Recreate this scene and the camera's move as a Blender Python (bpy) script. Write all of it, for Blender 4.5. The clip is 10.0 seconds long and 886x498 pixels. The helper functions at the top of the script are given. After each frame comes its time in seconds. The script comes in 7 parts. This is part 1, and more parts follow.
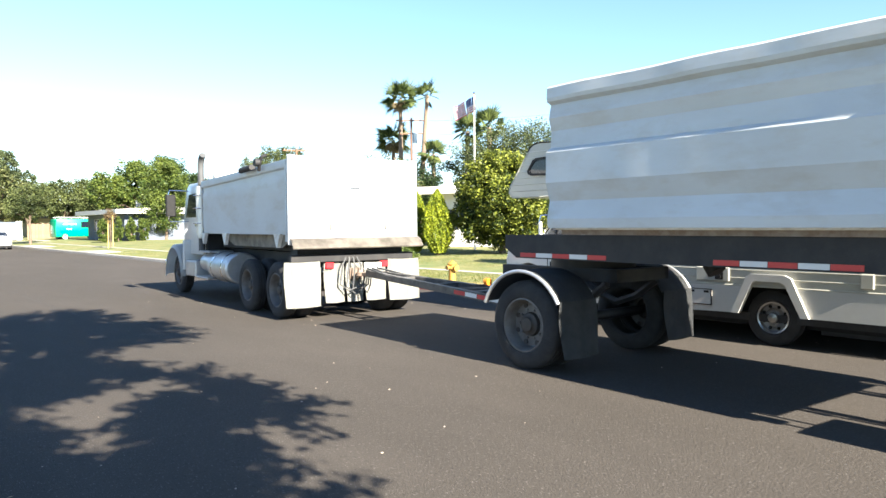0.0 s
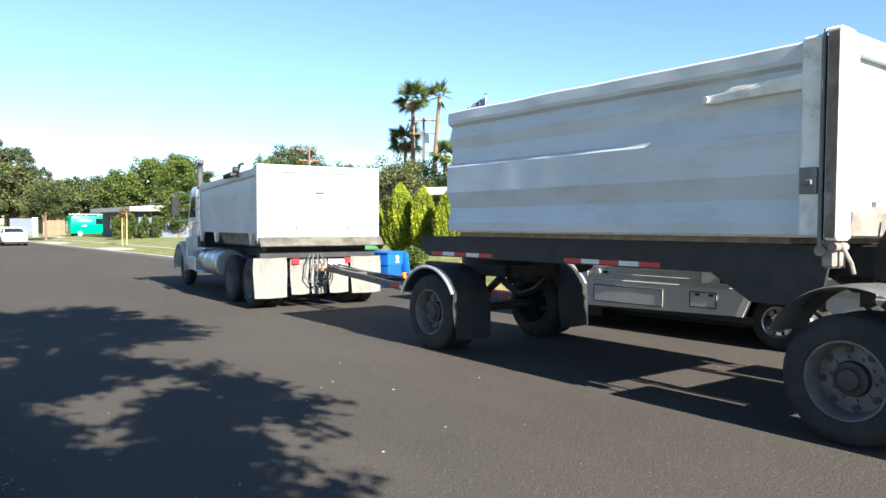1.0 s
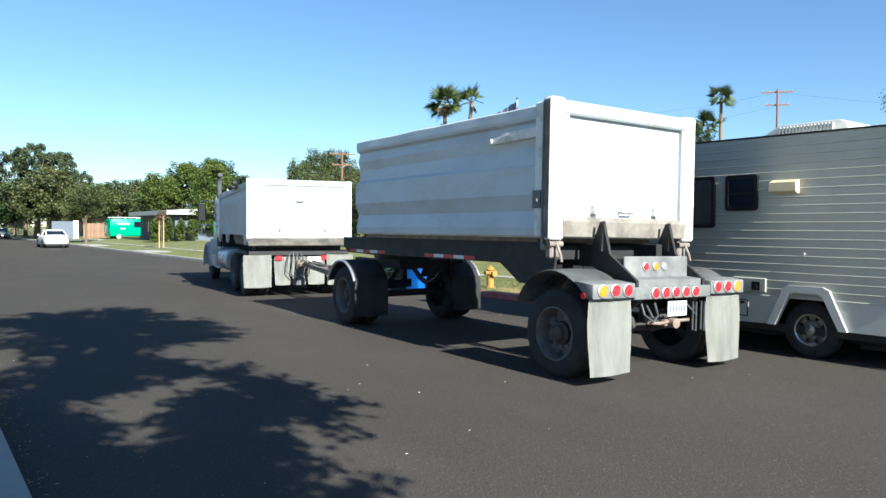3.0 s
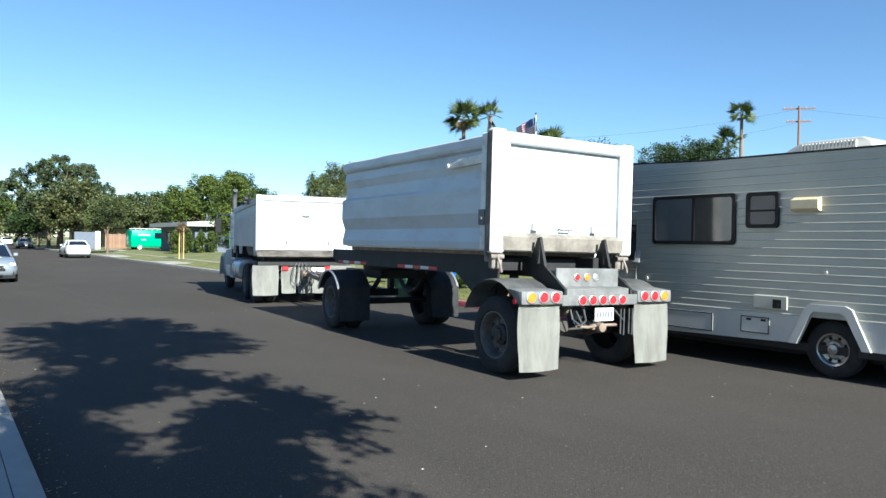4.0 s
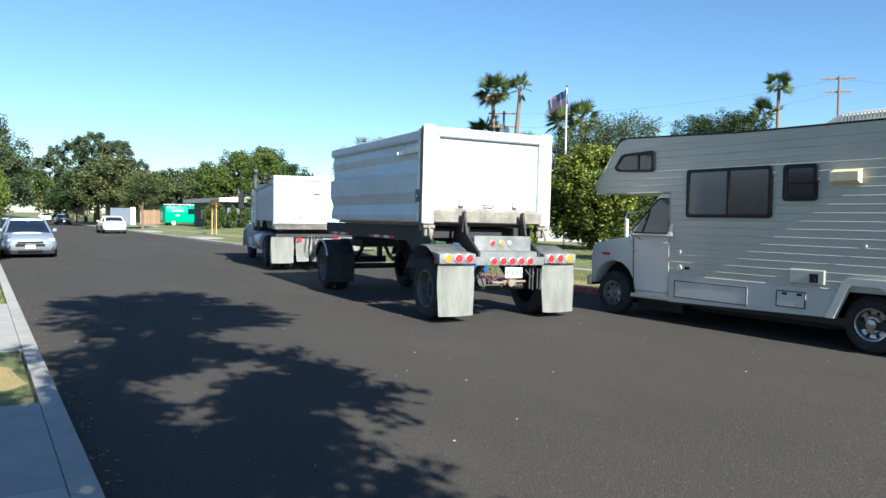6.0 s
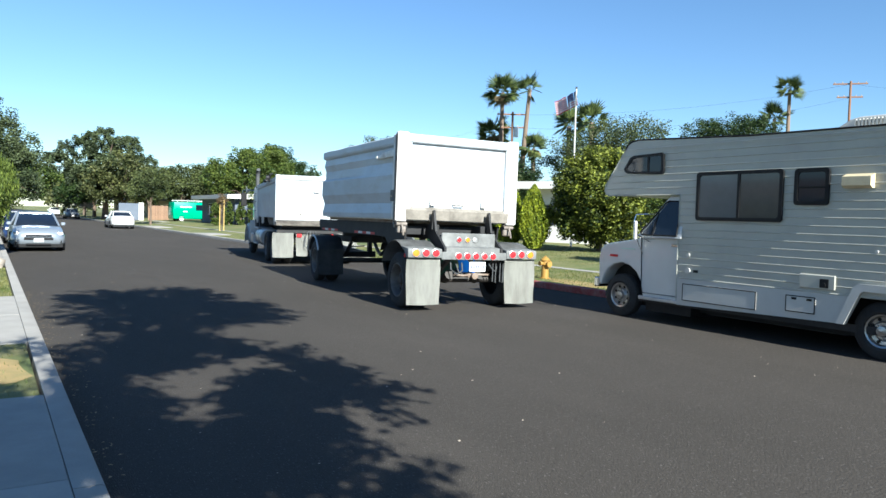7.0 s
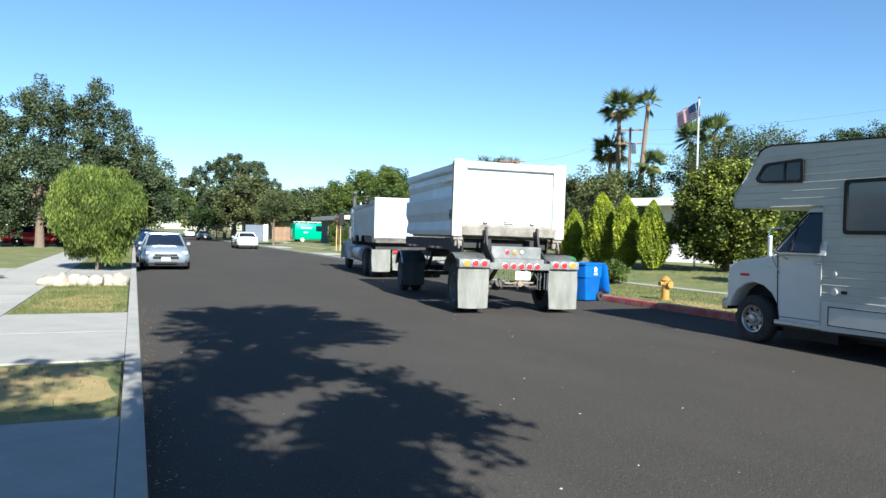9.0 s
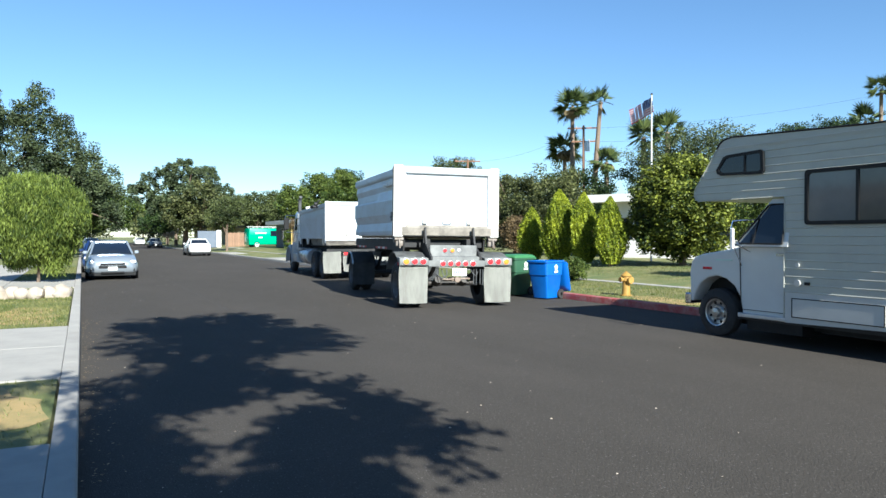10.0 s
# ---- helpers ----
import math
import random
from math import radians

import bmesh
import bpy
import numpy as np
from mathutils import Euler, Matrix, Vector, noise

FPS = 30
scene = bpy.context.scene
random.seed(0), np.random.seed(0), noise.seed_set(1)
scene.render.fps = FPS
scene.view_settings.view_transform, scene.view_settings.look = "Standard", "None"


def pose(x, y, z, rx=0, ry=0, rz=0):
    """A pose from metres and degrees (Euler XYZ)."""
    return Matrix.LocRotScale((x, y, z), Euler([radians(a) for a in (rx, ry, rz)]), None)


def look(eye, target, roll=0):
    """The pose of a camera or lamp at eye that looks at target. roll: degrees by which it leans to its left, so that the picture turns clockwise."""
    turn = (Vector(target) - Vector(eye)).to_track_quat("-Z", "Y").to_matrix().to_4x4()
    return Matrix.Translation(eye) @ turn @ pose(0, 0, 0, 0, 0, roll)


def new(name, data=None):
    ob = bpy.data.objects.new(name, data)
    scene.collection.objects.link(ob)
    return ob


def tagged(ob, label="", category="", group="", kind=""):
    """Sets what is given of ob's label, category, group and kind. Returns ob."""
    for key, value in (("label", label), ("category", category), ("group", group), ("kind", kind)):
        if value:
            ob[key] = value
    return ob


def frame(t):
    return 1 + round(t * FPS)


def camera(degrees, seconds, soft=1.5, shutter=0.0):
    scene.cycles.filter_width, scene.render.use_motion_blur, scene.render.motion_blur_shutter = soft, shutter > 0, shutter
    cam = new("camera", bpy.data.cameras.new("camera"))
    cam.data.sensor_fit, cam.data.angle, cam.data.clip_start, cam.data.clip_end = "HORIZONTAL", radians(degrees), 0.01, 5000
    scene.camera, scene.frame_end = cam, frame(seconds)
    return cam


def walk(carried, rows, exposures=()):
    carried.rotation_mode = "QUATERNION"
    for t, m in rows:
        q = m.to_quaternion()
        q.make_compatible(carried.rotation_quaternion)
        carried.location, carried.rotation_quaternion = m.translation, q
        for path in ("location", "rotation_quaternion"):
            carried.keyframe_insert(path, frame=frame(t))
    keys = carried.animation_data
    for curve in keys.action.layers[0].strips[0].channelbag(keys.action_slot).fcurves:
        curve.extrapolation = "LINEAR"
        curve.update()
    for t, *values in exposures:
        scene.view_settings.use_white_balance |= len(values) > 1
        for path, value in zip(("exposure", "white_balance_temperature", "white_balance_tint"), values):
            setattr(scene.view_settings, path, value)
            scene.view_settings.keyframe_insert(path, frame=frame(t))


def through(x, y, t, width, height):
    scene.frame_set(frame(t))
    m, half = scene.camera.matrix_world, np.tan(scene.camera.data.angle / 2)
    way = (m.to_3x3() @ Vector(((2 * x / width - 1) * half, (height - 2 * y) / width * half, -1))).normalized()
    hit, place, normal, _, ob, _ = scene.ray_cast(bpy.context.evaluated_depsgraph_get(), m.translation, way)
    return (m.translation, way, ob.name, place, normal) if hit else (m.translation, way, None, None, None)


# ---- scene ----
cam = camera(62.9, 10.0)
PATH = [
    (0, (-0.575, -0.215, 1.681), (0.707, 1.318, 1.614), -0.4),
    (0.5, (-0.615, -0.247, 1.711), (0.605, 1.337, 1.659), -1.2),
    (1, (-0.589, -0.352, 1.719), (0.668, 1.202, 1.651), 0.1),
    (1.5, (-0.561, -0.451, 1.742), (0.75, 1.056, 1.637), -0.3),
    (2, (-0.591, -0.488, 1.73), (0.67, 1.064, 1.684), -0.2),
    (2.5, (-0.568, -0.427, 1.717), (0.645, 1.162, 1.649), 0.0),
    (4, (-0.574, -0.417, 1.722), (0.575, 1.22, 1.704), 0.9),
    (4.5, (-0.575, -0.412, 1.719), (0.562, 1.233, 1.71), 0.6),
    (5, (-0.601, -0.413, 1.707), (0.521, 1.242, 1.713), 0.4),
    (5.5, (-0.59, -0.41, 1.711), (0.498, 1.267, 1.639), 0.3),
    (7, (-0.569, -0.365, 1.694), (0.497, 1.325, 1.606), 1.6),
    (7.5, (-0.524, -0.199, 1.676), (0.526, 1.503, 1.691), 0.9),
    (8, (-0.43, -0.054, 1.661), (0.574, 1.676, 1.648), -0.1),
    (8.5, (-0.212, 0.089, 1.662), (0.671, 1.884, 1.654), 0.3),
    (9, (-0.092, 0.178, 1.626), (0.693, 2.017, 1.586), 1.3),
    (9.5, (0.01, 0.36, 1.617), (0.816, 2.19, 1.584), 0.1),
    (10, (0.04, 0.538, 1.605), (0.932, 2.328, 1.57), -0.1),
]
walk(cam, [(t, look(eye, target, roll)) for t, eye, target, roll in PATH],
     [(0.0, 2.54, 5900, 8), (0.5, 2.36, 5600, 8), (1.0, 2.06, 5650, 7), (1.5, 1.86, 5550, 6), (2.0, 1.70, 5450, 5), (2.5, 1.60, 5350, 4), (4.0, 1.50, 5200, 3), (10.0, 1.49, 5200, 3)])

# ---- world, sun, exposure ----
SUN_EL, SUN_DX = 31.0, 0.03
world = bpy.data.worlds.new("sky_world")
scene.world = world
world.use_nodes = True
_wn = world.node_tree.nodes
_sky = _wn.new("ShaderNodeTexSky")
_sky.sky_type = "NISHITA"
_sky.sun_disc = False
_sky.sun_elevation = radians(SUN_EL)
_sky.sun_rotation = radians(180.0)
_sky.air_density, _sky.dust_density, _sky.ozone_density = 1.0, 0.0, 2.2
_bg = _wn["Background"]
_bg.inputs["Strength"].default_value = 0.05
world.node_tree.links.new(_sky.outputs["Color"], _bg.inputs["Color"])
sun = new("sun", bpy.data.lights.new("sun", "SUN"))
sun.data.energy, sun.data.angle, sun.data.color = 5.0, radians(0.53), (1.0, 0.86, 0.67)
sun.matrix_world = look((-SUN_DX * 50, -50, 50 * math.tan(radians(SUN_EL))), (0, 0, 0))


# ---- mesh and material helpers ----
def put(bm, name, material, parent=None, label="", smooth=35):
    """Turns a bmesh into one mesh object."""
    me = bpy.data.meshes.new(name)
    bm.normal_update()
    bm.to_mesh(me)
    bm.free()
    return put_mesh(me, name, material, parent, label, smooth)


def put_mesh(me, name, material, parent=None, label="", smooth=35):
    if smooth:
        me.polygons.foreach_set("use_smooth", [True] * len(me.polygons))
        me.set_sharp_from_angle(angle=radians(smooth))
    if material:
        me.materials.append(material)
    ob = new(name, me)
    if parent:
        ob.parent = parent
    if label:
        ob["label"] = label
    return ob


def part(name, bm, material, parent, label="", smooth=35):
    return put(bm, name, material, parent, label, smooth)


def thing(name, label, category, m=None, group="", kind=""):
    ob = new(name)
    ob.empty_display_size = 0.2
    if m is not None:
        ob.matrix_world = m
    return tagged(ob, label, category, group, kind)


def bm0():
    return bmesh.new()


def box(bm, x0, x1, y0, y1, z0, z1, bev=0.0, m=None, seg=1):
    r = bmesh.ops.create_cube(bm, size=1.0)
    vs = r["verts"]
    for v in vs:
        v.co = Vector(((x0 + x1) / 2 + v.co.x * (x1 - x0), (y0 + y1) / 2 + v.co.y * (y1 - y0), (z0 + z1) / 2 + v.co.z * (z1 - z0)))
        if m is not None:
            v.co = m @ v.co
    if bev:
        es = list({e for v in vs for e in v.link_edges})
        bmesh.ops.bevel(bm, geom=es, offset=bev, segments=seg, affect="EDGES", profile=0.5)
    return bm


def cyl(bm, p0, p1, r0, r1=None, seg=14, caps=True):
    p0, p1 = Vector(p0), Vector(p1)
    r1 = r0 if r1 is None else r1
    q = (p1 - p0).to_track_quat("Z", "Y").to_matrix()
    a = [bm.verts.new(p0 + q @ Vector((r0 * math.cos(6.28319 * i / seg), r0 * math.sin(6.28319 * i / seg), 0))) for i in range(seg)]
    b = [bm.verts.new(p1 + q @ Vector((r1 * math.cos(6.28319 * i / seg), r1 * math.sin(6.28319 * i / seg), 0))) for i in range(seg)]
    for i in range(seg):
        bm.faces.new((a[i], a[(i + 1) % seg], b[(i + 1) % seg], b[i]))
    if caps:
        bm.faces.new(a[::-1])
        bm.faces.new(b)
    return bm


def tube(bm, pts, r, seg=8):
    pts = [Vector(p) for p in pts]
    rings = []
    for i, p in enumerate(pts):
        d = (pts[min(i + 1, len(pts) - 1)] - pts[max(i - 1, 0)]).normalized()
        q = d.to_track_quat("Z", "Y").to_matrix()
        rr = r[i] if isinstance(r, (list, tuple)) else r
        rings.append([bm.verts.new(p + q @ Vector((rr * math.cos(6.28319 * k / seg), rr * math.sin(6.28319 * k / seg), 0))) for k in range(seg)])
    for a, b in zip(rings, rings[1:]):
        # keep the rings from twisting
        s = min(range(seg), key=lambda o: sum((a[k].co - b[(k + o) % seg].co).length for k in range(0, seg, 2)))
        for k in range(seg):
            bm.faces.new((a[k], a[(k + 1) % seg], b[(k + 1 + s) % seg], b[(k + s) % seg]))
    bm.faces.new(rings[0][::-1])
    bm.faces.new(rings[-1])
    return bm


def arc(c, r, a0, a1, n, plane="yz", at=0.0):
    """Points on an arc, angles in degrees."""
    out = []
    for i in range(n + 1):
        a = radians(a0 + (a1 - a0) * i / n)
        u, v = c[0] + r * math.cos(a), c[1] + r * math.sin(a)
        out.append((at, u, v) if plane == "yz" else (u, at, v))
    return out


def prism(bm, poly, lo, hi, axis="x", bev=0.0):
    """Extrudes a polygon given in the two other axes."""
    def at(u, v, w):
        return {"x": (w, u, v), "y": (u, w, v), "z": (u, v, w)}[axis]
    a = [bm.verts.new(at(u, v, lo)) for u, v in poly]
    b = [bm.verts.new(at(u, v, hi)) for u, v in poly]
    n = len(poly)
    fs = [bm.faces.new(a), bm.faces.new(b[::-1])]
    for i in range(n):
        fs.append(bm.faces.new((a[(i + 1) % n], a[i], b[i], b[(i + 1) % n])))
    bmesh.ops.recalc_face_normals(bm, faces=fs)
    if bev:
        es = [e for e in {e for v in a + b for e in v.link_edges}]
        bmesh.ops.bevel(bm, geom=es, offset=bev, segments=2, affect="EDGES", profile=0.5)
    return bm


def lathe(bm, prof, centre=(0, 0, 0), seg=32, axis="x"):
    """Turns a profile of (along the axis, radius) round the axis."""
    c = Vector(centre)
    rings = []
    for w, r in prof:
        ring = []
        for k in range(seg):
            a = 6.2831853 * k / seg
            u, v = r * math.cos(a), r * math.sin(a)
            ring.append(bm.verts.new(c + Vector({"x": (w, u, v), "y": (u, w, v), "z": (u, v, w)}[axis])))
        rings.append(ring)
    fs = []
    for a, b in zip(rings, rings[1:]):
        for k in range(seg):
            fs.append(bm.faces.new((a[k], a[(k + 1) % seg], b[(k + 1) % seg], b[k])))
    bmesh.ops.remove_doubles(bm, verts=[v for r in rings for v in r], dist=1e-5)
    return bm


def sheet(bm, grid, thick=0.0):
    """A skin over rows of points."""
    vs = [[bm.verts.new(p) for p in row] for row in grid]
    fs = []
    for a, b in zip(vs, vs[1:]):
        for i in range(len(a) - 1):
            fs.append(bm.faces.new((a[i], a[i + 1], b[i + 1], b[i])))
    if thick:
        bmesh.ops.solidify(bm, geom=fs, thickness=thick)
    return bm


def loft(bm, sections, caps=True):
    """Closed rings of equal length joined into a hull."""
    rings = [[bm.verts.new(p) for p in s] for s in sections]
    n = len(rings[0])
    fs = []
    for a, b in zip(rings, rings[1:]):
        for i in range(n):
            fs.append(bm.faces.new((a[i], a[(i + 1) % n], b[(i + 1) % n], b[i])))
    if caps:
        fs.append(bm.faces.new(rings[0]))
        fs.append(bm.faces.new(rings[-1]))
    bmesh.ops.recalc_face_normals(bm, faces=fs)
    return bm


def material(name, colour, rough=0.6, metal=0.0, second=None, scale=3.0, amount=0.5, bump=0.0, bump_scale=60.0, third=None, third_scale=0.6,
             coat=0.0, rand=0.0, spec=0.5, stretch=(1, 1, 1), sub=0.0, speck=None):
    """Two scales of variation between base colours, with fine relief."""
    m = bpy.data.materials.new(name)
    m.use_nodes = True
    n, l = m.node_tree.nodes, m.node_tree.links
    b = n["Principled BSDF"]
    b.inputs["Roughness"].default_value = rough
    b.inputs["Metallic"].default_value = metal
    b.inputs["Specular IOR Level"].default_value = spec
    if coat:
        b.inputs["Coat Weight"].default_value = coat
        b.inputs["Coat Roughness"].default_value = 0.05
    tc = n.new("ShaderNodeTexCoord")
    mp = n.new("ShaderNodeMapping")
    mp.inputs["Scale"].default_value = stretch
    l.new(tc.outputs["Object"], mp.inputs["Vector"])
    col = None
    base = n.new("ShaderNodeRGB")
    base.outputs[0].default_value = (*colour, 1)
    col = base.outputs[0]

    def mixed(col, other, sc, lo, hi, amt, detail=5):
        t = n.new("ShaderNodeTexNoise")
        t.inputs["Scale"].default_value = sc
        t.inputs["Detail"].default_value = detail
        t.inputs["Roughness"].default_value = 0.65
        l.new(mp.outputs[0], t.inputs["Vector"])
        r = n.new("ShaderNodeMapRange")
        r.inputs["From Min"].default_value, r.inputs["From Max"].default_value = lo, hi
        r.inputs["To Max"].default_value = amt
        l.new(t.outputs["Fac"], r.inputs["Value"])
        x = n.new("ShaderNodeMix")
        x.data_type = "RGBA"
        l.new(r.outputs[0], x.inputs["Factor"])
        l.new(col, x.inputs["A"])
        x.inputs["B"].default_value = (*other, 1)
        return x.outputs["Result"]

    if second:
        col = mixed(col, second, scale, 0.4, 0.65, amount)
    if third:
        col = mixed(col, third, third_scale, 0.48, 0.7, amount)
    if speck:
        col = mixed(col, speck, 75.0, 0.60, 0.72, 0.7, 2)
        col = mixed(col, tuple(c * 0.12 for c in speck), 48.0, 0.60, 0.75, 0.7, 2)
    if rand:
        oi = n.new("ShaderNodeObjectInfo")
        hs = n.new("ShaderNodeHueSaturation")
        mr = n.new("ShaderNodeMapRange")
        mr.inputs["To Min"].default_value, mr.inputs["To Max"].default_value = 1 - rand, 1 + rand
        l.new(oi.outputs["Random"], mr.inputs["Value"])
        l.new(mr.outputs[0], hs.inputs["Value"])
        l.new(col, hs.inputs["Color"])
        col = hs.outputs[0]
    l.new(col, b.inputs["Base Color"])
    if bump:
        t = n.new("ShaderNodeTexNoise")
        t.inputs["Scale"].default_value = bump_scale
        t.inputs["Detail"].default_value = 4
        l.new(mp.outputs[0], t.inputs["Vector"])
        u = n.new("ShaderNodeBump")
        u.inputs["Strength"].default_value = bump
        u.inputs["Distance"].default_value = 0.02
        l.new(t.outputs["Fac"], u.inputs["Height"])
        l.new(u.outputs[0], b.inputs["Normal"])
    if sub:
        b.inputs["Subsurface Weight"].default_value = sub
    return m


def leaf_material(name, dark, light, scale=0.7, through=0.16):
    """Leaves: hue varies leaf by leaf and over the crown; some light passes through."""
    m = bpy.data.materials.new(name)
    m.use_nodes = True
    n, l = m.node_tree.nodes, m.node_tree.links
    b = n["Principled BSDF"]
    b.inputs["Roughness"].default_value = 0.55
    b.inputs["Specular IOR Level"].default_value = 0.3
    g = n.new("ShaderNodeNewGeometry")
    tc = n.new("ShaderNodeTexCoord")
    t = n.new("ShaderNodeTexNoise")
    t.inputs["Scale"].default_value = scale
    l.new(tc.outputs["Object"], t.inputs["Vector"])
    a = n.new("ShaderNodeMath")
    a.operation = "MULTIPLY_ADD"
    l.new(g.outputs["Random Per Island"], a.inputs[0])
    a.inputs[1].default_value = 0.55
    l.new(t.outputs["Fac"], a.inputs[2])
    r = n.new("ShaderNodeMapRange")
    r.inputs["From Min"].default_value, r.inputs["From Max"].default_value = 0.55, 1.2
    l.new(a.outputs[0], r.inputs["Value"])
    x = n.new("ShaderNodeMix")
    x.data_type = "RGBA"
    x.inputs["A"].default_value, x.inputs["B"].default_value = (*dark, 1), (*light, 1)
    l.new(r.outputs[0], x.inputs["Factor"])
    l.new(x.outputs["Result"], b.inputs["Base Color"])
    tr = n.new("ShaderNodeBsdfTranslucent")
    l.new(x.outputs["Result"], tr.inputs["Color"])
    ms = n.new("ShaderNodeMixShader")
    ms.inputs[0].default_value = through
    l.new(b.outputs[0], ms.inputs[1])
    l.new(tr.outputs[0], ms.inputs[2])
    l.new(ms.outputs[0], n["Material Output"].inputs["Surface"])
    return m


# ---- materials ----
M_ASPHALT = material("asphalt", (0.060, 0.053, 0.046), 0.9, second=(0.080, 0.070, 0.061), scale=0.5, amount=0.5, bump=0.7, bump_scale=130, third=(0.040, 0.036, 0.032), third_scale=0.12, stretch=(1, 0.35, 1), spec=0.12, speck=(0.19, 0.175, 0.16))
M_PATCH = material("asphalt_seal", (0.035, 0.035, 0.036), 0.7, second=(0.06, 0.06, 0.06), scale=3, bump=0.4, bump_scale=90)
M_CONC = material("concrete", (0.36, 0.335, 0.30), 0.85, second=(0.27, 0.255, 0.23), scale=2.2, amount=0.6, bump=0.25, bump_scale=80, third=(0.3, 0.28, 0.25), third_scale=0.5, rand=0.07)
M_REDKERB = material("red_kerb_paint", (0.30, 0.055, 0.05), 0.7, second=(0.36, 0.25, 0.22), scale=5, amount=0.55, bump=0.25, bump_scale=70)
M_GRASS = material("lawn", (0.12, 0.135, 0.036), 0.9, second=(0.25, 0.21, 0.09), scale=1.1, amount=0.75, bump=0.9, bump_scale=55, third=(0.07, 0.12, 0.03), third_scale=0.5)
M_DRY = material("dry_lawn", (0.40, 0.27, 0.11), 0.95, second=(0.17, 0.18, 0.06), scale=1.4, amount=0.8, bump=0.9, bump_scale=60)
M_LEAFLITTER = material("leaf_litter", (0.40, 0.30, 0.16), 0.9, second=(0.2, 0.14, 0.07), scale=14, rand=0.2)
M_STONE = material("pale_stone", (0.38, 0.33, 0.27), 0.85, second=(0.28, 0.22, 0.16), scale=4, amount=0.7, bump=0.6, bump_scale=12, rand=0.12)
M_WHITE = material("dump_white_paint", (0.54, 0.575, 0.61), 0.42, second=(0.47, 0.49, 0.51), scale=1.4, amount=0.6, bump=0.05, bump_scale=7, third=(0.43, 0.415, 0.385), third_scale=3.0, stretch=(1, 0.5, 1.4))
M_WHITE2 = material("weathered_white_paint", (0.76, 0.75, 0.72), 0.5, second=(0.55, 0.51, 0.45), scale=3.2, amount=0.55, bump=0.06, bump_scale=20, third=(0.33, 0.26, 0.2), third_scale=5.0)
M_DUSTY = material("dusty_grey_paint", (0.165, 0.168, 0.165), 0.6, second=(0.085, 0.085, 0.085), scale=5, amount=0.7, bump=0.08, third=(0.26, 0.26, 0.25), third_scale=1.5)
M_SILL = material("scuffed_sill", (0.25, 0.225, 0.19), 0.6, second=(0.07, 0.06, 0.05), scale=3.5, amount=0.7, bump=0.1)
M_GRIME = material("grimy_brown_steel", (0.16, 0.13, 0.105), 0.65, second=(0.07, 0.055, 0.045), scale=6, amount=0.7, bump=0.12, third=(0.34, 0.31, 0.28), third_scale=2.5)
M_CHASSIS = material("chassis_black", (0.011, 0.011, 0.013), 0.65, second=(0.035, 0.032, 0.03), scale=4, amount=0.5, bump=0.1)
M_RUBBER = material("tyre_rubber", (0.016, 0.016, 0.017), 0.85, second=(0.042, 0.040, 0.039), scale=4, amount=0.6, bump=0.25, bump_scale=60)
M_RIM = material("dusty_steel_rim", (0.15, 0.145, 0.14), 0.6, metal=0.3, second=(0.08, 0.07, 0.065), scale=8, amount=0.6)
M_DRAWBAR = material("dusty_black_steel", (0.05, 0.048, 0.046), 0.55, second=(0.14, 0.13, 0.12), scale=4, amount=0.7, bump=0.1)
M_HUB = material("greasy_hub", (0.03, 0.027, 0.025), 0.6, second=(0.07, 0.055, 0.045), scale=9)
M_CHROME = material("chrome", (0.75, 0.75, 0.76), 0.14, metal=1.0, second=(0.55, 0.55, 0.55), scale=9, amount=0.3)
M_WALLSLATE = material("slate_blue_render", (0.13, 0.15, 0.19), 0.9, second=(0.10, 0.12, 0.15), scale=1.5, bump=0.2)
M_RVRIM = material("dull_chrome_wheel_cover", (0.42, 0.42, 0.42), 0.28, metal=0.9, second=(0.25, 0.25, 0.25), scale=8, amount=0.5)
M_ALU = material("dull_aluminium", (0.60, 0.60, 0.60), 0.38, metal=0.7, second=(0.42, 0.41, 0.40), scale=5, amount=0.5, bump=0.05)
M_FLAPW = material("white_mud_flap", (0.40, 0.395, 0.355), 0.7, second=(0.26, 0.255, 0.225), scale=2.0, amount=0.8, bump=0.08, bump_scale=15, stretch=(3, 3, 0.6))
M_FLAPB = material("black_mud_flap", (0.045, 0.048, 0.052), 0.6, second=(0.09, 0.09, 0.09), scale=4, amount=0.6, bump=0.1)
M_RED = material("red_lens", (0.50, 0.012, 0.02), 0.45, second=(0.58, 0.06, 0.06), scale=30, amount=0.5, spec=0.3)
M_AMBER = material("amber_lens", (0.66, 0.19, 0.01), 0.45, second=(0.72, 0.27, 0.03), scale=30, amount=0.5, spec=0.3)
M_TAPEW = material("white_reflective_tape", (0.62, 0.62, 0.62), 0.4)
M_TAPER = material("red_reflective_tape", (0.45, 0.03, 0.03), 0.4)
M_PLATE = material("plate_white", (0.72, 0.72, 0.70), 0.5)
M_INK = material("blue_grey_ink", (0.16, 0.17, 0.24), 0.6)
M_GREYINK = material("grey_print", (0.5, 0.62, 0.55), 0.6)
M_RUST = material("rusty_steel", (0.18, 0.125, 0.09), 0.75, second=(0.30, 0.26, 0.22), scale=7, amount=0.7, bump=0.2)
M_RVWALL = material("rv_siding", (0.43, 0.425, 0.365), 0.38, second=(0.37, 0.36, 0.33), scale=1.3, amount=0.5, bump=0.03, bump_scale=9, third=(0.36, 0.34, 0.30), third_scale=2.5)
M_RVWHITE = material("rv_white_moulding", (0.50, 0.49, 0.46), 0.4, second=(0.42, 0.41, 0.385), scale=2.0, amount=0.5)
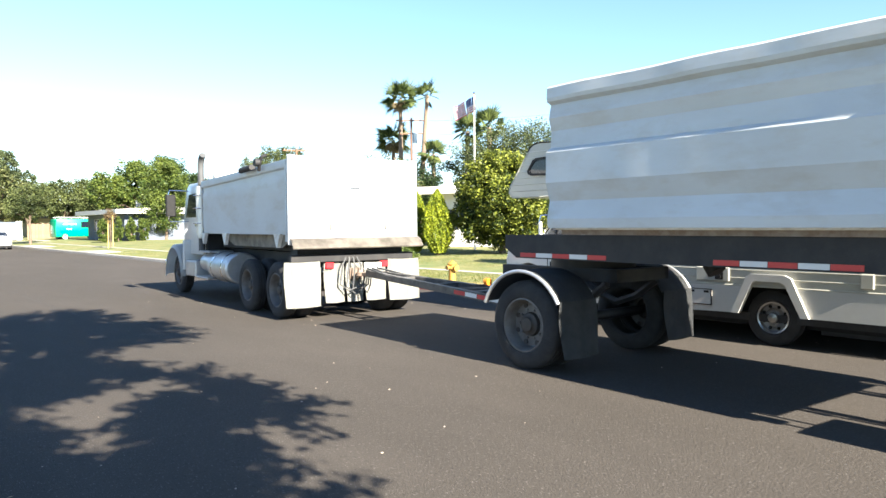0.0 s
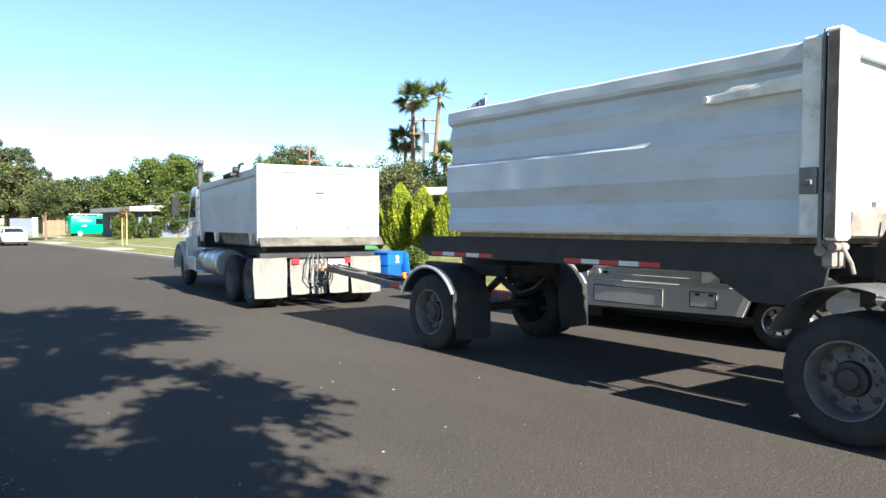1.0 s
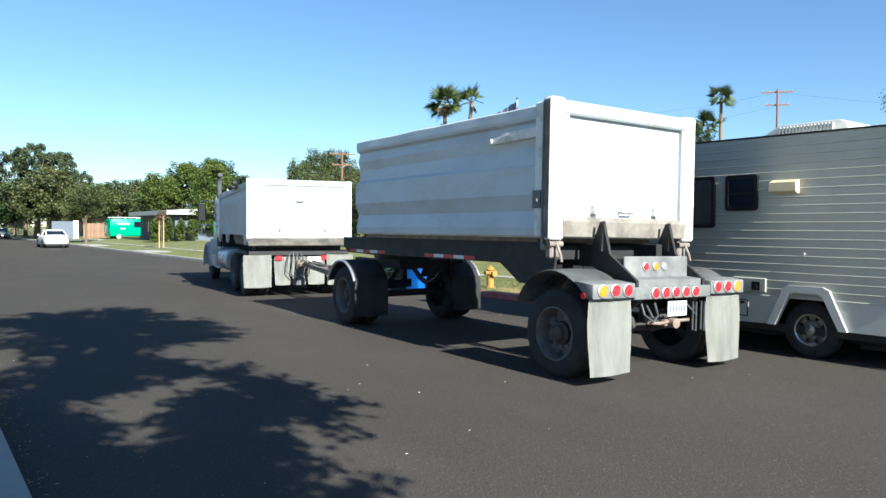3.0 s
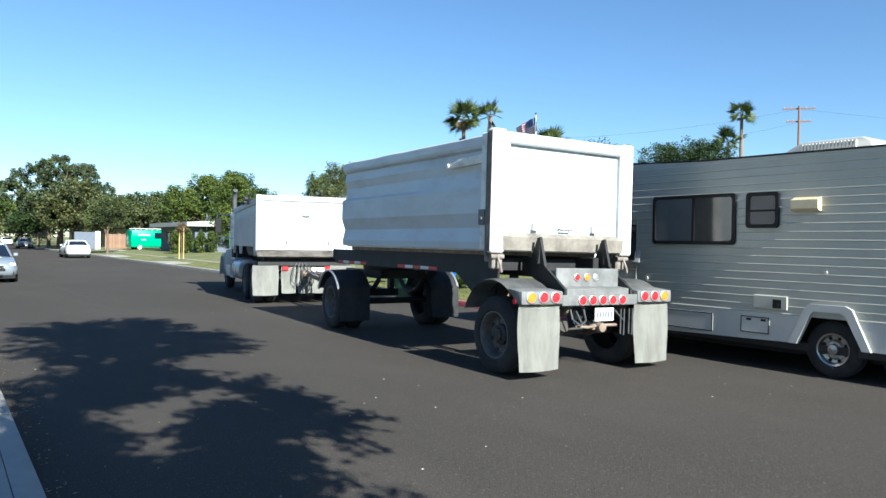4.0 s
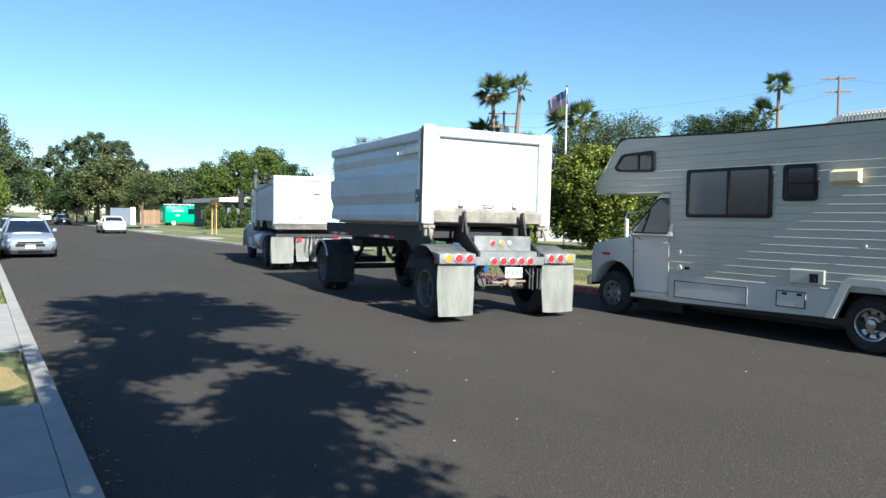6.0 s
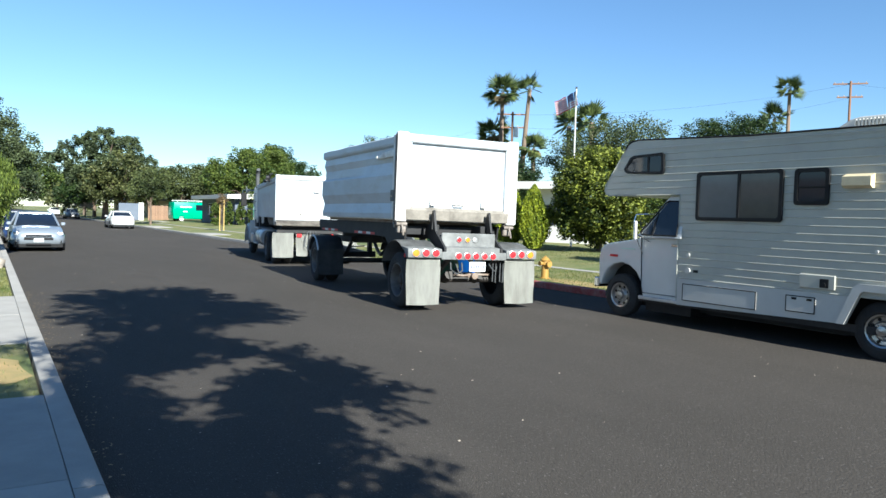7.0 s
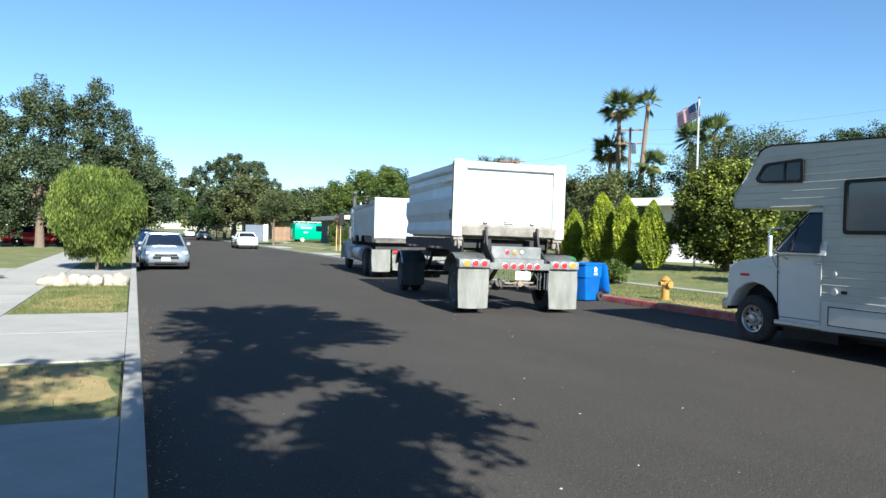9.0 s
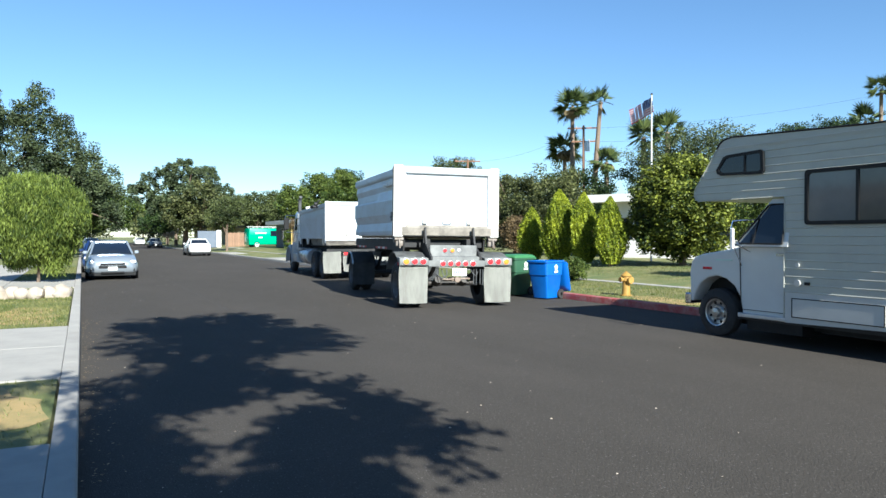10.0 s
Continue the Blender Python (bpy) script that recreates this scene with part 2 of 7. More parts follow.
M_VANWHITE = material("cab_white_paint", (0.58, 0.58, 0.565), 0.28, second=(0.52, 0.51, 0.495), scale=2.2, amount=0.5, coat=0.4)
M_BLACKTRIM = material("black_trim", (0.010, 0.010, 0.011), 0.55, second=(0.02, 0.02, 0.02), scale=9, spec=0.2)
M_TAN = material("tan_plastic", (0.62, 0.52, 0.33), 0.5, second=(0.5, 0.42, 0.27), scale=6)
M_BLUEBIN = material("blue_bin_plastic", (0.012, 0.10, 0.42), 0.42, second=(0.018, 0.13, 0.45), scale=4, bump=0.05)
M_GREENBIN = material("green_bin_plastic", (0.03, 0.085, 0.045), 0.45, second=(0.05, 0.11, 0.06), scale=4, bump=0.05)
M_GREENLID = material("green_bin_lid", (0.05, 0.17, 0.06), 0.45, second=(0.07, 0.2, 0.08), scale=4)
M_HYDRANT = material("yellow_hydrant_paint", (0.34, 0.20, 0.035), 0.6, second=(0.25, 0.14, 0.03), scale=9, amount=0.6, bump=0.15)
M_SILVER = material("silver_car_paint", (0.36, 0.40, 0.45), 0.3, metal=0.5, second=(0.32, 0.36, 0.41), scale=2, coat=0.7)
M_CARWHITE = material("white_car_paint", (0.80, 0.80, 0.79), 0.3, second=(0.74, 0.74, 0.73), scale=2, coat=0.6)
M_CARRED = material("red_car_paint", (0.50, 0.02, 0.03), 0.3, second=(0.44, 0.02, 0.03), scale=2, coat=0.6)
M_CARBLUE = material("dark_blue_car_paint", (0.012, 0.03, 0.11), 0.3, second=(0.01, 0.02, 0.08), scale=2, coat=0.6)
M_CARGREY = material("grey_car_paint", (0.16, 0.17, 0.18), 0.3, metal=0.4, second=(0.14, 0.14, 0.15), scale=2, coat=0.6)
M_VANGREEN = material("green_van_paint", (0.0, 0.30, 0.15), 0.32, second=(0.0, 0.25, 0.13), scale=2, coat=0.6)
M_DARKGLASS = material("dark_glass", (0.008, 0.012, 0.022), 0.06, second=(0.02, 0.025, 0.03), scale=1.0, amount=0.5, spec=0.45)
# pale grey stands in for the reflection on this pane of glass
M_PALEPANE = material("pane_with_painted_pale_reflection", (0.12, 0.122, 0.125), 0.15, second=(0.09, 0.09, 0.092), scale=2, amount=0.5, coat=0.5)
M_BLIND = material("brown_blind_behind_glass", (0.075, 0.07, 0.062), 0.12, second=(0.05, 0.047, 0.043), scale=1.5, amount=0.7, coat=0.5)
M_HEADLAMP = material("headlamp_lens", (0.72, 0.74, 0.76), 0.12, metal=0.3, second=(0.5, 0.52, 0.55), scale=25, coat=0.9)
M_STUCCO = material("white_stucco", (0.72, 0.70, 0.66), 0.9, second=(0.62, 0.6, 0.56), scale=1.2, amount=0.5, bump=0.3, bump_scale=50)
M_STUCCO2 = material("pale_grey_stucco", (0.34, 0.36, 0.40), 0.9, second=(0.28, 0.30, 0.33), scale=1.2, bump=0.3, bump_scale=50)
M_YELLOWWALL = material("cream_stucco", (0.66, 0.57, 0.36), 0.9, second=(0.58, 0.5, 0.33), scale=1.2, bump=0.3, bump_scale=50)
M_ROOF = material("pale_gravel_roof", (0.60, 0.58, 0.55), 0.9, second=(0.5, 0.48, 0.45), scale=3, bump=0.4)
M_ROOFDARK = material("brown_shingle_roof", (0.20, 0.17, 0.15), 0.9, second=(0.13, 0.11, 0.10), scale=3, bump=0.4)
M_WOODFENCE = material("brown_fence_wood", (0.26, 0.16, 0.10), 0.85, second=(0.16, 0.10, 0.06), scale=5, amount=0.7, rand=0.15, stretch=(4, 4, 0.6))
M_LUMBER = material("yellow_stake_wood", (0.50, 0.36, 0.12), 0.8, second=(0.4, 0.27, 0.1), scale=6)
M_POLEWOOD = material("brown_pole_wood", (0.22, 0.12, 0.075), 0.9, second=(0.14, 0.08, 0.05), scale=5, stretch=(4, 4, 0.4))
M_BARK = material("grey_brown_bark", (0.17, 0.125, 0.09), 0.95, second=(0.09, 0.065, 0.05), scale=6, amount=0.7, bump=0.8, bump_scale=20, stretch=(3, 3, 0.7))
M_PALMBARK = material("palm_bark", (0.22, 0.165, 0.12), 0.95, second=(0.13, 0.095, 0.07), scale=5, amount=0.7, bump=0.8, bump_scale=14, stretch=(0.6, 0.6, 4))
M_SOIL = material("bare_soil", (0.14, 0.10, 0.07), 0.95, second=(0.08, 0.06, 0.04), scale=5, bump=0.6)
L_ORANGE = leaf_material("citrus_leaves", (0.013, 0.028, 0.005), (0.255, 0.281, 0.034), 0.9)
L_CYPRESS = leaf_material("golden_cypress_leaves", (0.067, 0.102, 0.008), (0.468, 0.511, 0.027), 1.2)
L_GREEN = leaf_material("bright_green_leaves", (0.023, 0.046, 0.007), (0.165, 0.202, 0.037), 0.5)
L_DARK = leaf_material("dark_green_leaves", (0.009, 0.023, 0.005), (0.060, 0.091, 0.021), 0.5)
L_OLIVE = leaf_material("olive_green_leaves", (0.023, 0.033, 0.010), (0.165, 0.173, 0.058), 0.4)
L_DUSTY = leaf_material("dusty_green_leaves", (0.021, 0.033, 0.012), (0.148, 0.173, 0.053), 0.4)
L_EUC = leaf_material("grey_green_leaves", (0.019, 0.030, 0.013), (0.126, 0.155, 0.066), 0.5)
L_WEEP = leaf_material("yellow_green_leaves", (0.035, 0.061, 0.009), (0.324, 0.393, 0.072), 1.4, 0.4)
L_PALM = leaf_material("palm_fronds", (0.03, 0.05, 0.018), (0.15, 0.18, 0.05), 0.6)
L_PALMDRY = leaf_material("dry_palm_fronds", (0.16, 0.12, 0.06), (0.30, 0.24, 0.13), 0.8)
L_RUST = leaf_material("rusty_brown_leaves", (0.10, 0.07, 0.035), (0.24, 0.17, 0.08), 0.6)
L_BLADES = leaf_material("grass_blades", (0.075, 0.10, 0.02), (0.27, 0.25, 0.09), 1.3, 0.3)
L_FLOWER = leaf_material("red_flowers", (0.5, 0.02, 0.03), (0.6, 0.05, 0.06), 1.0)
L_BLOSSOM = leaf_material("pale_blossom", (0.45, 0.40, 0.36), (0.6, 0.52, 0.48), 1.0)

# ---- setting: ground, road, kerbs, pavements ----
ROAD_W = 11.1


def flat(name, x0, x1, y0, y1, z, mat, label, thick=0.06, parent=None):
    bm = bm0()
    box(bm, x0, x1, y0, y1, z - thick, z)
    ob = put(bm, name, mat, parent, smooth=0)
    if not parent:
        tagged(ob, label, name.split("_")[0], kind="structure")
    return ob


def lawn_height(x):
    """The ground: level beside the road, rising gently to the houses."""
    if x > 12.5:
        return 0.16 + min(0.34, (x - 12.5) * 0.045)
    return 0.135


def build_ground():
    xs = [-1500, -400, -120, -40, -12, -4, -2, -0.9, -0.2, -0.15, 11.25, 11.3, 12.5, 14, 16, 18, 20.2, 26, 40, 120, 400, 1500]
    ys = [-1500, -300, -60, -20, -5, 0, 5, 10, 15, 20, 25, 30, 40, 50, 60, 80, 110, 160, 300, 700, 2500]
    bm = bm0()
    grid = []
    for y in ys:
        grid.append([(x, y, -0.06 if -0.16 < x < 11.26 else lawn_height(x)) for x in xs])
    sheet(bm, grid)
    tagged(put(bm, "ground", M_GRASS, smooth=0), "green and straw-coloured lawn beside the street", "lawn", kind="structure")
    bm = bm0()
    ys2 = [-120, -20, 0, 5, 10, 15, 20, 30, 45, 60, 90, 140, 400, 1200]
    cols = [0.0, 1.5, 3.5, 5.55, 7.6, 9.6, ROAD_W]
    sheet(bm, [[(x, y, 0.0) for x in cols] for y in ys2])
    tagged(put(bm, "road", M_ASPHALT, smooth=0), "worn dark grey asphalt street with faint tyre marks", "road", kind="structure")


build_ground()


def kerb_piece(x0, x1, y0, y1, h, face):
    """A kerb block with a rounded street edge; face is the side of the street, -1 or 1."""
    bm = bm0()
    r = 0.03
    if face > 0:
        poly = [(x0, -0.05), (x1, -0.05), (x1, h - r), (x1 - 0.3 * r, h - 0.3 * r), (x1 - r, h), (x0, h)]
    else:
        poly = [(x0, -0.05), (x1, -0.05), (x1, h), (x0 + r, h), (x0 + 0.3 * r, h - 0.3 * r), (x0, h - r)]
    prism(bm, poly, y0, y1, "y")
    return bm


def build_kerbs():
    root = thing("kerb_left", "pale concrete kerb along the street", "kerb", kind="structure")
    y = -14.0
    while y < 150:
        step = 3.0 if y < 60 else 15.0
        put(kerb_piece(-0.17, 0.0, y + 0.006, y + step - 0.006, 0.15, 1), "kerb_block", M_CONC, root)
        y += step
    root = thing("kerb_right", "concrete kerb, painted red beside the hydrant", "kerb", kind="structure")
    y = -14.0
    while y < 150:
        step = 3.1 if y < 60 else 15.0
        mid = y + step / 2
        red = 5.5 < mid < 18.0
        put(kerb_piece(ROAD_W, ROAD_W + 0.17, y + 0.006, y + step - 0.006, 0.15, -1), "kerb_block", M_REDKERB if red else M_CONC, root, "faded red painted kerb block" if red else "")
        y += step


build_kerbs()


def slabs(name, label, x0, x1, y0, y1, z, pitch, mat=M_CONC, slope=None):
    """A pavement of slabs with narrow joints."""
    root = thing(name, label, "pavement", kind="structure")
    n = max(1, round((y1 - y0) / pitch))
    p = (y1 - y0) / n
    bm = bm0()
    box(bm, x0, x1, 0.006, p - 0.006, -0.08, 0.0, 0.006)
    first = put(bm, "slab", mat, root, smooth=0)
    first.location = (0, y0, z)
    for i in range(1, n):
        o = new("slab", first.data)
        o.parent = root
        o.location = (0, y0 + i * p, z)
    return root


slabs("pavement_left", "pale concrete pavement in long slabs", -3.75, -2.05, -14, 70, 0.155, 1.5)
slabs("pavement_right", "pale concrete pavement across the lawns", 14.1, 15.4, -14, 110, 0.247, 1.5)
# crossings between the pavement and the kerb
slabs("driveway_1", "shaded concrete walk beside the kerb", -2.04, -0.175, 2.0, 6.32, 0.153, 2.16)
slabs("driveway_2", "sunlit pale concrete driveway apron", -2.04, -0.175, 9.0, 13.85, 0.153, 2.42)
slabs("driveway_3", "concrete driveway apron beyond the stones", -2.04, -0.175, 24.2, 28.4, 0.153, 2.1)
slabs("driveway_4", "long concrete driveway on the left lot", -9.0, -3.76, 24.2, 28.4, 0.156, 2.1)
slabs("driveway_5", "pale concrete driveway apron to the pavement", 11.28, 14.09, 64.0, 70.0, 0.16, 3.0)
slabs("driveway_6", "pale concrete driveway apron to the pavement", 11.28, 14.09, 46.5, 50.5, 0.16, 2.0)
slabs("driveway_7", "concrete driveway under the green van", 15.42, 24.5, 82.0, 90.0, 0.33, 4.0)


def blob_patch(name, cx, cy, rx, ry, z, mat, label, seed):
    rng = random.Random(seed)
    bm = bm0()
    ring = []
    for k in range(28):
        a = 6.28319 * k / 28
        s = 1 + 0.16 * math.sin(3 * a + seed) + 0.08 * math.sin(7 * a + 2 * seed) + rng.uniform(-0.05, 0.05)
        ring.append(bm.verts.new((cx + rx * s * math.cos(a), cy + ry * s * math.sin(a), z)))
    bm.faces.new(ring)
    tagged(put(bm, name, mat, smooth=0), label, "lawn", kind="structure")


blob_patch("dry_lawn_patch", -1.0, 7.75, 0.72, 1.1, 0.139, M_DRY, "straw-coloured dry patch in the parkway grass", 3)
blob_patch("dry_lawn_patch", -1.0, 16.0, 0.7, 1.6, 0.139, M_DRY, "straw-coloured dry patch in the parkway grass", 4)
blob_patch("dry_lawn_patch", 11.95, 12.6, 0.5, 1.7, 0.14, M_DRY, "dry yellow grass beside the hydrant", 5)

# ---- wheels shared by the truck and the trailer ----
def heavy_wheel(parent, name, loc, side, dish, outer=True, front=False):
    """A lorry wheel: ribbed tyre with a steel rim. side: -1 left, 1 right; dish: how deep the disc lies behind the tyre's outer face."""
    R, W = 0.515, 0.27
    x = -0.5 * W
    bm = bm0()
    lathe(bm, [(x + 0.03, 0.30), (x, 0.33), (x - 0.005, 0.38), (x + 0.004, 0.44), (x + 0.03, 0.487), (x + 0.045, 0.505), (x + 0.075, R), (x + 0.080, R - 0.012), (x + 0.092, R - 0.012), (x + 0.097, R),
               (-0.01, R), (-0.006, R - 0.012), (0.006, R - 0.012), (0.01, R), (-x - 0.097, R), (-x - 0.092, R - 0.012), (-x - 0.080, R - 0.012), (-x - 0.075, R), (-x - 0.045, 0.505), (-x - 0.03, 0.487), (-x - 0.004, 0.44), (-x + 0.005, 0.38), (-x, 0.33), (-x - 0.03, 0.30)], seg=44)
    tyre = part(name, bm, M_RUBBER, parent, "dusty black lorry tyre")
    tyre.location = loc
    if outer:
        bm = bm0()
        d = dish
        lathe(bm, [(x + 0.035, 0.305), (x + 0.012, 0.315), (x + 0.008, 0.298), (x + 0.03, 0.285), (x + 0.09, 0.275), (x + d, 0.262), (x + d + 0.004, 0.235), (x + d - 0.01, 0.20), (x + d - 0.01, 0.145), (x + d, 0.14)], seg=36)
        for k in range(10):
            a = 6.28319 * k / 10
            u, v = 0.172 * math.cos(a), 0.172 * math.sin(a)
            cyl(bm, (x + d, u, v), (x + d - 0.032, u, v), 0.016, seg=6)
        n0 = len(bm.faces)
        for k in range(8):
            a = 6.28319 * (k + 0.5) / 8
            u, v = 0.228 * math.cos(a), 0.228 * math.sin(a)
            cyl(bm, (x + d - 0.014, u, v), (x + d + 0.02, u, v), 0.03, seg=12)
        bm.faces.ensure_lookup_table()
        for f in bm.faces[n0:]:
            f.material_index = 1
        rim = part("rim", bm, M_RIM, tyre, "dusty grey steel rim")
        rim.data.materials.append(M_HUB)
        bm = bm0()
        lathe(bm, [(x + d, 0.142), (x + d - 0.05, 0.132), (x + d - 0.06, 0.10), (x + d - 0.075, 0.085), (x + d - 0.095, 0.08), (x + d - 0.10, 0.05), (x + d - 0.10, 0.0001)], seg=24)
        part("hub", bm, M_HUB, tyre, "dark greasy hub")
    if side > 0:
        tyre.scale = (-1, 1, 1)
    return tyre


def ring_lamp(parent, name, loc, r, lens, m=None):
    """A round lamp that faces backwards: chrome ring and lens."""
    x, y, z = loc
    bm = bm0()
    lathe(bm, [(y, r * 1.22), (y - 0.012, r * 1.2), (y - 0.016, r * 1.05), (y - 0.008, r)], (x, 0, z), 20, "y")
    ring = part(name, bm, M_ALU, parent)
    bm = bm0()
    lathe(bm, [(y - 0.008, r), (y - 0.014, r * 0.96), (y - 0.017, r * 0.6), (y - 0.018, 0.0001)], (x, 0, z), 20, "y")
    part("lens", bm, lens, ring)
    return ring


def flap(parent, x0, x1, y, z0, z1, mat, curl, name="mud_flap", label=""):
    """A hanging flap, gently bowed."""
    bm = bm0()
    grid = []
    for i in range(9):
        s = i / 8
        z = z1 + (z0 - z1) * s
        row = []
        for j in range(5):
            u = j / 4
            yy = y - curl * s * s + 0.012 * math.sin(3.1 * u + 4 * s)
            row.append((x0 + (x1 - x0) * u + 0.012 * math.sin(5 * s) * (u - 0.5), yy, z - 0.012 * math.sin(3.14 * u)))
        grid.append(row)
    sheet(bm, grid, 0.012)
    return part(name, bm, mat, parent, label)


def fender(parent, x0, x1, yc, zc, r, a0, a1, mat, tail=0.0, lip=None):
    """A rounded wheel cover over a dual wheel, with a rolled lip on its outer edge."""
    bm = bm0()
    pts = [(yc + r * math.cos(radians(a0 + (a1 - a0) * i / 14)), zc + r * math.sin(radians(a0 + (a1 - a0) * i / 14))) for i in range(15)]
    if tail:
        pts.append((pts[-1][0] - 0.02, pts[-1][1] - tail))
    sheet(bm, [[(x0, y, z), (x0 + 0.03, y, z + 0.012), ((x0 + x1) / 2, y, z + 0.018), (x1 - 0.03, y, z + 0.012), (x1, y, z)] for y, z in pts], 0.008)
    ob = part("fender", bm, mat, parent)
    if lip:
        bm = bm0()
        e = x0 if x0 < 0 else x1
        tube(bm, [(e, y, z) for y, z in pts], 0.022, 8)
        part("fender_lip", bm, lip, ob)
    return ob


# ---- the pup trailer: origin on the ground under the middle of its rear axle, y ahead ----
def side_profile(s):
    """Cross-section of a dump body's side: rail, shallow upper panel, ridge and belly; s is the side."""
    return [(s * 1.055, 1.62), (s * 1.13, 1.62), (s * 1.14, 1.72), (s * 1.095, 1.92), (s * 1.165, 2.12), (s * 1.168, 2.455), (s * 1.158, 2.475), (s * 1.10, 2.51), (s * 1.085, 2.70),
            (s * 1.125, 2.84), (s * 1.095, 2.99), (s * 1.155, 3.02), (s * 1.165, 3.06), (s * 1.16, 3.17), (s * 1.14, 3.19), (s * 1.06, 3.19), (s * 1.04, 3.16), (s * 1.05, 2.98)]


def build_trailer():
    t = thing("dump_trailer", "white steel dump trailer with dented sides, rolling along the street", "trailer")
    Y0, Y1 = 0.12, 5.16
    for s in (-1, 1):
        bm = bm0()
        poly = side_profile(s)
        secs = []
        rng = random.Random(5 + s)
        for i in range(41):
            y = Y0 + 0.24 + (Y1 - Y0 - 0.24) * i / 40
            ring = []
            for k, (x, z) in enumerate(poly):
                # shallow dents; the ridge fades into the panel towards the rear
                fade = max(0.0, min(1.0, (y - 2.0) / 0.55))
                if k == 7:
                    x = x * fade + s * 1.152 * (1 - fade)
                if k == 8:
                    x = x * fade + s * 1.105 * (1 - fade)
                dx = 0.012 * noise.noise(Vector((y * 1.1, z * 1.7, 3.0 * s))) + 0.006 * noise.noise(Vector((y * 3.1, z * 4, 9.0)))
                dz = 0.010 * noise.noise(Vector((y * 1.4, 7.0, s))) if z > 3.0 else 0.0
                ring.append((x + s * dx, y, z + dz))
            secs.append(ring)
        loft(bm, secs)
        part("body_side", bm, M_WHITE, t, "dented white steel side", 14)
        # corner post, its seam pipe and latch
        bm = bm0()
        box(bm, min(s * 1.06, s * 1.20), max(s * 1.06, s * 1.20), Y0 + 0.11, Y0 + 0.30, 1.60, 3.21, 0.02)
        box(bm, min(s * 1.02, s * 1.235), max(s * 1.02, s * 1.235), Y0 - 0.04, Y0 + 0.085, 1.58, 3.24, 0.022)
        part("corner_post", bm, M_WHITE2, t, "white steel post with scraped edges")
        # skin added on the outer side; its brown holds both grime and side shade
        bm = bm0()
        box(bm, min(s * 1.236, s * 1.241), max(s * 1.236, s * 1.241), Y0 - 0.015, Y0 + 0.068, 1.60, 3.20)
        part("post_plate", bm, M_GRIME, t, "thin brown skin on the post's side, grime and shade in its colour")
        bm = bm0()
        box(bm, min(s * 1.05, s * 1.19), max(s * 1.05, s * 1.19), Y0 + 0.088, Y0 + 0.112, 1.60, 3.19)
        part("post_seam", bm, M_CHASSIS, t, "dark seam between post and gate")
        bm = bm0()
        tube(bm, [(s * 1.215, Y0 + 0.115, 1.52), (s * 1.215, Y0 + 0.115, 3.16), (s * 1.20, Y0 + 0.11, 3.23), (s * 1.15, Y0 + 0.08, 3.25)], 0.016)
        box(bm, min(s * 1.2, s * 1.235), max(s * 1.2, s * 1.235), Y0 + 0.14, Y0 + 0.28, 1.95, 2.16, 0.006)
        box(bm, min(s * 1.2, s * 1.26), max(s * 1.2, s * 1.26), Y0 + 0.17, Y0 + 0.22, 2.02, 2.06, 0.005)
        # darker grey than the post, taking in the shade of this side
        part("latch_rod", bm, M_DUSTY, t, "grey latch rod and catch, side shade in the grey")
        bm = bm0()
        prism(bm, [(Y0 + 0.29, 2.80), (Y0 + 0.29, 2.93), (1.05, 2.905), (1.12, 2.87), (1.30, 2.86), (1.33, 2.83), (1.32, 2.79), (1.22, 2.78), (1.05, 2.79)], min(s * 1.10, s * 1.185), max(s * 1.10, s * 1.185), "x", 0.012)
        cyl(bm, (s * 1.16, 1.29, 2.825), (s * 1.21, 1.29, 2.825), 0.035, seg=14)
        part("tarp_arm", bm, M_WHITE2, t, "folded white tarpaulin arm")
        bm = bm0()
        box(bm, min(s * 1.0, s * 1.16), max(s * 1.0, s * 1.16), Y0 + 0.02, Y0 + 0.13, 1.36, 1.60, 0.02)
        cyl(bm, (s * 1.0, Y0 + 0.12, 1.50), (s * 1.2, Y0 + 0.12, 1.50), 0.045, seg=12)
        cyl(bm, (s * 1.0, Y0 + 0.02, 1.53), (s * 1.2, Y0 + 0.02, 1.53), 0.035, seg=12)
        part("gate_hinge", bm, M_GRIME, t, "grimy steel gate hinge")
        bm = bm0()
        tube(bm, [(s * 1.10, Y0, 1.55), (s * 1.10, Y0 - 0.08, 1.40), (s * 1.10, Y0 - 0.10, 1.32)], 0.018)
        part("gate_link", bm, M_GRIME, t)
    bm = bm0()
    box(bm, -1.06, 1.06, Y1 - 0.07, Y1, 1.62, 3.15, 0.012)
    for z in (1.9, 2.3, 2.7):
        box(bm, -1.05, 1.05, Y1, Y1 + 0.06, z, z + 0.07, 0.01)
    box(bm, -1.12, 1.12, Y1 - 0.10, Y1 + 0.05, 3.08, 3.17, 0.02)
    part("front_wall", bm, M_WHITE2, t)
    bm = bm0()
    box(bm, -1.06, 1.06, Y0 + 0.2, Y1 - 0.05, 1.60, 1.68)
    part("body_floor", bm, M_WHITE2, t)
    # tailgate: recessed panel inside a frame, with a scuffed sill
    bm = bm0()
    box(bm, -1.06, 1.06, Y0 + 0.02, Y0 + 0.07, 1.80, 3.12)
    gate = part("tailgate", bm, M_WHITE, t, "sunlit white steel tailgate")
    bm = bm0()
    box(bm, -1.04, 1.04, Y0 - 0.06, Y0 + 0.05, 3.05, 3.21, 0.022)
    box(bm, -1.04, -0.965, Y0 - 0.045, Y0 + 0.04, 1.80, 3.06, 0.012)
    box(bm, 0.965, 1.04, Y0 - 0.045, Y0 + 0.04, 1.80, 3.06, 0.012)
    part("gate_rail", bm, M_WHITE, gate, "white rail round the tailgate")
    bm = bm0()
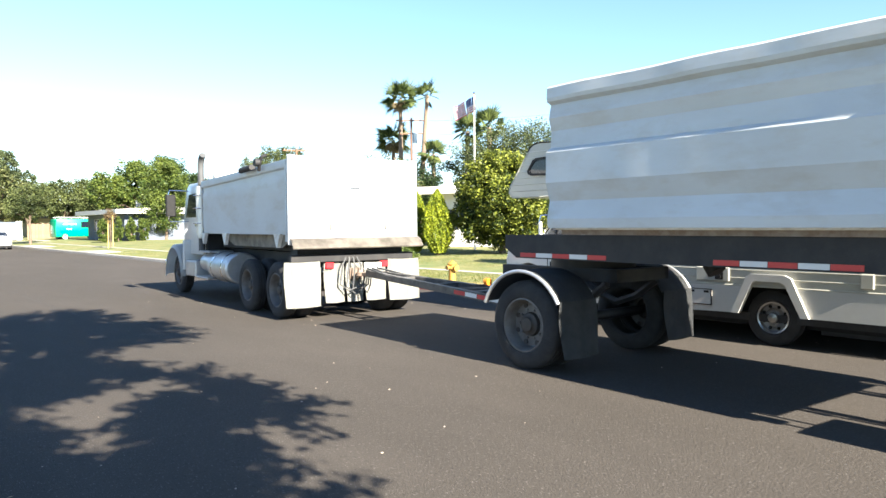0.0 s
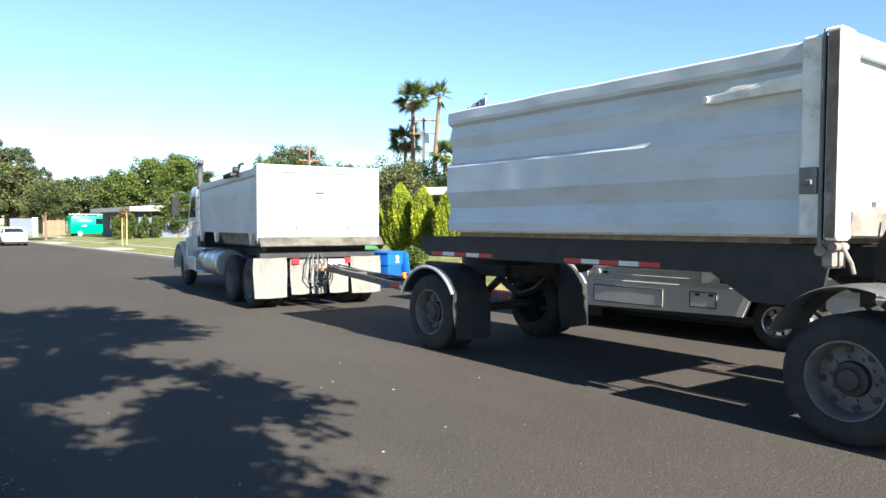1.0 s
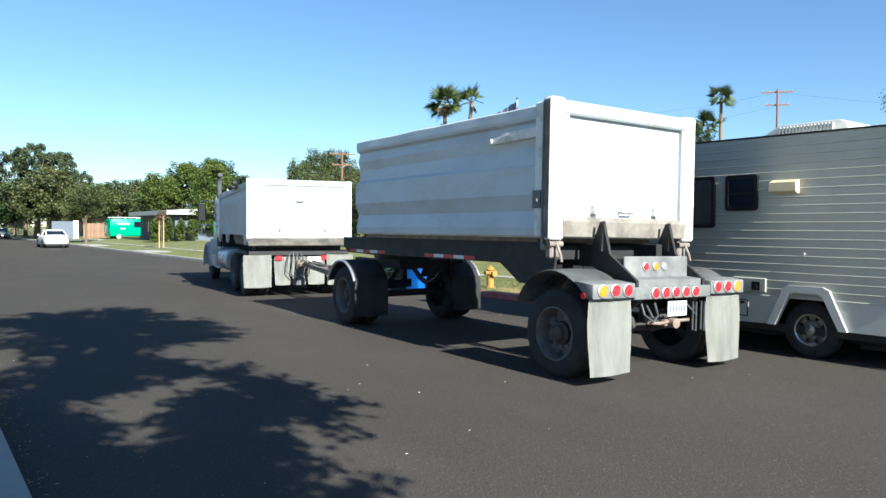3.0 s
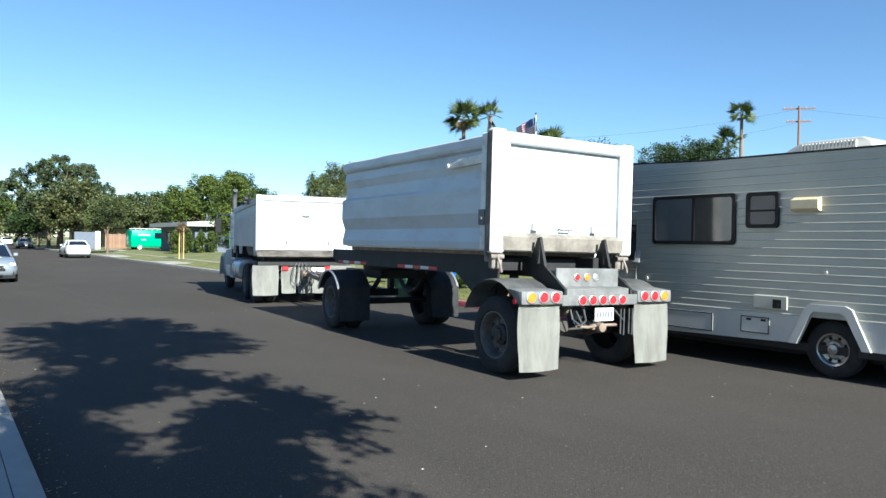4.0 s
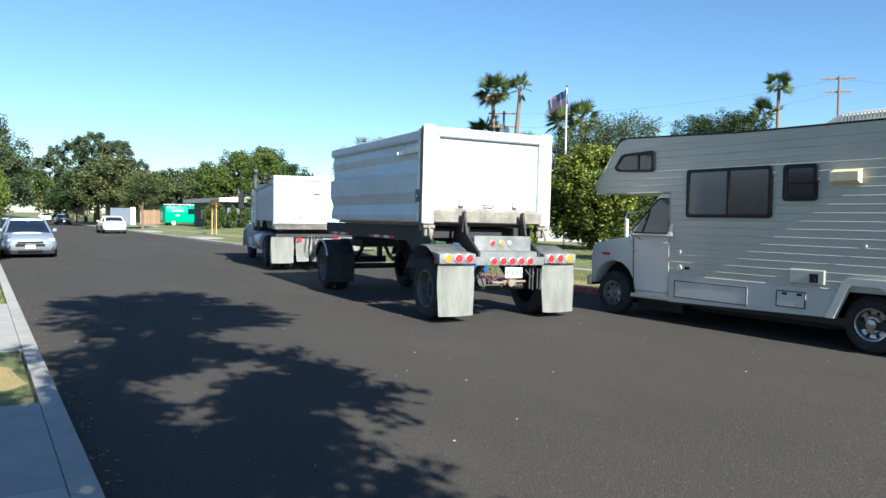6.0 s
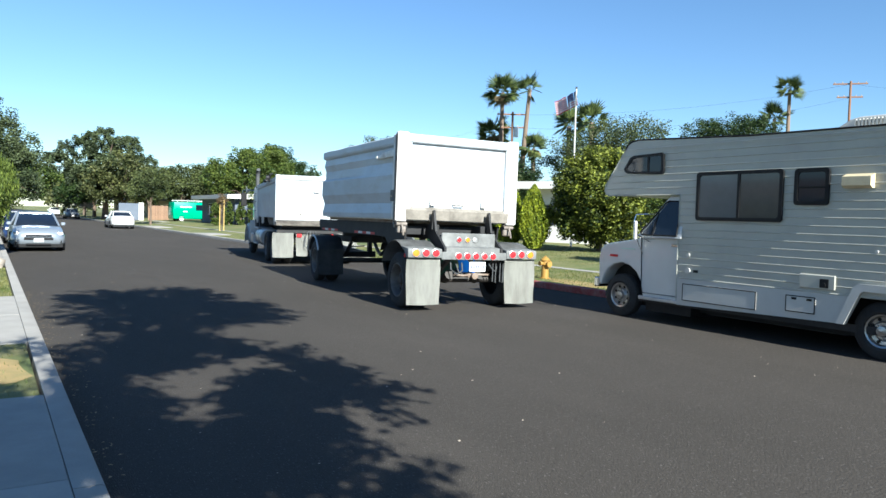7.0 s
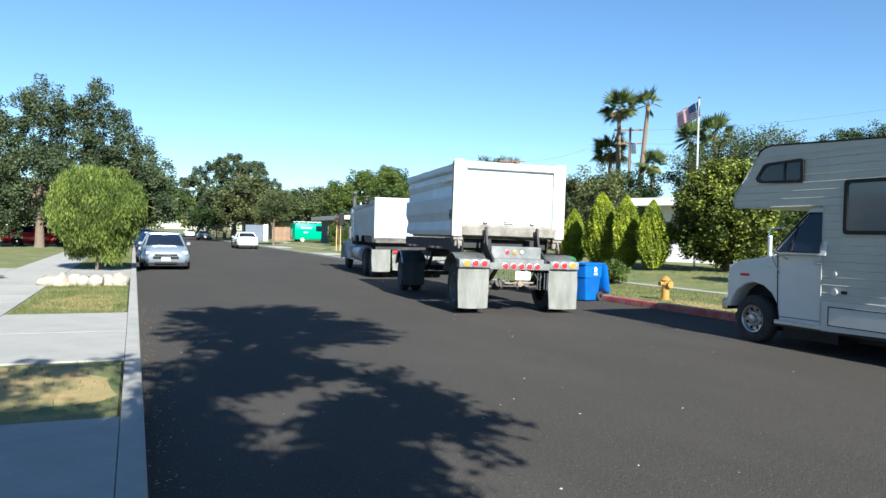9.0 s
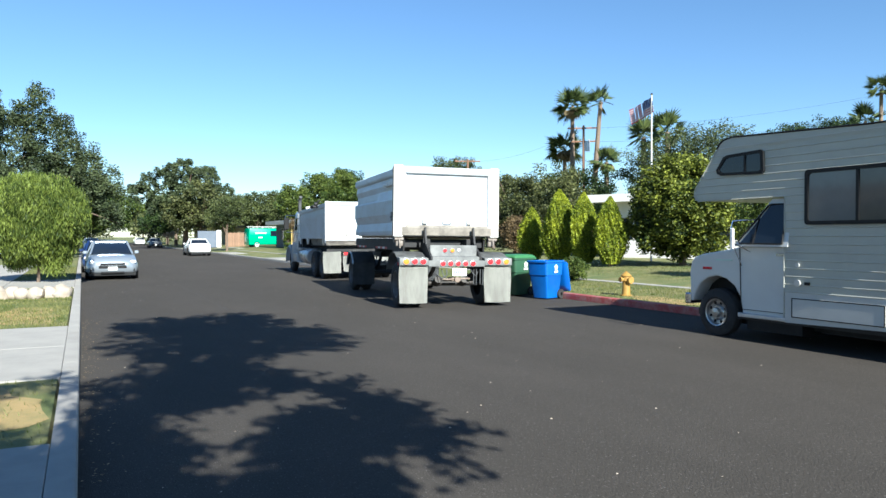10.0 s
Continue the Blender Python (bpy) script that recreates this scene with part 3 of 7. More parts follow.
    prism(bm, [(Y0 - 0.04, 1.62), (Y0 + 0.05, 1.62), (Y0 + 0.05, 1.86), (Y0 - 0.005, 1.86), (Y0 - 0.06, 1.80)], -1.05, 1.05, "x")
    part("gate_sill", bm, M_SILL, gate, "scuffed grey sill")
    for x in (-0.52, 0.52):
        bm = bm0()
        prism(bm, [(x - 0.05, 1.90), (x + 0.05, 1.90), (x + 0.05, 2.02), (x - 0.02, 1.98), (x - 0.05, 2.0)], Y0 - 0.05, Y0 + 0.02, "y")
        part("gate_hook", bm, M_WHITE2, gate)
    bm = bm0()
    tube(bm, [(-0.10, Y0 + 0.01, 1.93), (-0.09, Y0 - 0.05, 1.92), (0.09, Y0 - 0.05, 1.92), (0.10, Y0 + 0.01, 1.93)], 0.012)
    part("gate_handle", bm, M_SILL, gate)
    # chassis
    for s in (-1, 1):
        bm = bm0()
        box(bm, min(s * 0.42, s * 0.52), max(s * 0.42, s * 0.52), -0.02, 6.05, 1.26, 1.54, 0.01)
        part("chassis_rail", bm, M_CHASSIS, t, "black steel chassis rail")
        bm = bm0()
        prism(bm, [(0.25, 1.54), (6.05, 1.54), (6.05, 1.38), (5.85, 1.26), (1.35, 1.26), (0.95, 1.02), (0.35, 1.02)], min(s * 0.93, s * 0.965), max(s * 0.93, s * 0.965), "x")
        skirt = part("side_beam", bm, M_CHASSIS, t, "black side beam")
        for y0, n in ((4.47, 5), (1.91, 5)):
            for k in range(n):
                bm = bm0()
                x = s * 0.966
                box(bm, min(x, x + s * 0.003), max(x, x + s * 0.003), y0 + k * 0.262 + 0.003, y0 + k * 0.262 + 0.259, 1.275, 1.325)
                part("reflector_strip", bm, M_TAPEW if k % 2 else M_TAPER, skirt, "" if k % 2 else "red reflective strip")
    for y in (0.4, 1.4, 2.4, 3.4, 4.4, 5.4, 6.0):
        bm = bm0()
        box(bm, -0.925, 0.925, y - 0.04, y + 0.04, 1.34, 1.5)
        part("cross_beam", bm, M_CHASSIS, t)
    bm = bm0()
    box(bm, -0.98, 0.98, 0.6, 5.1, 1.545, 1.60)
    part("bearer", bm, M_RUST, t, "rusty floor bearer under the body")
    bm = bm0()
    cyl(bm, (0, 3.8, 1.15), (0, 4.2, 1.75), 0.10)
    part("lift_ram", bm, M_CHASSIS, t)
    # rear axle, springs
    bm = bm0()
    cyl(bm, (-1.0, 0, 0.515), (1.0, 0, 0.515), 0.065, seg=12)
    for s in (-1, 1):
        tube(bm, [(s * 0.48, -0.6, 0.95), (s * 0.48, -0.3, 0.74), (s * 0.48, 0, 0.66), (s * 0.48, 0.3, 0.74), (s * 0.48, 0.6, 0.95)], 0.05, 6)
        box(bm, s * 0.48 - 0.04, s * 0.48 + 0.04, -0.57, -0.50, 0.92, 1.04)
        box(bm, s * 0.48 - 0.04, s * 0.48 + 0.04, 0.55, 0.66, 0.92, 1.28)
        cyl(bm, (s * 0.3, -0.05, 0.52), (s * 0.3, -0.28, 0.62), 0.09, seg=10)
    part("rear_axle", bm, M_HUB, t)
    for s in (-1, 1):
        heavy_wheel(t, "wheel", (s * 1.115, 0, 0.515), s, 0.16)
        heavy_wheel(t, "wheel", (s * 0.80, 0, 0.515), s, 0.1, outer=False)
        f = fender(t, min(s * 0.64, s * 1.27), max(s * 0.64, s * 1.27), 0.0, 0.50, 0.66, 20, 128, M_DUSTY, 0.0)
        bm = bm0()
        prism(bm, [(-0.38, 1.075), (-0.66, 1.05), (-0.665, 0.89), (-0.56, 0.89), (-0.50, 0.96), (-0.38, 1.06)], min(s * 0.64, s * 1.27), max(s * 0.64, s * 1.27), "x", 0.008)
        lb = part("lamp_box", bm, M_DUSTY, t, "grey metal lamp box on the fender")
        ring_lamp(lb, "amber_lamp", (s * 1.13, -0.665, 0.975), 0.062, M_AMBER)
        ring_lamp(lb, "red_lamp", (s * 0.945, -0.665, 0.975), 0.062, M_RED)
        ring_lamp(lb, "red_lamp", (s * 0.76, -0.665, 0.975), 0.062, M_RED)
        flap(t, min(s * 0.645, s * 1.265), max(s * 0.645, s * 1.265), -0.60, 0.065, 0.90, M_FLAPW, 0.03, label="long pale grey mud flap with streaks")
        # sloping black arms from the chassis to the lamp bar
        bm = bm0()
        prism(bm, [(-0.09, 1.80), (-0.04, 1.80), (0.10, 1.50), (0.10, 1.28), (-0.52, 1.0), (-0.62, 1.0), (-0.62, 1.13), (-0.20, 1.42)], s * 0.56 - 0.02, s * 0.56 + 0.02, "x")
        prism(bm, [(s * 0.53, 1.45), (s * 0.61, 1.45), (s * 0.57, 1.81), (s * 0.55, 1.81)], -0.10, -0.06, "y")
        part("push_arm", bm, M_CHASSIS, t, "black sloping steel arm")
    bm = bm0()
    box(bm, -0.64, 0.64, -0.66, -0.58, 0.86, 1.0, 0.008)
    bar = part("lamp_bar", bm, M_DUSTY, t, "dusty grey lamp bar")
    for k in range(5):
        ring_lamp(bar, "red_lamp", (-0.32 + 0.17 * k, -0.66, 0.93), 0.056, M_RED)
    bm = bm0()
    prism(bm, [(-0.60, 1.0), (-0.30, 1.0), (-0.30, 1.30), (-0.34, 1.30), (-0.36, 1.10), (-0.60, 1.08)], -0.53, 0.53, "x")
    step = part("rear_step", bm, M_DUSTY, t, "dusty grey step plate")
    bm = bm0()
    box(bm, -0.535, 0.535, -0.40, -0.36, 1.06, 1.34, 0.012)
    part("upper_lamp_plate", bm, M_DUSTY, step)
    for x, c in ((-0.20, M_RED), (-0.03, M_AMBER), (0.12, M_ALU)):
        ring_lamp(t, "marker_lamp", (x, -0.40, 1.22), 0.042, c)
    for x in (-1.262, 1.262):
        bm = bm0()
        cyl(bm, (x, -0.52, 0.92), (x * 1.012, -0.52, 0.92), 0.035, seg=14)
        part("side_lamp", bm, M_RED, t, "small red side lamp")
    bm = bm0()
    box(bm, -0.10, 0.22, -0.66, -0.645, 0.66, 0.835, 0.004)
    plate = part("number_plate", bm, M_PLATE, t, "white plate with dark bars")
    bm = bm0()
    for k in range(6):
        box(bm, -0.075 + k * 0.047, -0.043 + k * 0.047, -0.664, -0.661, 0.71, 0.785)
    part("plate_bars", bm, M_INK, plate)
    # coupling, hoses and brackets under the bar
    bm = bm0()
    box(bm, -0.10, 0.10, -0.62, -0.30, 0.56, 0.64, 0.01)
    cyl(bm, (0.0, -0.62, 0.60), (0.0, -0.70, 0.60), 0.06, seg=12)
    tube(bm, [(-0.38, -0.60, 0.62), (-0.2, -0.62, 0.60), (0.05, -0.62, 0.62), (0.3, -0.62, 0.62)], 0.02)
    part("coupling", bm, M_RUST, t, "rusty rear coupling")
    for pts, r in (([(-0.42, -0.55, 0.86), (-0.44, -0.62, 0.74), (-0.34, -0.66, 0.66), (-0.22, -0.62, 0.72), (-0.2, -0.55, 0.86)], 0.014), ([(-0.3, -0.5, 0.86), (-0.28, -0.6, 0.7), (-0.15, -0.6, 0.62), (-0.05, -0.55, 0.7)], 0.012),
                   ([(0.36, -0.5, 0.86), (0.38, -0.6, 0.76), (0.46, -0.6, 0.70), (0.5, -0.55, 0.8)], 0.014)):
        bm = bm0()
        tube(bm, pts, r, 6)
        part("hose", bm, M_FLAPB, t)
    bm = bm0()
    for x in (0.40, 0.55):
        tube(bm, [(x, -0.6, 0.86), (x, -0.6, 0.52), (x + 0.06, -0.6, 0.50), (x + 0.06, -0.6, 0.86)], 0.011, 6)
    part("hanger", bm, M_FLAPB, t)
    return t


def widen(ob, k, kw):
    """Sets the breadth of a vehicle: parts by k, wheels outwards by kw."""
    for c in ob.children_recursive:
        if c.name.split(".")[0] in ("wheel",):
            c.location.x *= kw
        elif c.parent and c.parent.name.split(".")[0] == "wheel":
            continue
        elif c.data and c.data.users == 1:
            c.data.transform(Matrix.Diagonal((k, 1, 1, 1)))


TRAILER = build_trailer()
widen(TRAILER, 1.05, 1.03)


def settle(ob, degrees, rises, ahead):
    """The body leans on its springs; some parts sit higher, and the axle a little ahead."""
    tilt = Matrix.Translation((0, 0, 2.2)) @ Matrix.Rotation(radians(degrees), 4, "Y") @ Matrix.Translation((0, 0, -2.2))
    for c in ob.children_recursive:
        if c.name.split(".")[0] == "wheel":
            c.location.y += ahead
            continue
        if c.parent and c.parent.name.split(".")[0] == "wheel" or not c.data or c.data.users > 1:
            continue
        up = max([rises.get(o.name.split(".")[0], 0.0) for o in (c, c.parent, c.parent.parent) if o])
        c.data.transform(tilt @ Matrix.Translation((0, 0, up)))


settle(TRAILER, 0.8, {"lamp_box": 0.06, "lamp_bar": 0.06, "rear_step": 0.06, "marker_lamp": 0.06, "side_lamp": 0.06, "fender": 0.07, "number_plate": 0.05, "mud_flap": 0.045, "coupling": 0.03}, 0.03)


# ---- the steered front axle of the trailer with its drawbar; origin on the ground under the turntable ----
DRAWBAR = 5.375


def build_dolly():
    d = thing("trailer_dolly", "black steered axle of the dump trailer with a long drawbar", "trailer axle")
    bm = bm0()
    lathe(bm, [(1.14, 0.35), (1.14, 0.52), (1.245, 0.52), (1.245, 0.35), (1.14, 0.35)], seg=28, axis="z")
    part("turntable", bm, M_CHASSIS, d)
    bm = bm0()
    for s in (-1, 1):
        box(bm, s * 0.45 - 0.05, s * 0.45 + 0.05, -0.75, 1.1, 1.0, 1.15)
        tube(bm, [(s * 0.48, -0.6, 0.98), (s * 0.48, -0.3, 0.76), (s * 0.48, 0, 0.66), (s * 0.48, 0.3, 0.76), (s * 0.48, 0.6, 0.98)], 0.05, 6)
    box(bm, -0.5, 0.5, -0.75, -0.65, 1.0, 1.15)
    box(bm, -0.6, 0.6, 0.85, 1.0, 0.54, 0.70)
    box(bm, -0.5, -0.4, 0.85, 1.0, 0.6, 1.1)
    box(bm, 0.4, 0.5, 0.85, 1.0, 0.6, 1.1)
    cyl(bm, (-1.0, 0, 0.515), (1.0, 0, 0.515), 0.065, seg=12)
    part("axle_frame", bm, M_CHASSIS, d)
    for s in (-1, 1):
        heavy_wheel(d, "wheel", (s * 1.115, 0, 0.515), s, 0.16)
        heavy_wheel(d, "wheel", (s * 0.80, 0, 0.515), s, 0.1, outer=False)
        fender(d, min(s * 0.64, s * 1.27), max(s * 0.64, s * 1.27), 0.0, 0.50, 0.64, 22, 152, M_FLAPB, 0.0, M_ALU)
        flap(d, min(s * 0.66, s * 1.265), max(s * 0.66, s * 1.265), -0.585, 0.20, 0.83, M_FLAPB, 0.05, label="long black rubber mud flap")
        bm = bm0()
        cyl(bm, (s * 1.20, 0.60, 0.98), (s * 1.20, 0.66, 0.98), 0.045, seg=14)
        part("amber_lamp", bm, M_AMBER, d)
        # rails of the drawbar run together at the eye
        bm = bm0()
        a, b = Vector((s * 0.42, 0.9, 0.62)), Vector((s * 0.06, DRAWBAR - 0.35, 0.82))
        q = (b - a)
        m = Matrix.Translation(a) @ q.to_track_quat("Y", "Z").to_matrix().to_4x4()
        box(bm, -0.035, 0.035, 0, q.length, -0.055, 0.055, 0.006, m)
        rail = part("drawbar_rail", bm, M_DRAWBAR, d, "dusty black steel drawbar rail")
        if s < 0:
            for k in range(4):
                bm = bm0()
                box(bm, -0.039, -0.036, 0.30 + k * 0.28, 0.57 + k * 0.28, -0.03, 0.03, 0, m)
                part("reflector_strip", bm, M_TAPER if k % 2 else M_TAPEW, rail, "red reflective strip" if k % 2 else "")
    for y in (1.9, 2.9, 3.9):
        bm = bm0()
        w = 0.42 - 0.36 * (y - 1.0) / (DRAWBAR - 1.35)
        zc = 0.62 + 0.20 * (y - 0.9) / (DRAWBAR - 1.25)
        box(bm, -w, w, y - 0.03, y + 0.03, zc - 0.045, zc + 0.045)
        part("drawbar_brace", bm, M_DRAWBAR, d)
    bm = bm0()
    lathe(bm, [(-0.03, 0.05), (0.03, 0.05), (0.03, 0.10), (-0.03, 0.10), (-0.03, 0.05)], (0, DRAWBAR - 0.06, 0.79), 18, "z")
    box(bm, -0.05, 0.05, DRAWBAR - 0.42, DRAWBAR - 0.14, 0.755, 0.825, 0.008)
    part("drawbar_eye", bm, M_RUST, d)
    bm = bm0()
    for k, (dx, h) in enumerate(((-0.1, 0.05), (0.0, 0.12), (0.1, 0.02))):
        tube(bm, [(dx * 3, 0.9, 0.85), (dx * 2.4, 2.5, 0.76 - h), (dx * 1.6, 4.2, 0.84 - h * 0.7), (dx, DRAWBAR - 0.4, 0.92)], 0.016, 6)
    part("air_lines", bm, M_FLAPB, d)
    return d


DOLLY = build_dolly()
widen(DOLLY, 1.03, 1.03)


# ---- the dump truck: origin on the ground under the middle of its last axle, y ahead ----
def build_truck():
    t = thing("dump_truck", "white dump truck towing a trailer along the street", "truck")
    Y0, Y1, Z0, Z1 = -0.62, 4.50, 1.52, 2.86
    for s in (-1, 1):
        bm = bm0()
        poly = [(s * 1.02, Z0), (s * 1.08, Z0), (s * 1.10, Z0 + 0.18), (s * 1.10, 2.30), (s * 1.115, 2.36), (s * 1.09, 2.60), (s * 1.09, 2.70), (s * 1.14, 2.72), (s * 1.15, 2.78), (s * 1.14, 2.86), (s * 1.12, Z1), (s * 1.04, Z1), (s * 1.03, 2.7)]
        secs = []
        for i in range(25):
            y = Y0 + (Y1 - Y0) * i / 24
            drop = -0.14 * (i / 24)
            secs.append([(x * (0.985 - 0.03 * i / 24) + s * 0.008 * noise.noise(Vector((y * 1.3, z * 1.5, 11 * s))), y, z + (drop if z > 2.5 else 0)) for x, z in poly])
        loft(bm, secs)
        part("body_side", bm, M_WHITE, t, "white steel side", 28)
        bm = bm0()
        box(bm, min(s * 1.03, s * 1.16), max(s * 1.03, s * 1.16), Y0 - 0.03, Y0 + 0.03, 1.34, 2.92, 0.015)
        part("corner_post", bm, M_WHITE, t, "white steel corner post")
        bm = bm0()
        box(bm, min(s * 1.06, s * 1.135), max(s * 1.06, s * 1.135), Y0 + 0.035, Y0 + 0.075, 1.36, 2.84, 0.004)
        part("post_seam", bm, M_SILL, t, "dark dirty seam beside the post")
        bm = bm0()
        box(bm, min(s * 1.05, s * 1.15), max(s * 1.05, s * 1.15), Y0 + 0.08, Y0 + 0.16, 1.40, 2.84, 0.01)
        part("side_post", bm, M_WHITE, t)
        bm = bm0()
        prism(bm, [(0.1, Z0 + 0.02), (3.6, Z0 + 0.02), (3.45, 1.36), (3.1, 1.26), (0.5, 1.26), (0.25, 1.36)], min(s * 0.80, s * 0.84), max(s * 0.80, s * 0.84), "x")
        part("body_skirt", bm, M_SILL, t, "dirty grey lower body")
        for y in (-0.1, 2.75, 4.2):
            bm = bm0()
            prism(bm, [(y, Z0 + 0.01), (y + 0.30, Z0 + 0.01), (y + 0.17, 1.28), (y + 0.13, 1.28)], min(s * 1.04, s * 1.10), max(s * 1.04, s * 1.10), "x")
            part("body_bracket", bm, M_WHITE2, t)
        bm = bm0()
        box(bm, min(s * 0.45, s * 0.53), max(s * 0.45, s * 0.53), -0.45, 7.1, 0.92, 1.16)
        part("chassis_rail", bm, M_CHASSIS, t)
    bm = bm0()
    box(bm, -1.03, 1.03, Y1 - 0.06, Y1, Z0, 2.76)
    box(bm, -1.03, 1.03, Y0 + 0.05, Y1 - 0.06, Z0, Z0 + 0.06)
    box(bm, -0.7, 0.7, Y0 + 0.2, Y1 - 0.2, 1.20, Z0)
    part("body_floor", bm, M_CHASSIS, t)
    # tailgate
    bm = bm0()
    box(bm, -1.04, 1.04, Y0 - 0.01, Y0 + 0.04, 1.46, 2.84)
    gate = part("tailgate", bm, M_WHITE, t, "sunlit white steel tailgate")
    bm = bm0()
    box(bm, -1.05, 1.05, Y0 - 0.05, Y0 + 0.03, 2.76, 2.91, 0.02)
    for s in (-1, 1):
        box(bm, min(s * 0.985, s * 1.05), max(s * 0.985, s * 1.05), Y0 - 0.035, Y0 + 0.03, 1.46, 2.78, 0.012)
    part("gate_rail", bm, M_WHITE, gate)
    bm = bm0()
    sheet(bm, [[(x, y, z) for x in (-1.15, -0.6, -0.2, 0.3, 0.8, 1.18)] for y, z in ((Y0 - 0.02, 1.46), (Y0 - 0.12, 1.41), (Y0 - 0.20, 1.29), (Y0 - 0.19, 1.27))], 0.01)
    part("apron", bm, M_SILL, gate, "bent grey-brown spreader apron")
    bm = bm0()
    tube(bm, [(-0.09, Y0 - 0.01, 2.40), (-0.08, Y0 - 0.06, 2.38), (0.06, Y0 - 0.06, 2.38), (0.07, Y0 - 0.01, 2.40)], 0.014)
    part("gate_handle", bm, M_SILL, gate)
    for x in (-0.45, 0.55):
        bm = bm0()
        box(bm, x - 0.02, x + 0.02, Y0 - 0.05, Y0 - 0.011, 1.62, 1.70, 0.004)
        part("gate_hook", bm, M_SILL, gate)
    # tarpaulin roller and arm
    bm = bm0()
    cyl(bm, (-1.20, 0.9, 2.80), (-1.20, 1.5, 2.77), 0.055, seg=12)
    tube(bm, [(-1.17, 0.65, 2.72), (-1.19, 0.55, 2.85), (-1.17, 0.5, 2.97), (-1.1, 0.48, 3.0)], 0.03)
    cyl(bm, (-1.2, 0.55, 2.86), (-1.28, 0.55, 2.86), 0.07, seg=12)
    part("tarp_roller", bm, M_CHASSIS, t, "dark tarpaulin roller arm")
    bm = bm0()
    tube(bm, [(-0.9, Y1 - 0.3, 2.80), (-0.3, Y1 - 0.3, 2.93), (0.3, Y1 - 0.3, 2.93), (0.9, Y1 - 0.3, 2.80)], 0.09, 10)
    part("rolled_tarp", bm, M_WHITE2, t, "rolled pale tarpaulin")
    # wheels and axles
    for y in (0, 1.45, 6.50):
        bm = bm0()
        cyl(bm, (-1.0, y, 0.515), (1.0, y, 0.515), 0.075, seg=12)
        if y < 2:
            cyl(bm, (0, y - 0.2, 0.52), (0, y + 0.2, 0.52), 0.2, seg=14)
        part("axle", bm, M_HUB, t)
    for s in (-1, 1):
        bm = bm0()
        box(bm, s * 0.51 - 0.07, s * 0.51 + 0.07, -0.4, 1.85, 0.70, 0.82)
        part("spring", bm, M_HUB, t)
    for s in (-1, 1):
        for y in (0, 1.45):
            heavy_wheel(t, "wheel", (s * 1.115, y, 0.515), s, 0.16)
            heavy_wheel(t, "wheel", (s * 0.80, y, 0.515), s, 0.1, outer=False)
        heavy_wheel(t, "wheel", (s * 1.03, 6.50, 0.515), s, 0.06)
    # flaps and rear panel
    for x0, x1, z0, z1 in ((-1.22, -0.63, 0.24, 1.04), (-0.56, -0.22, 0.29, 1.0), (-0.18, 0.12, 0.29, 1.0), (0.16, 0.54, 0.29, 1.0), (0.60, 1.2, 0.26, 1.04)):
        flap(t, x0, x1, -0.60, z0, z1, M_FLAPW, 0.05, label="pale worn mud flap")
    bm = bm0()
    box(bm, -1.1, 1.1, -0.58, -0.46, 1.02, 1.16, 0.01)
    box(bm, -0.95, 0.95, -0.46, -0.2, 1.0, 1.5)
    beam = part("rear_beam", bm, M_CHASSIS, t)
    for x in (-0.47, 0.52):
        bm = bm0()
        box(bm, x - 0.07, x + 0.07, -0.64, -0.58, 0.90, 1.01, 0.012)
        part("tail_lamp", bm, M_RED, t, "small red tail lamp")
    bm = bm0()
    box(bm, 0.14, 0.46, -0.635, -0.62, 0.86, 0.98, 0.005)
    part("number_plate", bm, M_PLATE, t, "blank white plate")
    bm = bm0()
    box(bm, -0.12, 0.12, -0.64, -0.45, 0.68, 0.90, 0.01)
    tube(bm, [(-0.05, -0.6, 0.74), (-0.05, -0.72, 0.72), (0, -0.78, 0.76), (0.0, -0.74, 0.84)], 0.03)
    part("pintle_hook", bm, M_RUST, t)
    bm = bm0()
    rng = random.Random(8)
    for k in range(4):
        x = -0.28 + 0.11 * k
        tube(bm, [(x * 0.6 - 0.05, -0.62, 1.02), (x * 0.6 - 0.06, -0.70, 1.10), (x - 0.02, -0.74, 0.95), (x - 0.06, -0.74, 0.62 - 0.05 * (k % 3)), (x + 0.06, -0.80, 0.50 - 0.06 * (k % 2)), (x * 0.4 + 0.12, -0.86, 0.60), (x * 0.3 + 0.12, -0.9, 0.82)], 0.014, 6)
    part("air_hoses", bm, M_FLAPB, t, "looped black air hoses")
    # tank, battery box and steps
    for s in (-1, 1):
        bm = bm0()
        lathe(bm, [(2.55, 0.0001), (2.55, 0.30), (2.58, 0.335), (3.75, 0.335), (3.78, 0.30), (3.78, 0.0001)], (s * 0.86, 0, 0.78), 28, "y")
        tank = part("fuel_tank", bm, M_ALU, t, "round polished fuel tank")
        for y in (2.85, 3.5):
            bm = bm0()
            lathe(bm, [(y - 0.03, 0.337), (y - 0.03, 0.345), (y + 0.03, 0.345), (y + 0.03, 0.337)], (s * 0.86, 0, 0.78), 28, "y")
            part("tank_strap", bm, M_CHROME, tank)
        bm = bm0()
        lathe(bm, [(3.9, 0.0001), (3.9, 0.2), (3.92, 0.22), (4.55, 0.22), (4.57, 0.2), (4.57, 0.0001)], (s * 0.90, 0, 0.84), 22, "y")
        part("air_tank", bm, M_ALU, t)
        bm = bm0()
        box(bm, min(s * 0.62, s * 1.16), max(s * 0.62, s * 1.16), 3.85, 4.75, 0.48, 0.53, 0.01)
        box(bm, min(s * 0.62, s * 1.16), max(s * 0.62, s * 1.16), 4.75, 5.55, 0.50, 0.86, 0.02)
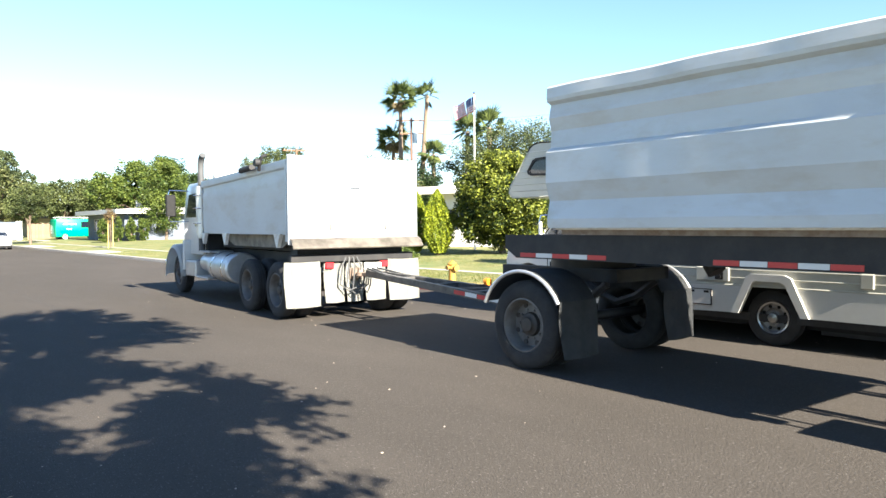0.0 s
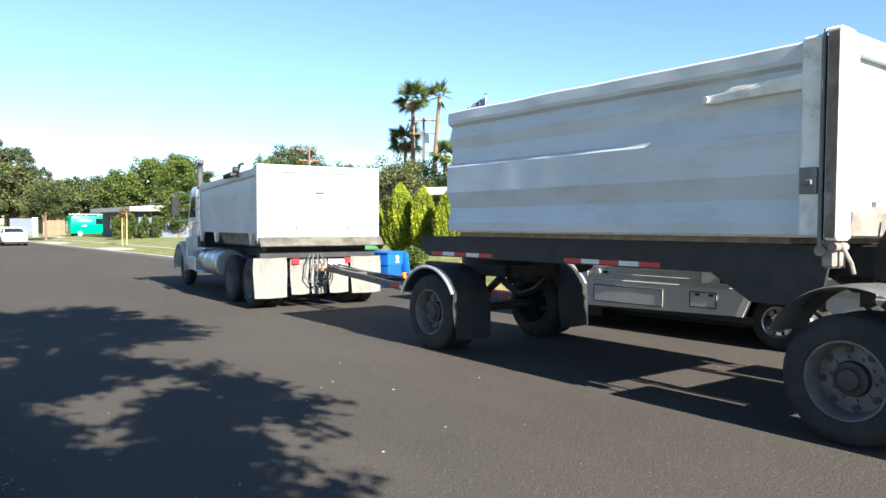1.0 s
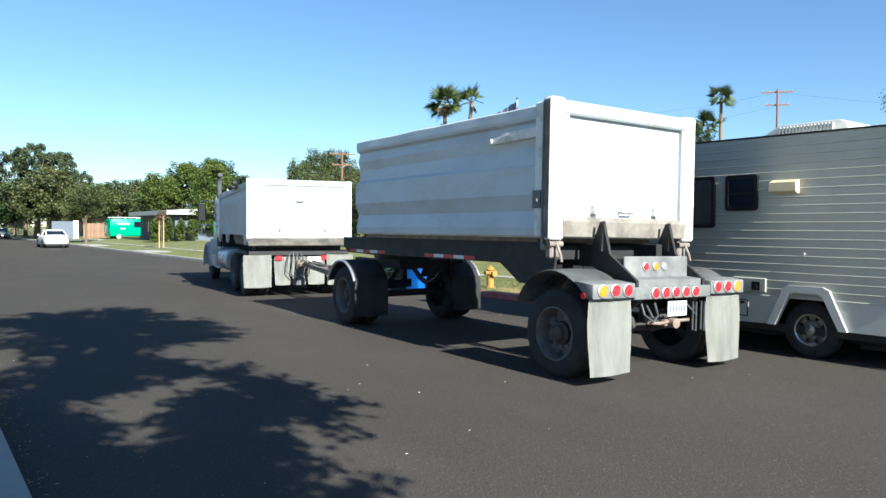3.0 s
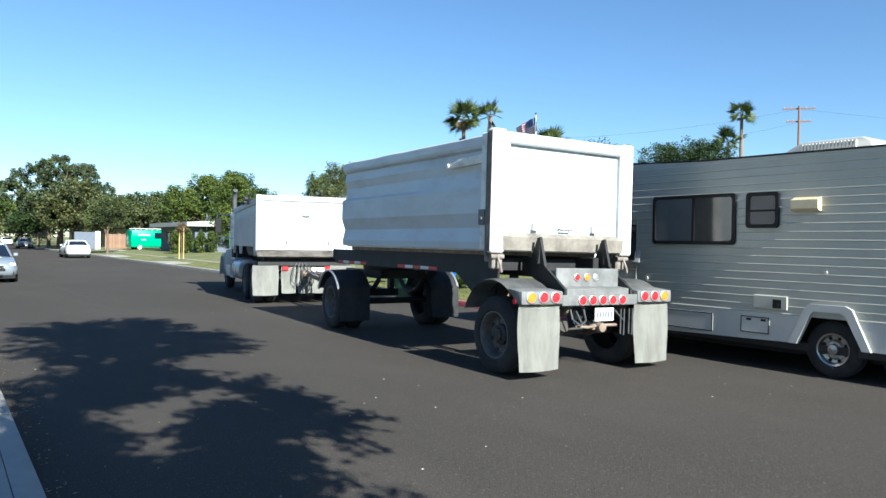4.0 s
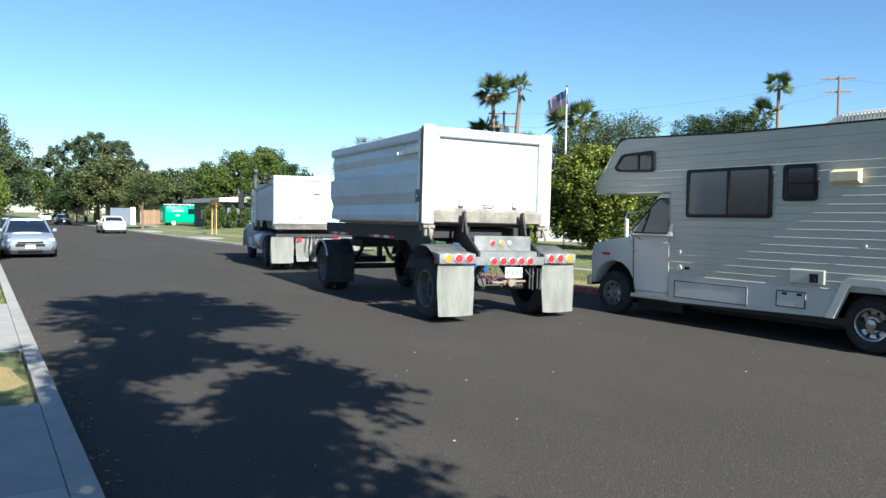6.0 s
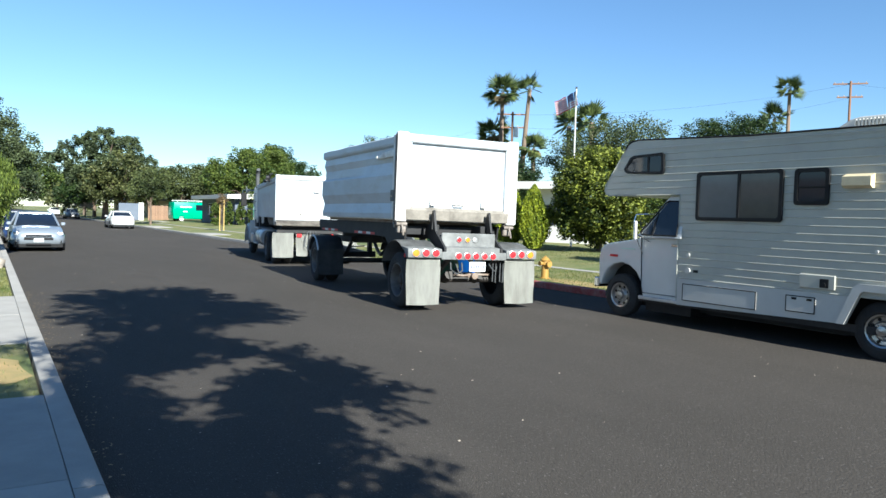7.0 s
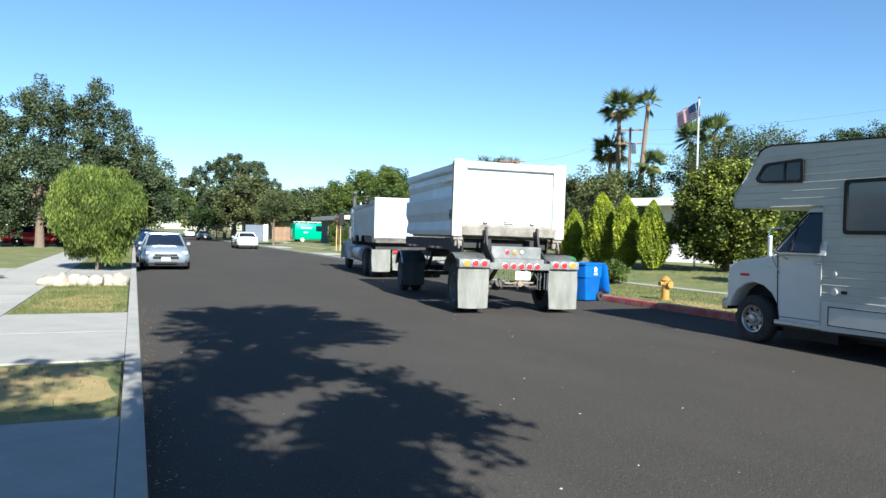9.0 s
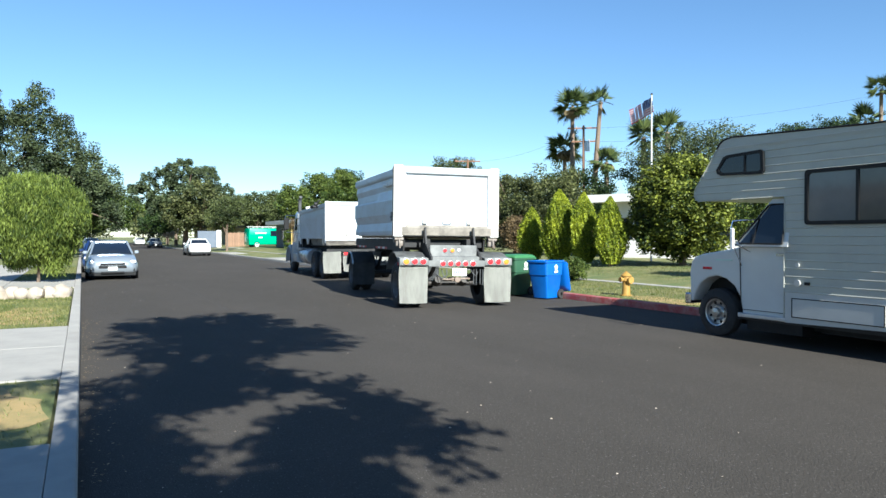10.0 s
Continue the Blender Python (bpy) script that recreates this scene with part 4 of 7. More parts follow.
        box(bm, min(s * 0.62, s * 1.12), max(s * 0.62, s * 1.12), 3.9, 4.6, 1.08, 1.12, 0.01)
        part("step_box", bm, M_ALU, t, "grey metal step box")
    # cab
    cab_poly = [(4.72, 1.0), (4.72, 2.66), (4.85, 2.74), (5.75, 2.72), (5.95, 2.60), (6.22, 1.92), (6.22, 1.0)]
    bm = bm0()
    prism(bm, cab_poly, -1.02, 1.02, "x", 0.05)
    part("cab", bm, M_VANWHITE, t, "white painted cab")
    for s in (-1, 1):
        bm = bm0()
        prism(bm, [(5.0, 1.90), (5.0, 2.48), (5.72, 2.46), (5.98, 1.90)], min(s * 1.018, s * 1.026), max(s * 1.018, s * 1.026), "x")
        part("side_window", bm, M_DARKGLASS, t)
        bm = bm0()
        cyl(bm, (s * 1.03, 5.1, 1.72), (s * 1.05, 5.1, 1.72), 0.05)
        part("door_handle", bm, M_CHROME, t)
    bm = bm0()
    sheet(bm, [[(-0.88, 6.235, 1.95), (0.88, 6.235, 1.95)], [(-0.84, 5.985, 2.58), (0.84, 5.985, 2.58)]], 0.01)
    part("windscreen", bm, M_DARKGLASS, t)
    bm = bm0()
    box(bm, -0.55, 0.55, 4.705, 4.718, 2.0, 2.5)
    part("rear_window", bm, M_DARKGLASS, t)
    bm = bm0()
    secs = []
    for y, w, zt in ((6.15, 0.98, 1.86), (6.6, 0.86, 1.80), (7.1, 0.76, 1.72), (7.38, 0.70, 1.64)):
        secs.append([(-w, y, 0.95), (-w, y, zt - 0.16), (-w + 0.16, y, zt), (w - 0.16, y, zt), (w, y, zt - 0.16), (w, y, 0.95)])
    loft(bm, secs)
    part("bonnet", bm, M_VANWHITE, t, "white sloping bonnet")
    for s in (-1, 1):
        bm = bm0()
        pts = arc((6.50, 0.56), 0.68, -8, 188, 16)
        sheet(bm, [[(s * 0.62, y, z) for _, y, z in [p]] + [(s * 0.95, y, z + 0.01), (s * 1.16, y, z - 0.01), (s * 1.20, y, z - 0.09)] for p in pts for y, z in [(p[1], p[2])]], 0.02)
        box(bm, min(s * 0.66, s * 1.17), max(s * 0.66, s * 1.17), 5.66, 5.74, 0.62, 1.35, 0.02)
        part("front_fender", bm, M_VANWHITE, t, "white rounded front fender")
        bm = bm0()
        box(bm, min(s * 0.72, s * 0.98), max(s * 0.72, s * 0.98), 7.2, 7.34, 1.0, 1.2, 0.03)
        part("headlamp", bm, M_HEADLAMP, t)
        # mirror on a bracket
        bm = bm0()
        tube(bm, [(s * 1.02, 5.75, 2.55), (s * 1.40, 5.80, 2.56), (s * 1.42, 5.80, 2.50), (s * 1.42, 5.80, 1.85), (s * 1.40, 5.80, 1.80), (s * 1.03, 5.75, 1.80)], 0.014, 6)
        arm = part("mirror_arm", bm, M_CHROME, t)
        bm = bm0()
        box(bm, s * 1.38 - 0.10, s * 1.38 + 0.10, 5.78, 5.86, 1.92, 2.46, 0.02)
        part("mirror", bm, M_BLACKTRIM, arm, "tall black wing mirror")
    bm = bm0()
    box(bm, -1.15, 1.15, 7.36, 7.5, 0.5, 0.82, 0.03)
    part("bumper", bm, M_CHROME, t)
    bm = bm0()
    tube(bm, [(-1.05, 4.64, 1.1), (-1.05, 4.64, 3.00), (-1.05, 4.625, 3.15), (-1.05, 4.56, 3.27), (-1.05, 4.46, 3.33)], 0.065, 14)
    part("exhaust_stack", bm, M_FLAPB, t, "curved dark exhaust stack")
    bm = bm0()
    lathe(bm, [(1.4, 0.09), (1.42, 0.105), (2.6, 0.105), (2.62, 0.09)], (-1.05, 4.64, 0), 18, "z")
    part("heat_shield", bm, M_ALU, t)
    for z in (1.75, 2.1, 2.4):
        bm = bm0()
        tube(bm, [(-1.10, 4.50, z), (-1.2, 4.55, z), (-1.2, 4.68, z), (-1.05, 4.70, z)], 0.012, 6)
        part("grab_rail", bm, M_CHROME, t)
    bm = bm0()
    box(bm, -0.95, 0.95, 4.5, 4.72, 0.95, 1.5)
    part("cab_support", bm, M_CHASSIS, t)
    bm = bm0()
    for x in (-0.6, -0.2, 0.2, 0.6):
        lathe(bm, [(2.735, 0.035), (2.77, 0.03), (2.785, 0.0001)], (x, 5.6, 0), 10, "z")
    part("roof_markers", bm, M_AMBER, t)
    return t


TRUCK = build_truck()
widen(TRUCK, 1.155, 1.07)


# ---- the parked motorhome ----
def small_wheel(parent, loc, side, R=0.39, W=0.22, rim=M_CHROME, name="wheel", rr=0.22):
    bm = bm0()
    x = -W / 2
    lathe(bm, [(x + 0.02, rr), (x, rr + 0.03), (x + 0.005, R - 0.06), (x + 0.035, R - 0.01), (x + 0.06, R), (0, R + 0.003), (-x - 0.06, R), (-x - 0.035, R - 0.01), (-x - 0.005, R - 0.06), (-x, rr + 0.03), (-x - 0.02, rr)], seg=32)
    tyre = part(name, bm, M_RUBBER, parent)
    tyre.location = loc
    bm = bm0()
    lathe(bm, [(x + 0.022, rr + 0.004), (x + 0.004, rr), (x + 0.012, rr * 0.9), (x + 0.055, rr * 0.82), (x + 0.06, rr * 0.62), (x + 0.03, rr * 0.5), (x + 0.03, rr * 0.36), (x - 0.01, rr * 0.3), (x - 0.02, 0.0001)], seg=28)
    for k in range(8):
        a = 6.28319 * k / 8
        cyl(bm, (x + 0.05, rr * 0.46 * math.cos(a), rr * 0.46 * math.sin(a)), (x + 0.018, rr * 0.46 * math.cos(a), rr * 0.46 * math.sin(a)), 0.014, seg=6)
    n0 = len(bm.faces)
    for k in range(8):
        a = 6.28319 * (k + 0.5) / 8
        cyl(bm, (x + 0.05, rr * 0.72 * math.cos(a), rr * 0.72 * math.sin(a)), (x + 0.07, rr * 0.72 * math.cos(a), rr * 0.72 * math.sin(a)), rr * 0.11, seg=10)
    bm.faces.ensure_lookup_table()
    for f in bm.faces[n0:]:
        f.material_index = 1
    part("rim", bm, rim, tyre).data.materials.append(M_BLACKTRIM)
    if side > 0:
        tyre.scale = (-1, 1, 1)
    return tyre


def rounded(y0, y1, z0, z1, r, n=4):
    out = []
    for cy, cz, a0 in ((y1 - r, z1 - r, 0), (y0 + r, z1 - r, 90), (y0 + r, z0 + r, 180), (y1 - r, z0 + r, 270)):
        for i in range(n + 1):
            a = radians(a0 + 90 * i / n)
            out.append((cy + r * math.cos(a), cz + r * math.sin(a)))
    return out


def rv_window(parent, y0, y1, z0, z1, X, split=None, curtain=False, poly=None):
    """A framed window on the street side of the motorhome."""
    pts = poly or rounded(y0, y1, z0, z1, 0.05)
    cy, cz = sum(p[0] for p in pts) / len(pts), sum(p[1] for p in pts) / len(pts)
    inner = [(cy + (y - cy) * (1 - 0.05 / max(0.2, abs(y1 - y0) / 2)), cz + (z - cz) * (1 - 0.05 / max(0.2, abs(z1 - z0) / 2))) for y, z in pts]
    bm = bm0()
    a = [bm.verts.new((X - 0.034, y, z)) for y, z in pts]
    b = [bm.verts.new((X - 0.034, y, z)) for y, z in inner]
    c = [bm.verts.new((X + 0.004, y, z)) for y, z in pts]
    d = [bm.verts.new((X - 0.012, y, z)) for y, z in inner]
    n = len(pts)
    for i in range(n):
        j = (i + 1) % n
        bm.faces.new((a[i], a[j], b[j], b[i]))
        bm.faces.new((c[i], c[j], a[j], a[i]))
        bm.faces.new((b[i], b[j], d[j], d[i]))
    bmesh.ops.recalc_face_normals(bm, faces=bm.faces[:])
    if split:
        box(bm, X - 0.032, X, split - 0.02, split + 0.02, z0 + 0.03, z1 - 0.03)
    fr = part("window_frame", bm, M_BLACKTRIM, parent, "black window frame")
    panes = [(inner, M_DARKGLASS)]
    if split:
        # the pane ahead of the split has its pale reflection in the base colour
        panes = [([(min(y, split - 0.018), z) for y, z in inner], M_BLIND if curtain else M_DARKGLASS), ([(max(y, split + 0.018), z) for y, z in inner], M_PALEPANE if curtain else M_DARKGLASS)]
    for ps, mt in panes:
        bm = bm0()
        bm.faces.new([bm.verts.new((X - 0.018, y, z)) for y, z in ps])
        bmesh.ops.remove_doubles(bm, verts=bm.verts[:], dist=1e-4)
        part("pane", bm, mt, fr, smooth=0)


def build_rv():
    t = thing("motorhome", "pale ribbed motorhome parked at the kerb, its road side in shade", "motorhome", Matrix.Translation((-0.4, -0.15, 1.68)) @ Matrix.Scale(1.065, 4) @ Matrix.Translation((0.4, 0.15, -1.68)))
    X, XR, YB = 8.5, 10.55, 2.2
    # street side: ribbed sheet; ribs stand proud of the flat sheet

    def wall(x, s):
        bm = bm0()
        z, rows = 0.86, []
        pitch = 0.108
        while z < 2.86:
            for dz, dx in ((0, 0.0), (pitch * 0.80, 0.0), (pitch * 0.86, 0.008), (pitch * 0.93, 0.008), (pitch * 0.99, 0.0)):
                zz = min(z + dz, 2.89)
                if zz < 2.15:
                    y1 = 7.20
                elif zz < 2.3:
                    y1 = 8.79
                else:
                    y1 = 8.79 - (zz - 2.3) * 0.75
                rows.append([(x + s * dx, YB, zz), (x + s * dx, 4.0, zz), (x + s * dx, 5.9, zz), (x + s * dx, y1, zz)])
            z += pitch
        sheet(bm, rows, 0.0)
        bmesh.ops.remove_doubles(bm, verts=bm.verts[:], dist=1e-5)
        ob = part("side_wall", bm, M_RVWALL, t, "ribbed off-white metal siding", 20)
        return ob
    wall(X, -1)
    wall(XR, 1)
    # closed shell behind the sheets
    bm = bm0()
    prism(bm, [(YB, 0.86), (7.18, 0.86), (7.18, 2.14), (8.70, 2.14), (8.78, 2.22), (8.76, 2.32), (8.30, 2.90), (8.12, 2.90), (YB, 2.88)], X + 0.012, XR - 0.012, "x")
    part("body_shell", bm, M_RVWALL, t)
    bm = bm0()
    prism(bm, [(YB - 0.02, 2.85), (8.16, 2.87), (8.345, 2.89), (8.30, 2.97), (8.22, 3.02), (8.08, 3.045), (6.0, 2.955), (YB - 0.02, 2.92)], X - 0.010, XR + 0.012, "x")
    part("roof", bm, M_RVWALL, t, "off-white roof edge")
    bm = bm0()
    tube(bm, [(X - 0.012, YB - 0.02, 2.92), (X - 0.012, 6.0, 2.955), (X - 0.012, 8.08, 3.045), (X - 0.012, 8.22, 3.02), (X - 0.012, 8.30, 2.97), (X - 0.012, 8.35, 2.90)], 0.014, 6)
    part("roof_seam", bm, M_BLACKTRIM, t, "dark sealed roof seam")
    bm = bm0()
    tube(bm, [(X - 0.010, YB, 2.878), (X - 0.010, 8.33, 2.90)], 0.006, 6)
    part("roof_moulding", bm, M_RVWHITE, t)
    # trim along the edge of the overcab
    bm = bm0()
    tube(bm, [(X - 0.004, 8.33, 2.92), (X - 0.004, 8.79, 2.31), (X - 0.004, 8.80, 2.22), (X - 0.004, 8.72, 2.14), (X - 0.004, 7.19, 2.14), (X - 0.004, 7.19, 0.5)], 0.010, 6)
    tube(bm, [(X - 0.004, YB, 0.86), (X - 0.004, 7.19, 0.86)], 0.012, 6)
    part("edge_trim", bm, M_RVWALL, t, "thin edge moulding")
    # skirt with lockers and the flared arch
    bm = bm0()
    prism(bm, [(4.62, 0.50), (7.17, 0.44), (7.17, 0.85), (4.50, 0.85)], X - 0.010, X + 0.03, "x")
    prism(bm, [(YB, 0.50), (3.72, 0.50), (3.84, 0.85), (YB, 0.85)], X - 0.010, X + 0.03, "x")
    part("skirt", bm, M_RVWHITE, t, "white lower skirt")
    bm = bm0()
    outer = [(4.66, 0.50), (4.46, 0.98), (4.40, 1.02), (3.96, 1.02), (3.88, 0.98), (3.66, 0.50)]
    inner = [(4.56, 0.50), (4.38, 0.90), (4.34, 0.93), (4.02, 0.93), (3.96, 0.90), (3.76, 0.50)]
    prism(bm, outer + inner[::-1], X - 0.055, X + 0.02, "x")
    part("wheel_arch", bm, M_RVWHITE, t, "flared white wheel arch")
    bm = bm0()
    box(bm, X + 0.34, X + 0.40, 2.3, 7.1, 0.32, 0.86)
    part("wheel_well", bm, M_BLACKTRIM, t)
    for y0, y1, z0, z1, nm in ((5.80, 7.06, 0.52, 0.78, "long_locker"), (4.95, 5.36, 0.57, 0.79, "hatch")):
        bm = bm0()
        box(bm, X - 0.022, X - 0.008, y0, y1, z0, z1, 0.01)
        lk = part(nm, bm, M_RVWHITE, t)
        bm = bm0()
        for a, b, c, d in ((y0, y1, z1 - 0.012, z1), (y0, y1, z0, z0 + 0.012), (y0, y0 + 0.012, z0, z1), (y1 - 0.012, y1, z0, z1)):
            box(bm, X - 0.026, X - 0.02, a, b, c, d)
        part("locker_frame", bm, M_BLACKTRIM, lk)
    for y in (5.03, 5.24):
        bm = bm0()
        box(bm, X - 0.028, X - 0.02, y - 0.035, y + 0.035, 0.735, 0.765)
        part("latch", bm, M_BLACKTRIM, t)
    bm = bm0()
    box(bm, X - 0.03, X, 4.70, 5.18, 0.90, 1.09, 0.012)
    pn = part("furnace_panel", bm, M_RVWALL, t)
    bm = bm0()
    box(bm, X - 0.036, X - 0.028, 4.78, 4.90, 0.925, 1.04, 0.004)
    cyl(bm, (X - 0.05, 4.84, 0.96), (X - 0.03, 4.84, 0.96), 0.03, seg=12)
    part("vent", bm, M_BLACKTRIM, pn)
    bm = bm0()
    box(bm, X - 0.03, X, 2.95, 3.10, 0.90, 1.08, 0.012)
    part("furnace_panel", bm, M_RVWALL, t)
    rv_window(t, 5.47, 6.87, 1.75, 2.47, X, split=6.15, curtain=True)
    rv_window(t, 4.84, 5.31, 1.98, 2.46, X)
    bm = bm0()
    box(bm, X - 0.03, X - 0.01, 4.88, 5.27, 2.20, 2.225)
    part("window_bar", bm, M_BLACKTRIM, t)
    rv_window(t, 7.50, 8.36, 2.49, 2.81, X, poly=[(7.54, 2.47), (8.26, 2.50), (8.33, 2.53), (8.35, 2.58), (8.22, 2.76), (8.14, 2.79), (7.56, 2.81), (7.52, 2.78), (7.51, 2.51)])
    bm = bm0()
    box(bm, X - 0.03, X - 0.01, 7.82, 7.85, 2.50, 2.79)
    part("window_bar", bm, M_BLACKTRIM, t)
    bm = bm0()
    prism(bm, [(X, 2.19), (X - 0.06, 2.19), (X - 0.11, 2.22), (X - 0.11, 2.33), (X, 2.37)], 4.29, 4.64, "y")
    part("porch_lamp", bm, M_TAN, t, "tan porch lamp cover")
    for y, z, r in ((6.98, 1.22, 0.03), (6.98, 0.98, 0.045), (4.22, 1.42, 0.02)):
        bm = bm0()
        cyl(bm, (X - 0.025, y, z), (X, y, z), r, seg=16)
        part("inlet", bm, M_RVWHITE, t)
    bm = bm0()
    box(bm, X - 0.015, X, 6.80, 6.88, 0.96, 1.0)
    part("inlet_label", bm, M_BLACKTRIM, t)
    # roof unit
    bm = bm0()
    prism(bm, [(4.02, 2.90), (5.40, 2.92), (5.28, 3.01), (5.02, 3.15), (4.90, 3.175), (4.15, 3.175), (4.04, 3.12)], 9.2, 10.0, "x", 0.03)
    for k in range(16):
        box(bm, 9.17, 9.205, 4.22 + k * 0.047, 4.244 + k * 0.047, 2.99, 3.14)
    part("roof_air_conditioner", bm, M_RVWHITE, t, "white roof air conditioner")
    # cab
    XC = (X + XR) / 2
    bm = bm0()
    prism(bm, [(7.12, 0.44), (7.92, 0.44)] + [(8.41 + 0.47 * math.cos(radians(a)), 0.54 + 0.47 * math.sin(radians(a))) for a in (180, 157, 135, 112, 90, 68, 45, 23, 8)] + [(8.90, 0.60), (8.93, 0.60), (8.95, 1.05), (8.91, 1.22), (8.84, 1.29), (8.70, 1.33), (8.10, 1.42), (7.96, 1.46), (7.12, 1.46)], X + 0.06, XR - 0.06, "x", 0.022)
    part("cab_body", bm, M_VANWHITE, t, "white van cab", 12)
    # black box and plate added as the shade below the cab and inside the arch
    bm = bm0()
    box(bm, X + 0.12, XR - 0.3, 7.0, 7.9, 0.26, 0.46)
    box(bm, X + 0.33, X + 0.36, 7.9, 8.9, 0.3, 1.0)
    part("cab_underbody", bm, M_BLACKTRIM, t)
    bm = bm0()
    loft(bm, [[(XC - 1.06, 7.12, 1.46), (XC - 1.06, 8.02, 1.46), (XC + 1.06, 8.02, 1.46), (XC + 1.06, 7.12, 1.46)], [(XC - 0.94, 7.12, 2.12), (XC - 0.94, 7.45, 2.12), (XC + 0.94, 7.45, 2.12), (XC + 0.94, 7.12, 2.12)]])
    part("cab_top", bm, M_VANWHITE, t)
    bm = bm0()
    bm.faces.new([bm.verts.new(p) for p in ((XC - 1.063, 7.20, 1.50), (XC - 1.063, 7.90, 1.50), (XC - 0.955, 7.46, 2.04), (XC - 0.955, 7.20, 2.04))])
    cw = part("cab_window", bm, M_DARKGLASS, t, smooth=0)
    bm = bm0()
    tube(bm, [(XC - 1.068, 7.20, 1.50), (XC - 1.068, 7.90, 1.50), (XC - 1.062, 7.93, 1.53), (XC - 0.968, 7.50, 2.02), (XC - 0.960, 7.46, 2.045), (XC - 0.960, 7.20, 2.045), (XC - 1.068, 7.20, 1.50)], 0.013, 6)
    tube(bm, [(XC - 1.066, 7.68, 1.50), (XC - 0.995, 7.62, 1.88)], 0.009, 6)
    part("window_seal", bm, M_BLACKTRIM, cw)
    bm = bm0()
    bm.faces.new([bm.verts.new(p) for p in ((XC - 0.98, 8.025, 1.49), (XC + 0.98, 8.025, 1.49), (XC + 0.86, 7.50, 2.09), (XC - 0.86, 7.50, 2.09))])
    part("windscreen", bm, M_DARKGLASS, t, smooth=0)
    bm = bm0()
    tube(bm, [(X + 0.075, 7.16, 2.05), (X + 0.055, 7.16, 1.46), (X + 0.052, 7.16, 0.55), (X + 0.052, 7.95, 0.55), (X + 0.052, 7.98, 1.44)], 0.007, 5)
    part("door_seam", bm, M_BLACKTRIM, t)
    bm = bm0()
    box(bm, X + 0.01, X + 0.06, 7.12, 7.98, 0.44, 0.50, 0.01)
    part("side_step", bm, M_ALU, t)
    bm = bm0()
    box(bm, X + 0.04, X + 0.06, 7.24, 7.36, 1.33, 1.37, 0.006)
    part("door_handle", bm, M_CHROME, t)
    bm = bm0()
    box(bm, X + 0.05, X + 0.062, 8.50, 8.68, 1.10, 1.14, 0.004)
    part("side_marker", bm, M_RED, t, "orange-red side marker")
    bm = bm0()
    box(bm, X + 0.05, X + 0.062, 8.12, 8.42, 1.24, 1.262)
    part("badge_bar", bm, M_GREYINK, t)
    # mirror on its arms
    bm = bm0()
    tube(bm, [(X + 0.06, 7.80, 1.38), (X - 0.20, 7.86, 1.50), (X - 0.24, 7.88, 1.72), (X - 0.20, 7.88, 1.82), (X + 0.10, 7.75, 1.84)], 0.011, 6)
    tube(bm, [(X + 0.06, 7.95, 1.18), (X - 0.20, 7.86, 1.45)], 0.009, 6)
    arm = part("mirror_arm", bm, M_CHROME, t)
    bm = bm0()
    box(bm, X - 0.245, X - 0.205, 7.84, 7.90, 1.42, 1.72, 0.012)
    part("mirror", bm, M_CARWHITE, arm, "white wing mirror")
    bm = bm0()
    box(bm, X + 0.03, XR - 0.03, 8.92, 9.03, 0.55, 0.72, 0.02)
    part("bumper", bm, M_CHROME, t, "chrome front bumper")
    bm = bm0()
    box(bm, X + 0.35, XR - 0.35, 8.93, 8.96, 0.82, 1.2, 0.01)
    part("grille", bm, M_BLACKTRIM, t)
    bm = bm0()
    box(bm, X + 0.1, XR - 0.1, 2.5, 8.8, 0.40, 0.50)
    # two lower boxes added to deepen the dark under the body
    box(bm, X + 0.5, XR - 0.2, 4.8, 7.0, 0.28, 0.42)
    box(bm, X + 0.4, XR - 0.2, 2.3, 3.7, 0.26, 0.42)
    part("underframe", bm, M_CHASSIS, t)
    # unseen low panels, added to block light and the lit kerb beyond
    bm = bm0()
    box(bm, XR - 0.03, XR + 0.01, 4.6, 7.9, 0.27, 0.86)
    box(bm, XR - 0.03, XR + 0.01, YB, 3.8, 0.27, 0.86)
    box(bm, X + 0.05, XR - 0.05, YB - 0.02, YB + 0.03, 0.26, 0.90)
    part("far_skirt", bm, M_RVWHITE, t)
    for x, s in ((X + 0.15, -1), (XR - 0.15, 1)):
        small_wheel(t, (x, 8.41, 0.46), s, 0.3575, rim=M_RVRIM, rr=0.205)
        small_wheel(t, (x - s * 0.05, 4.17, 0.46), s, 0.3575, rim=M_RVRIM, rr=0.205)
    return t


build_rv()


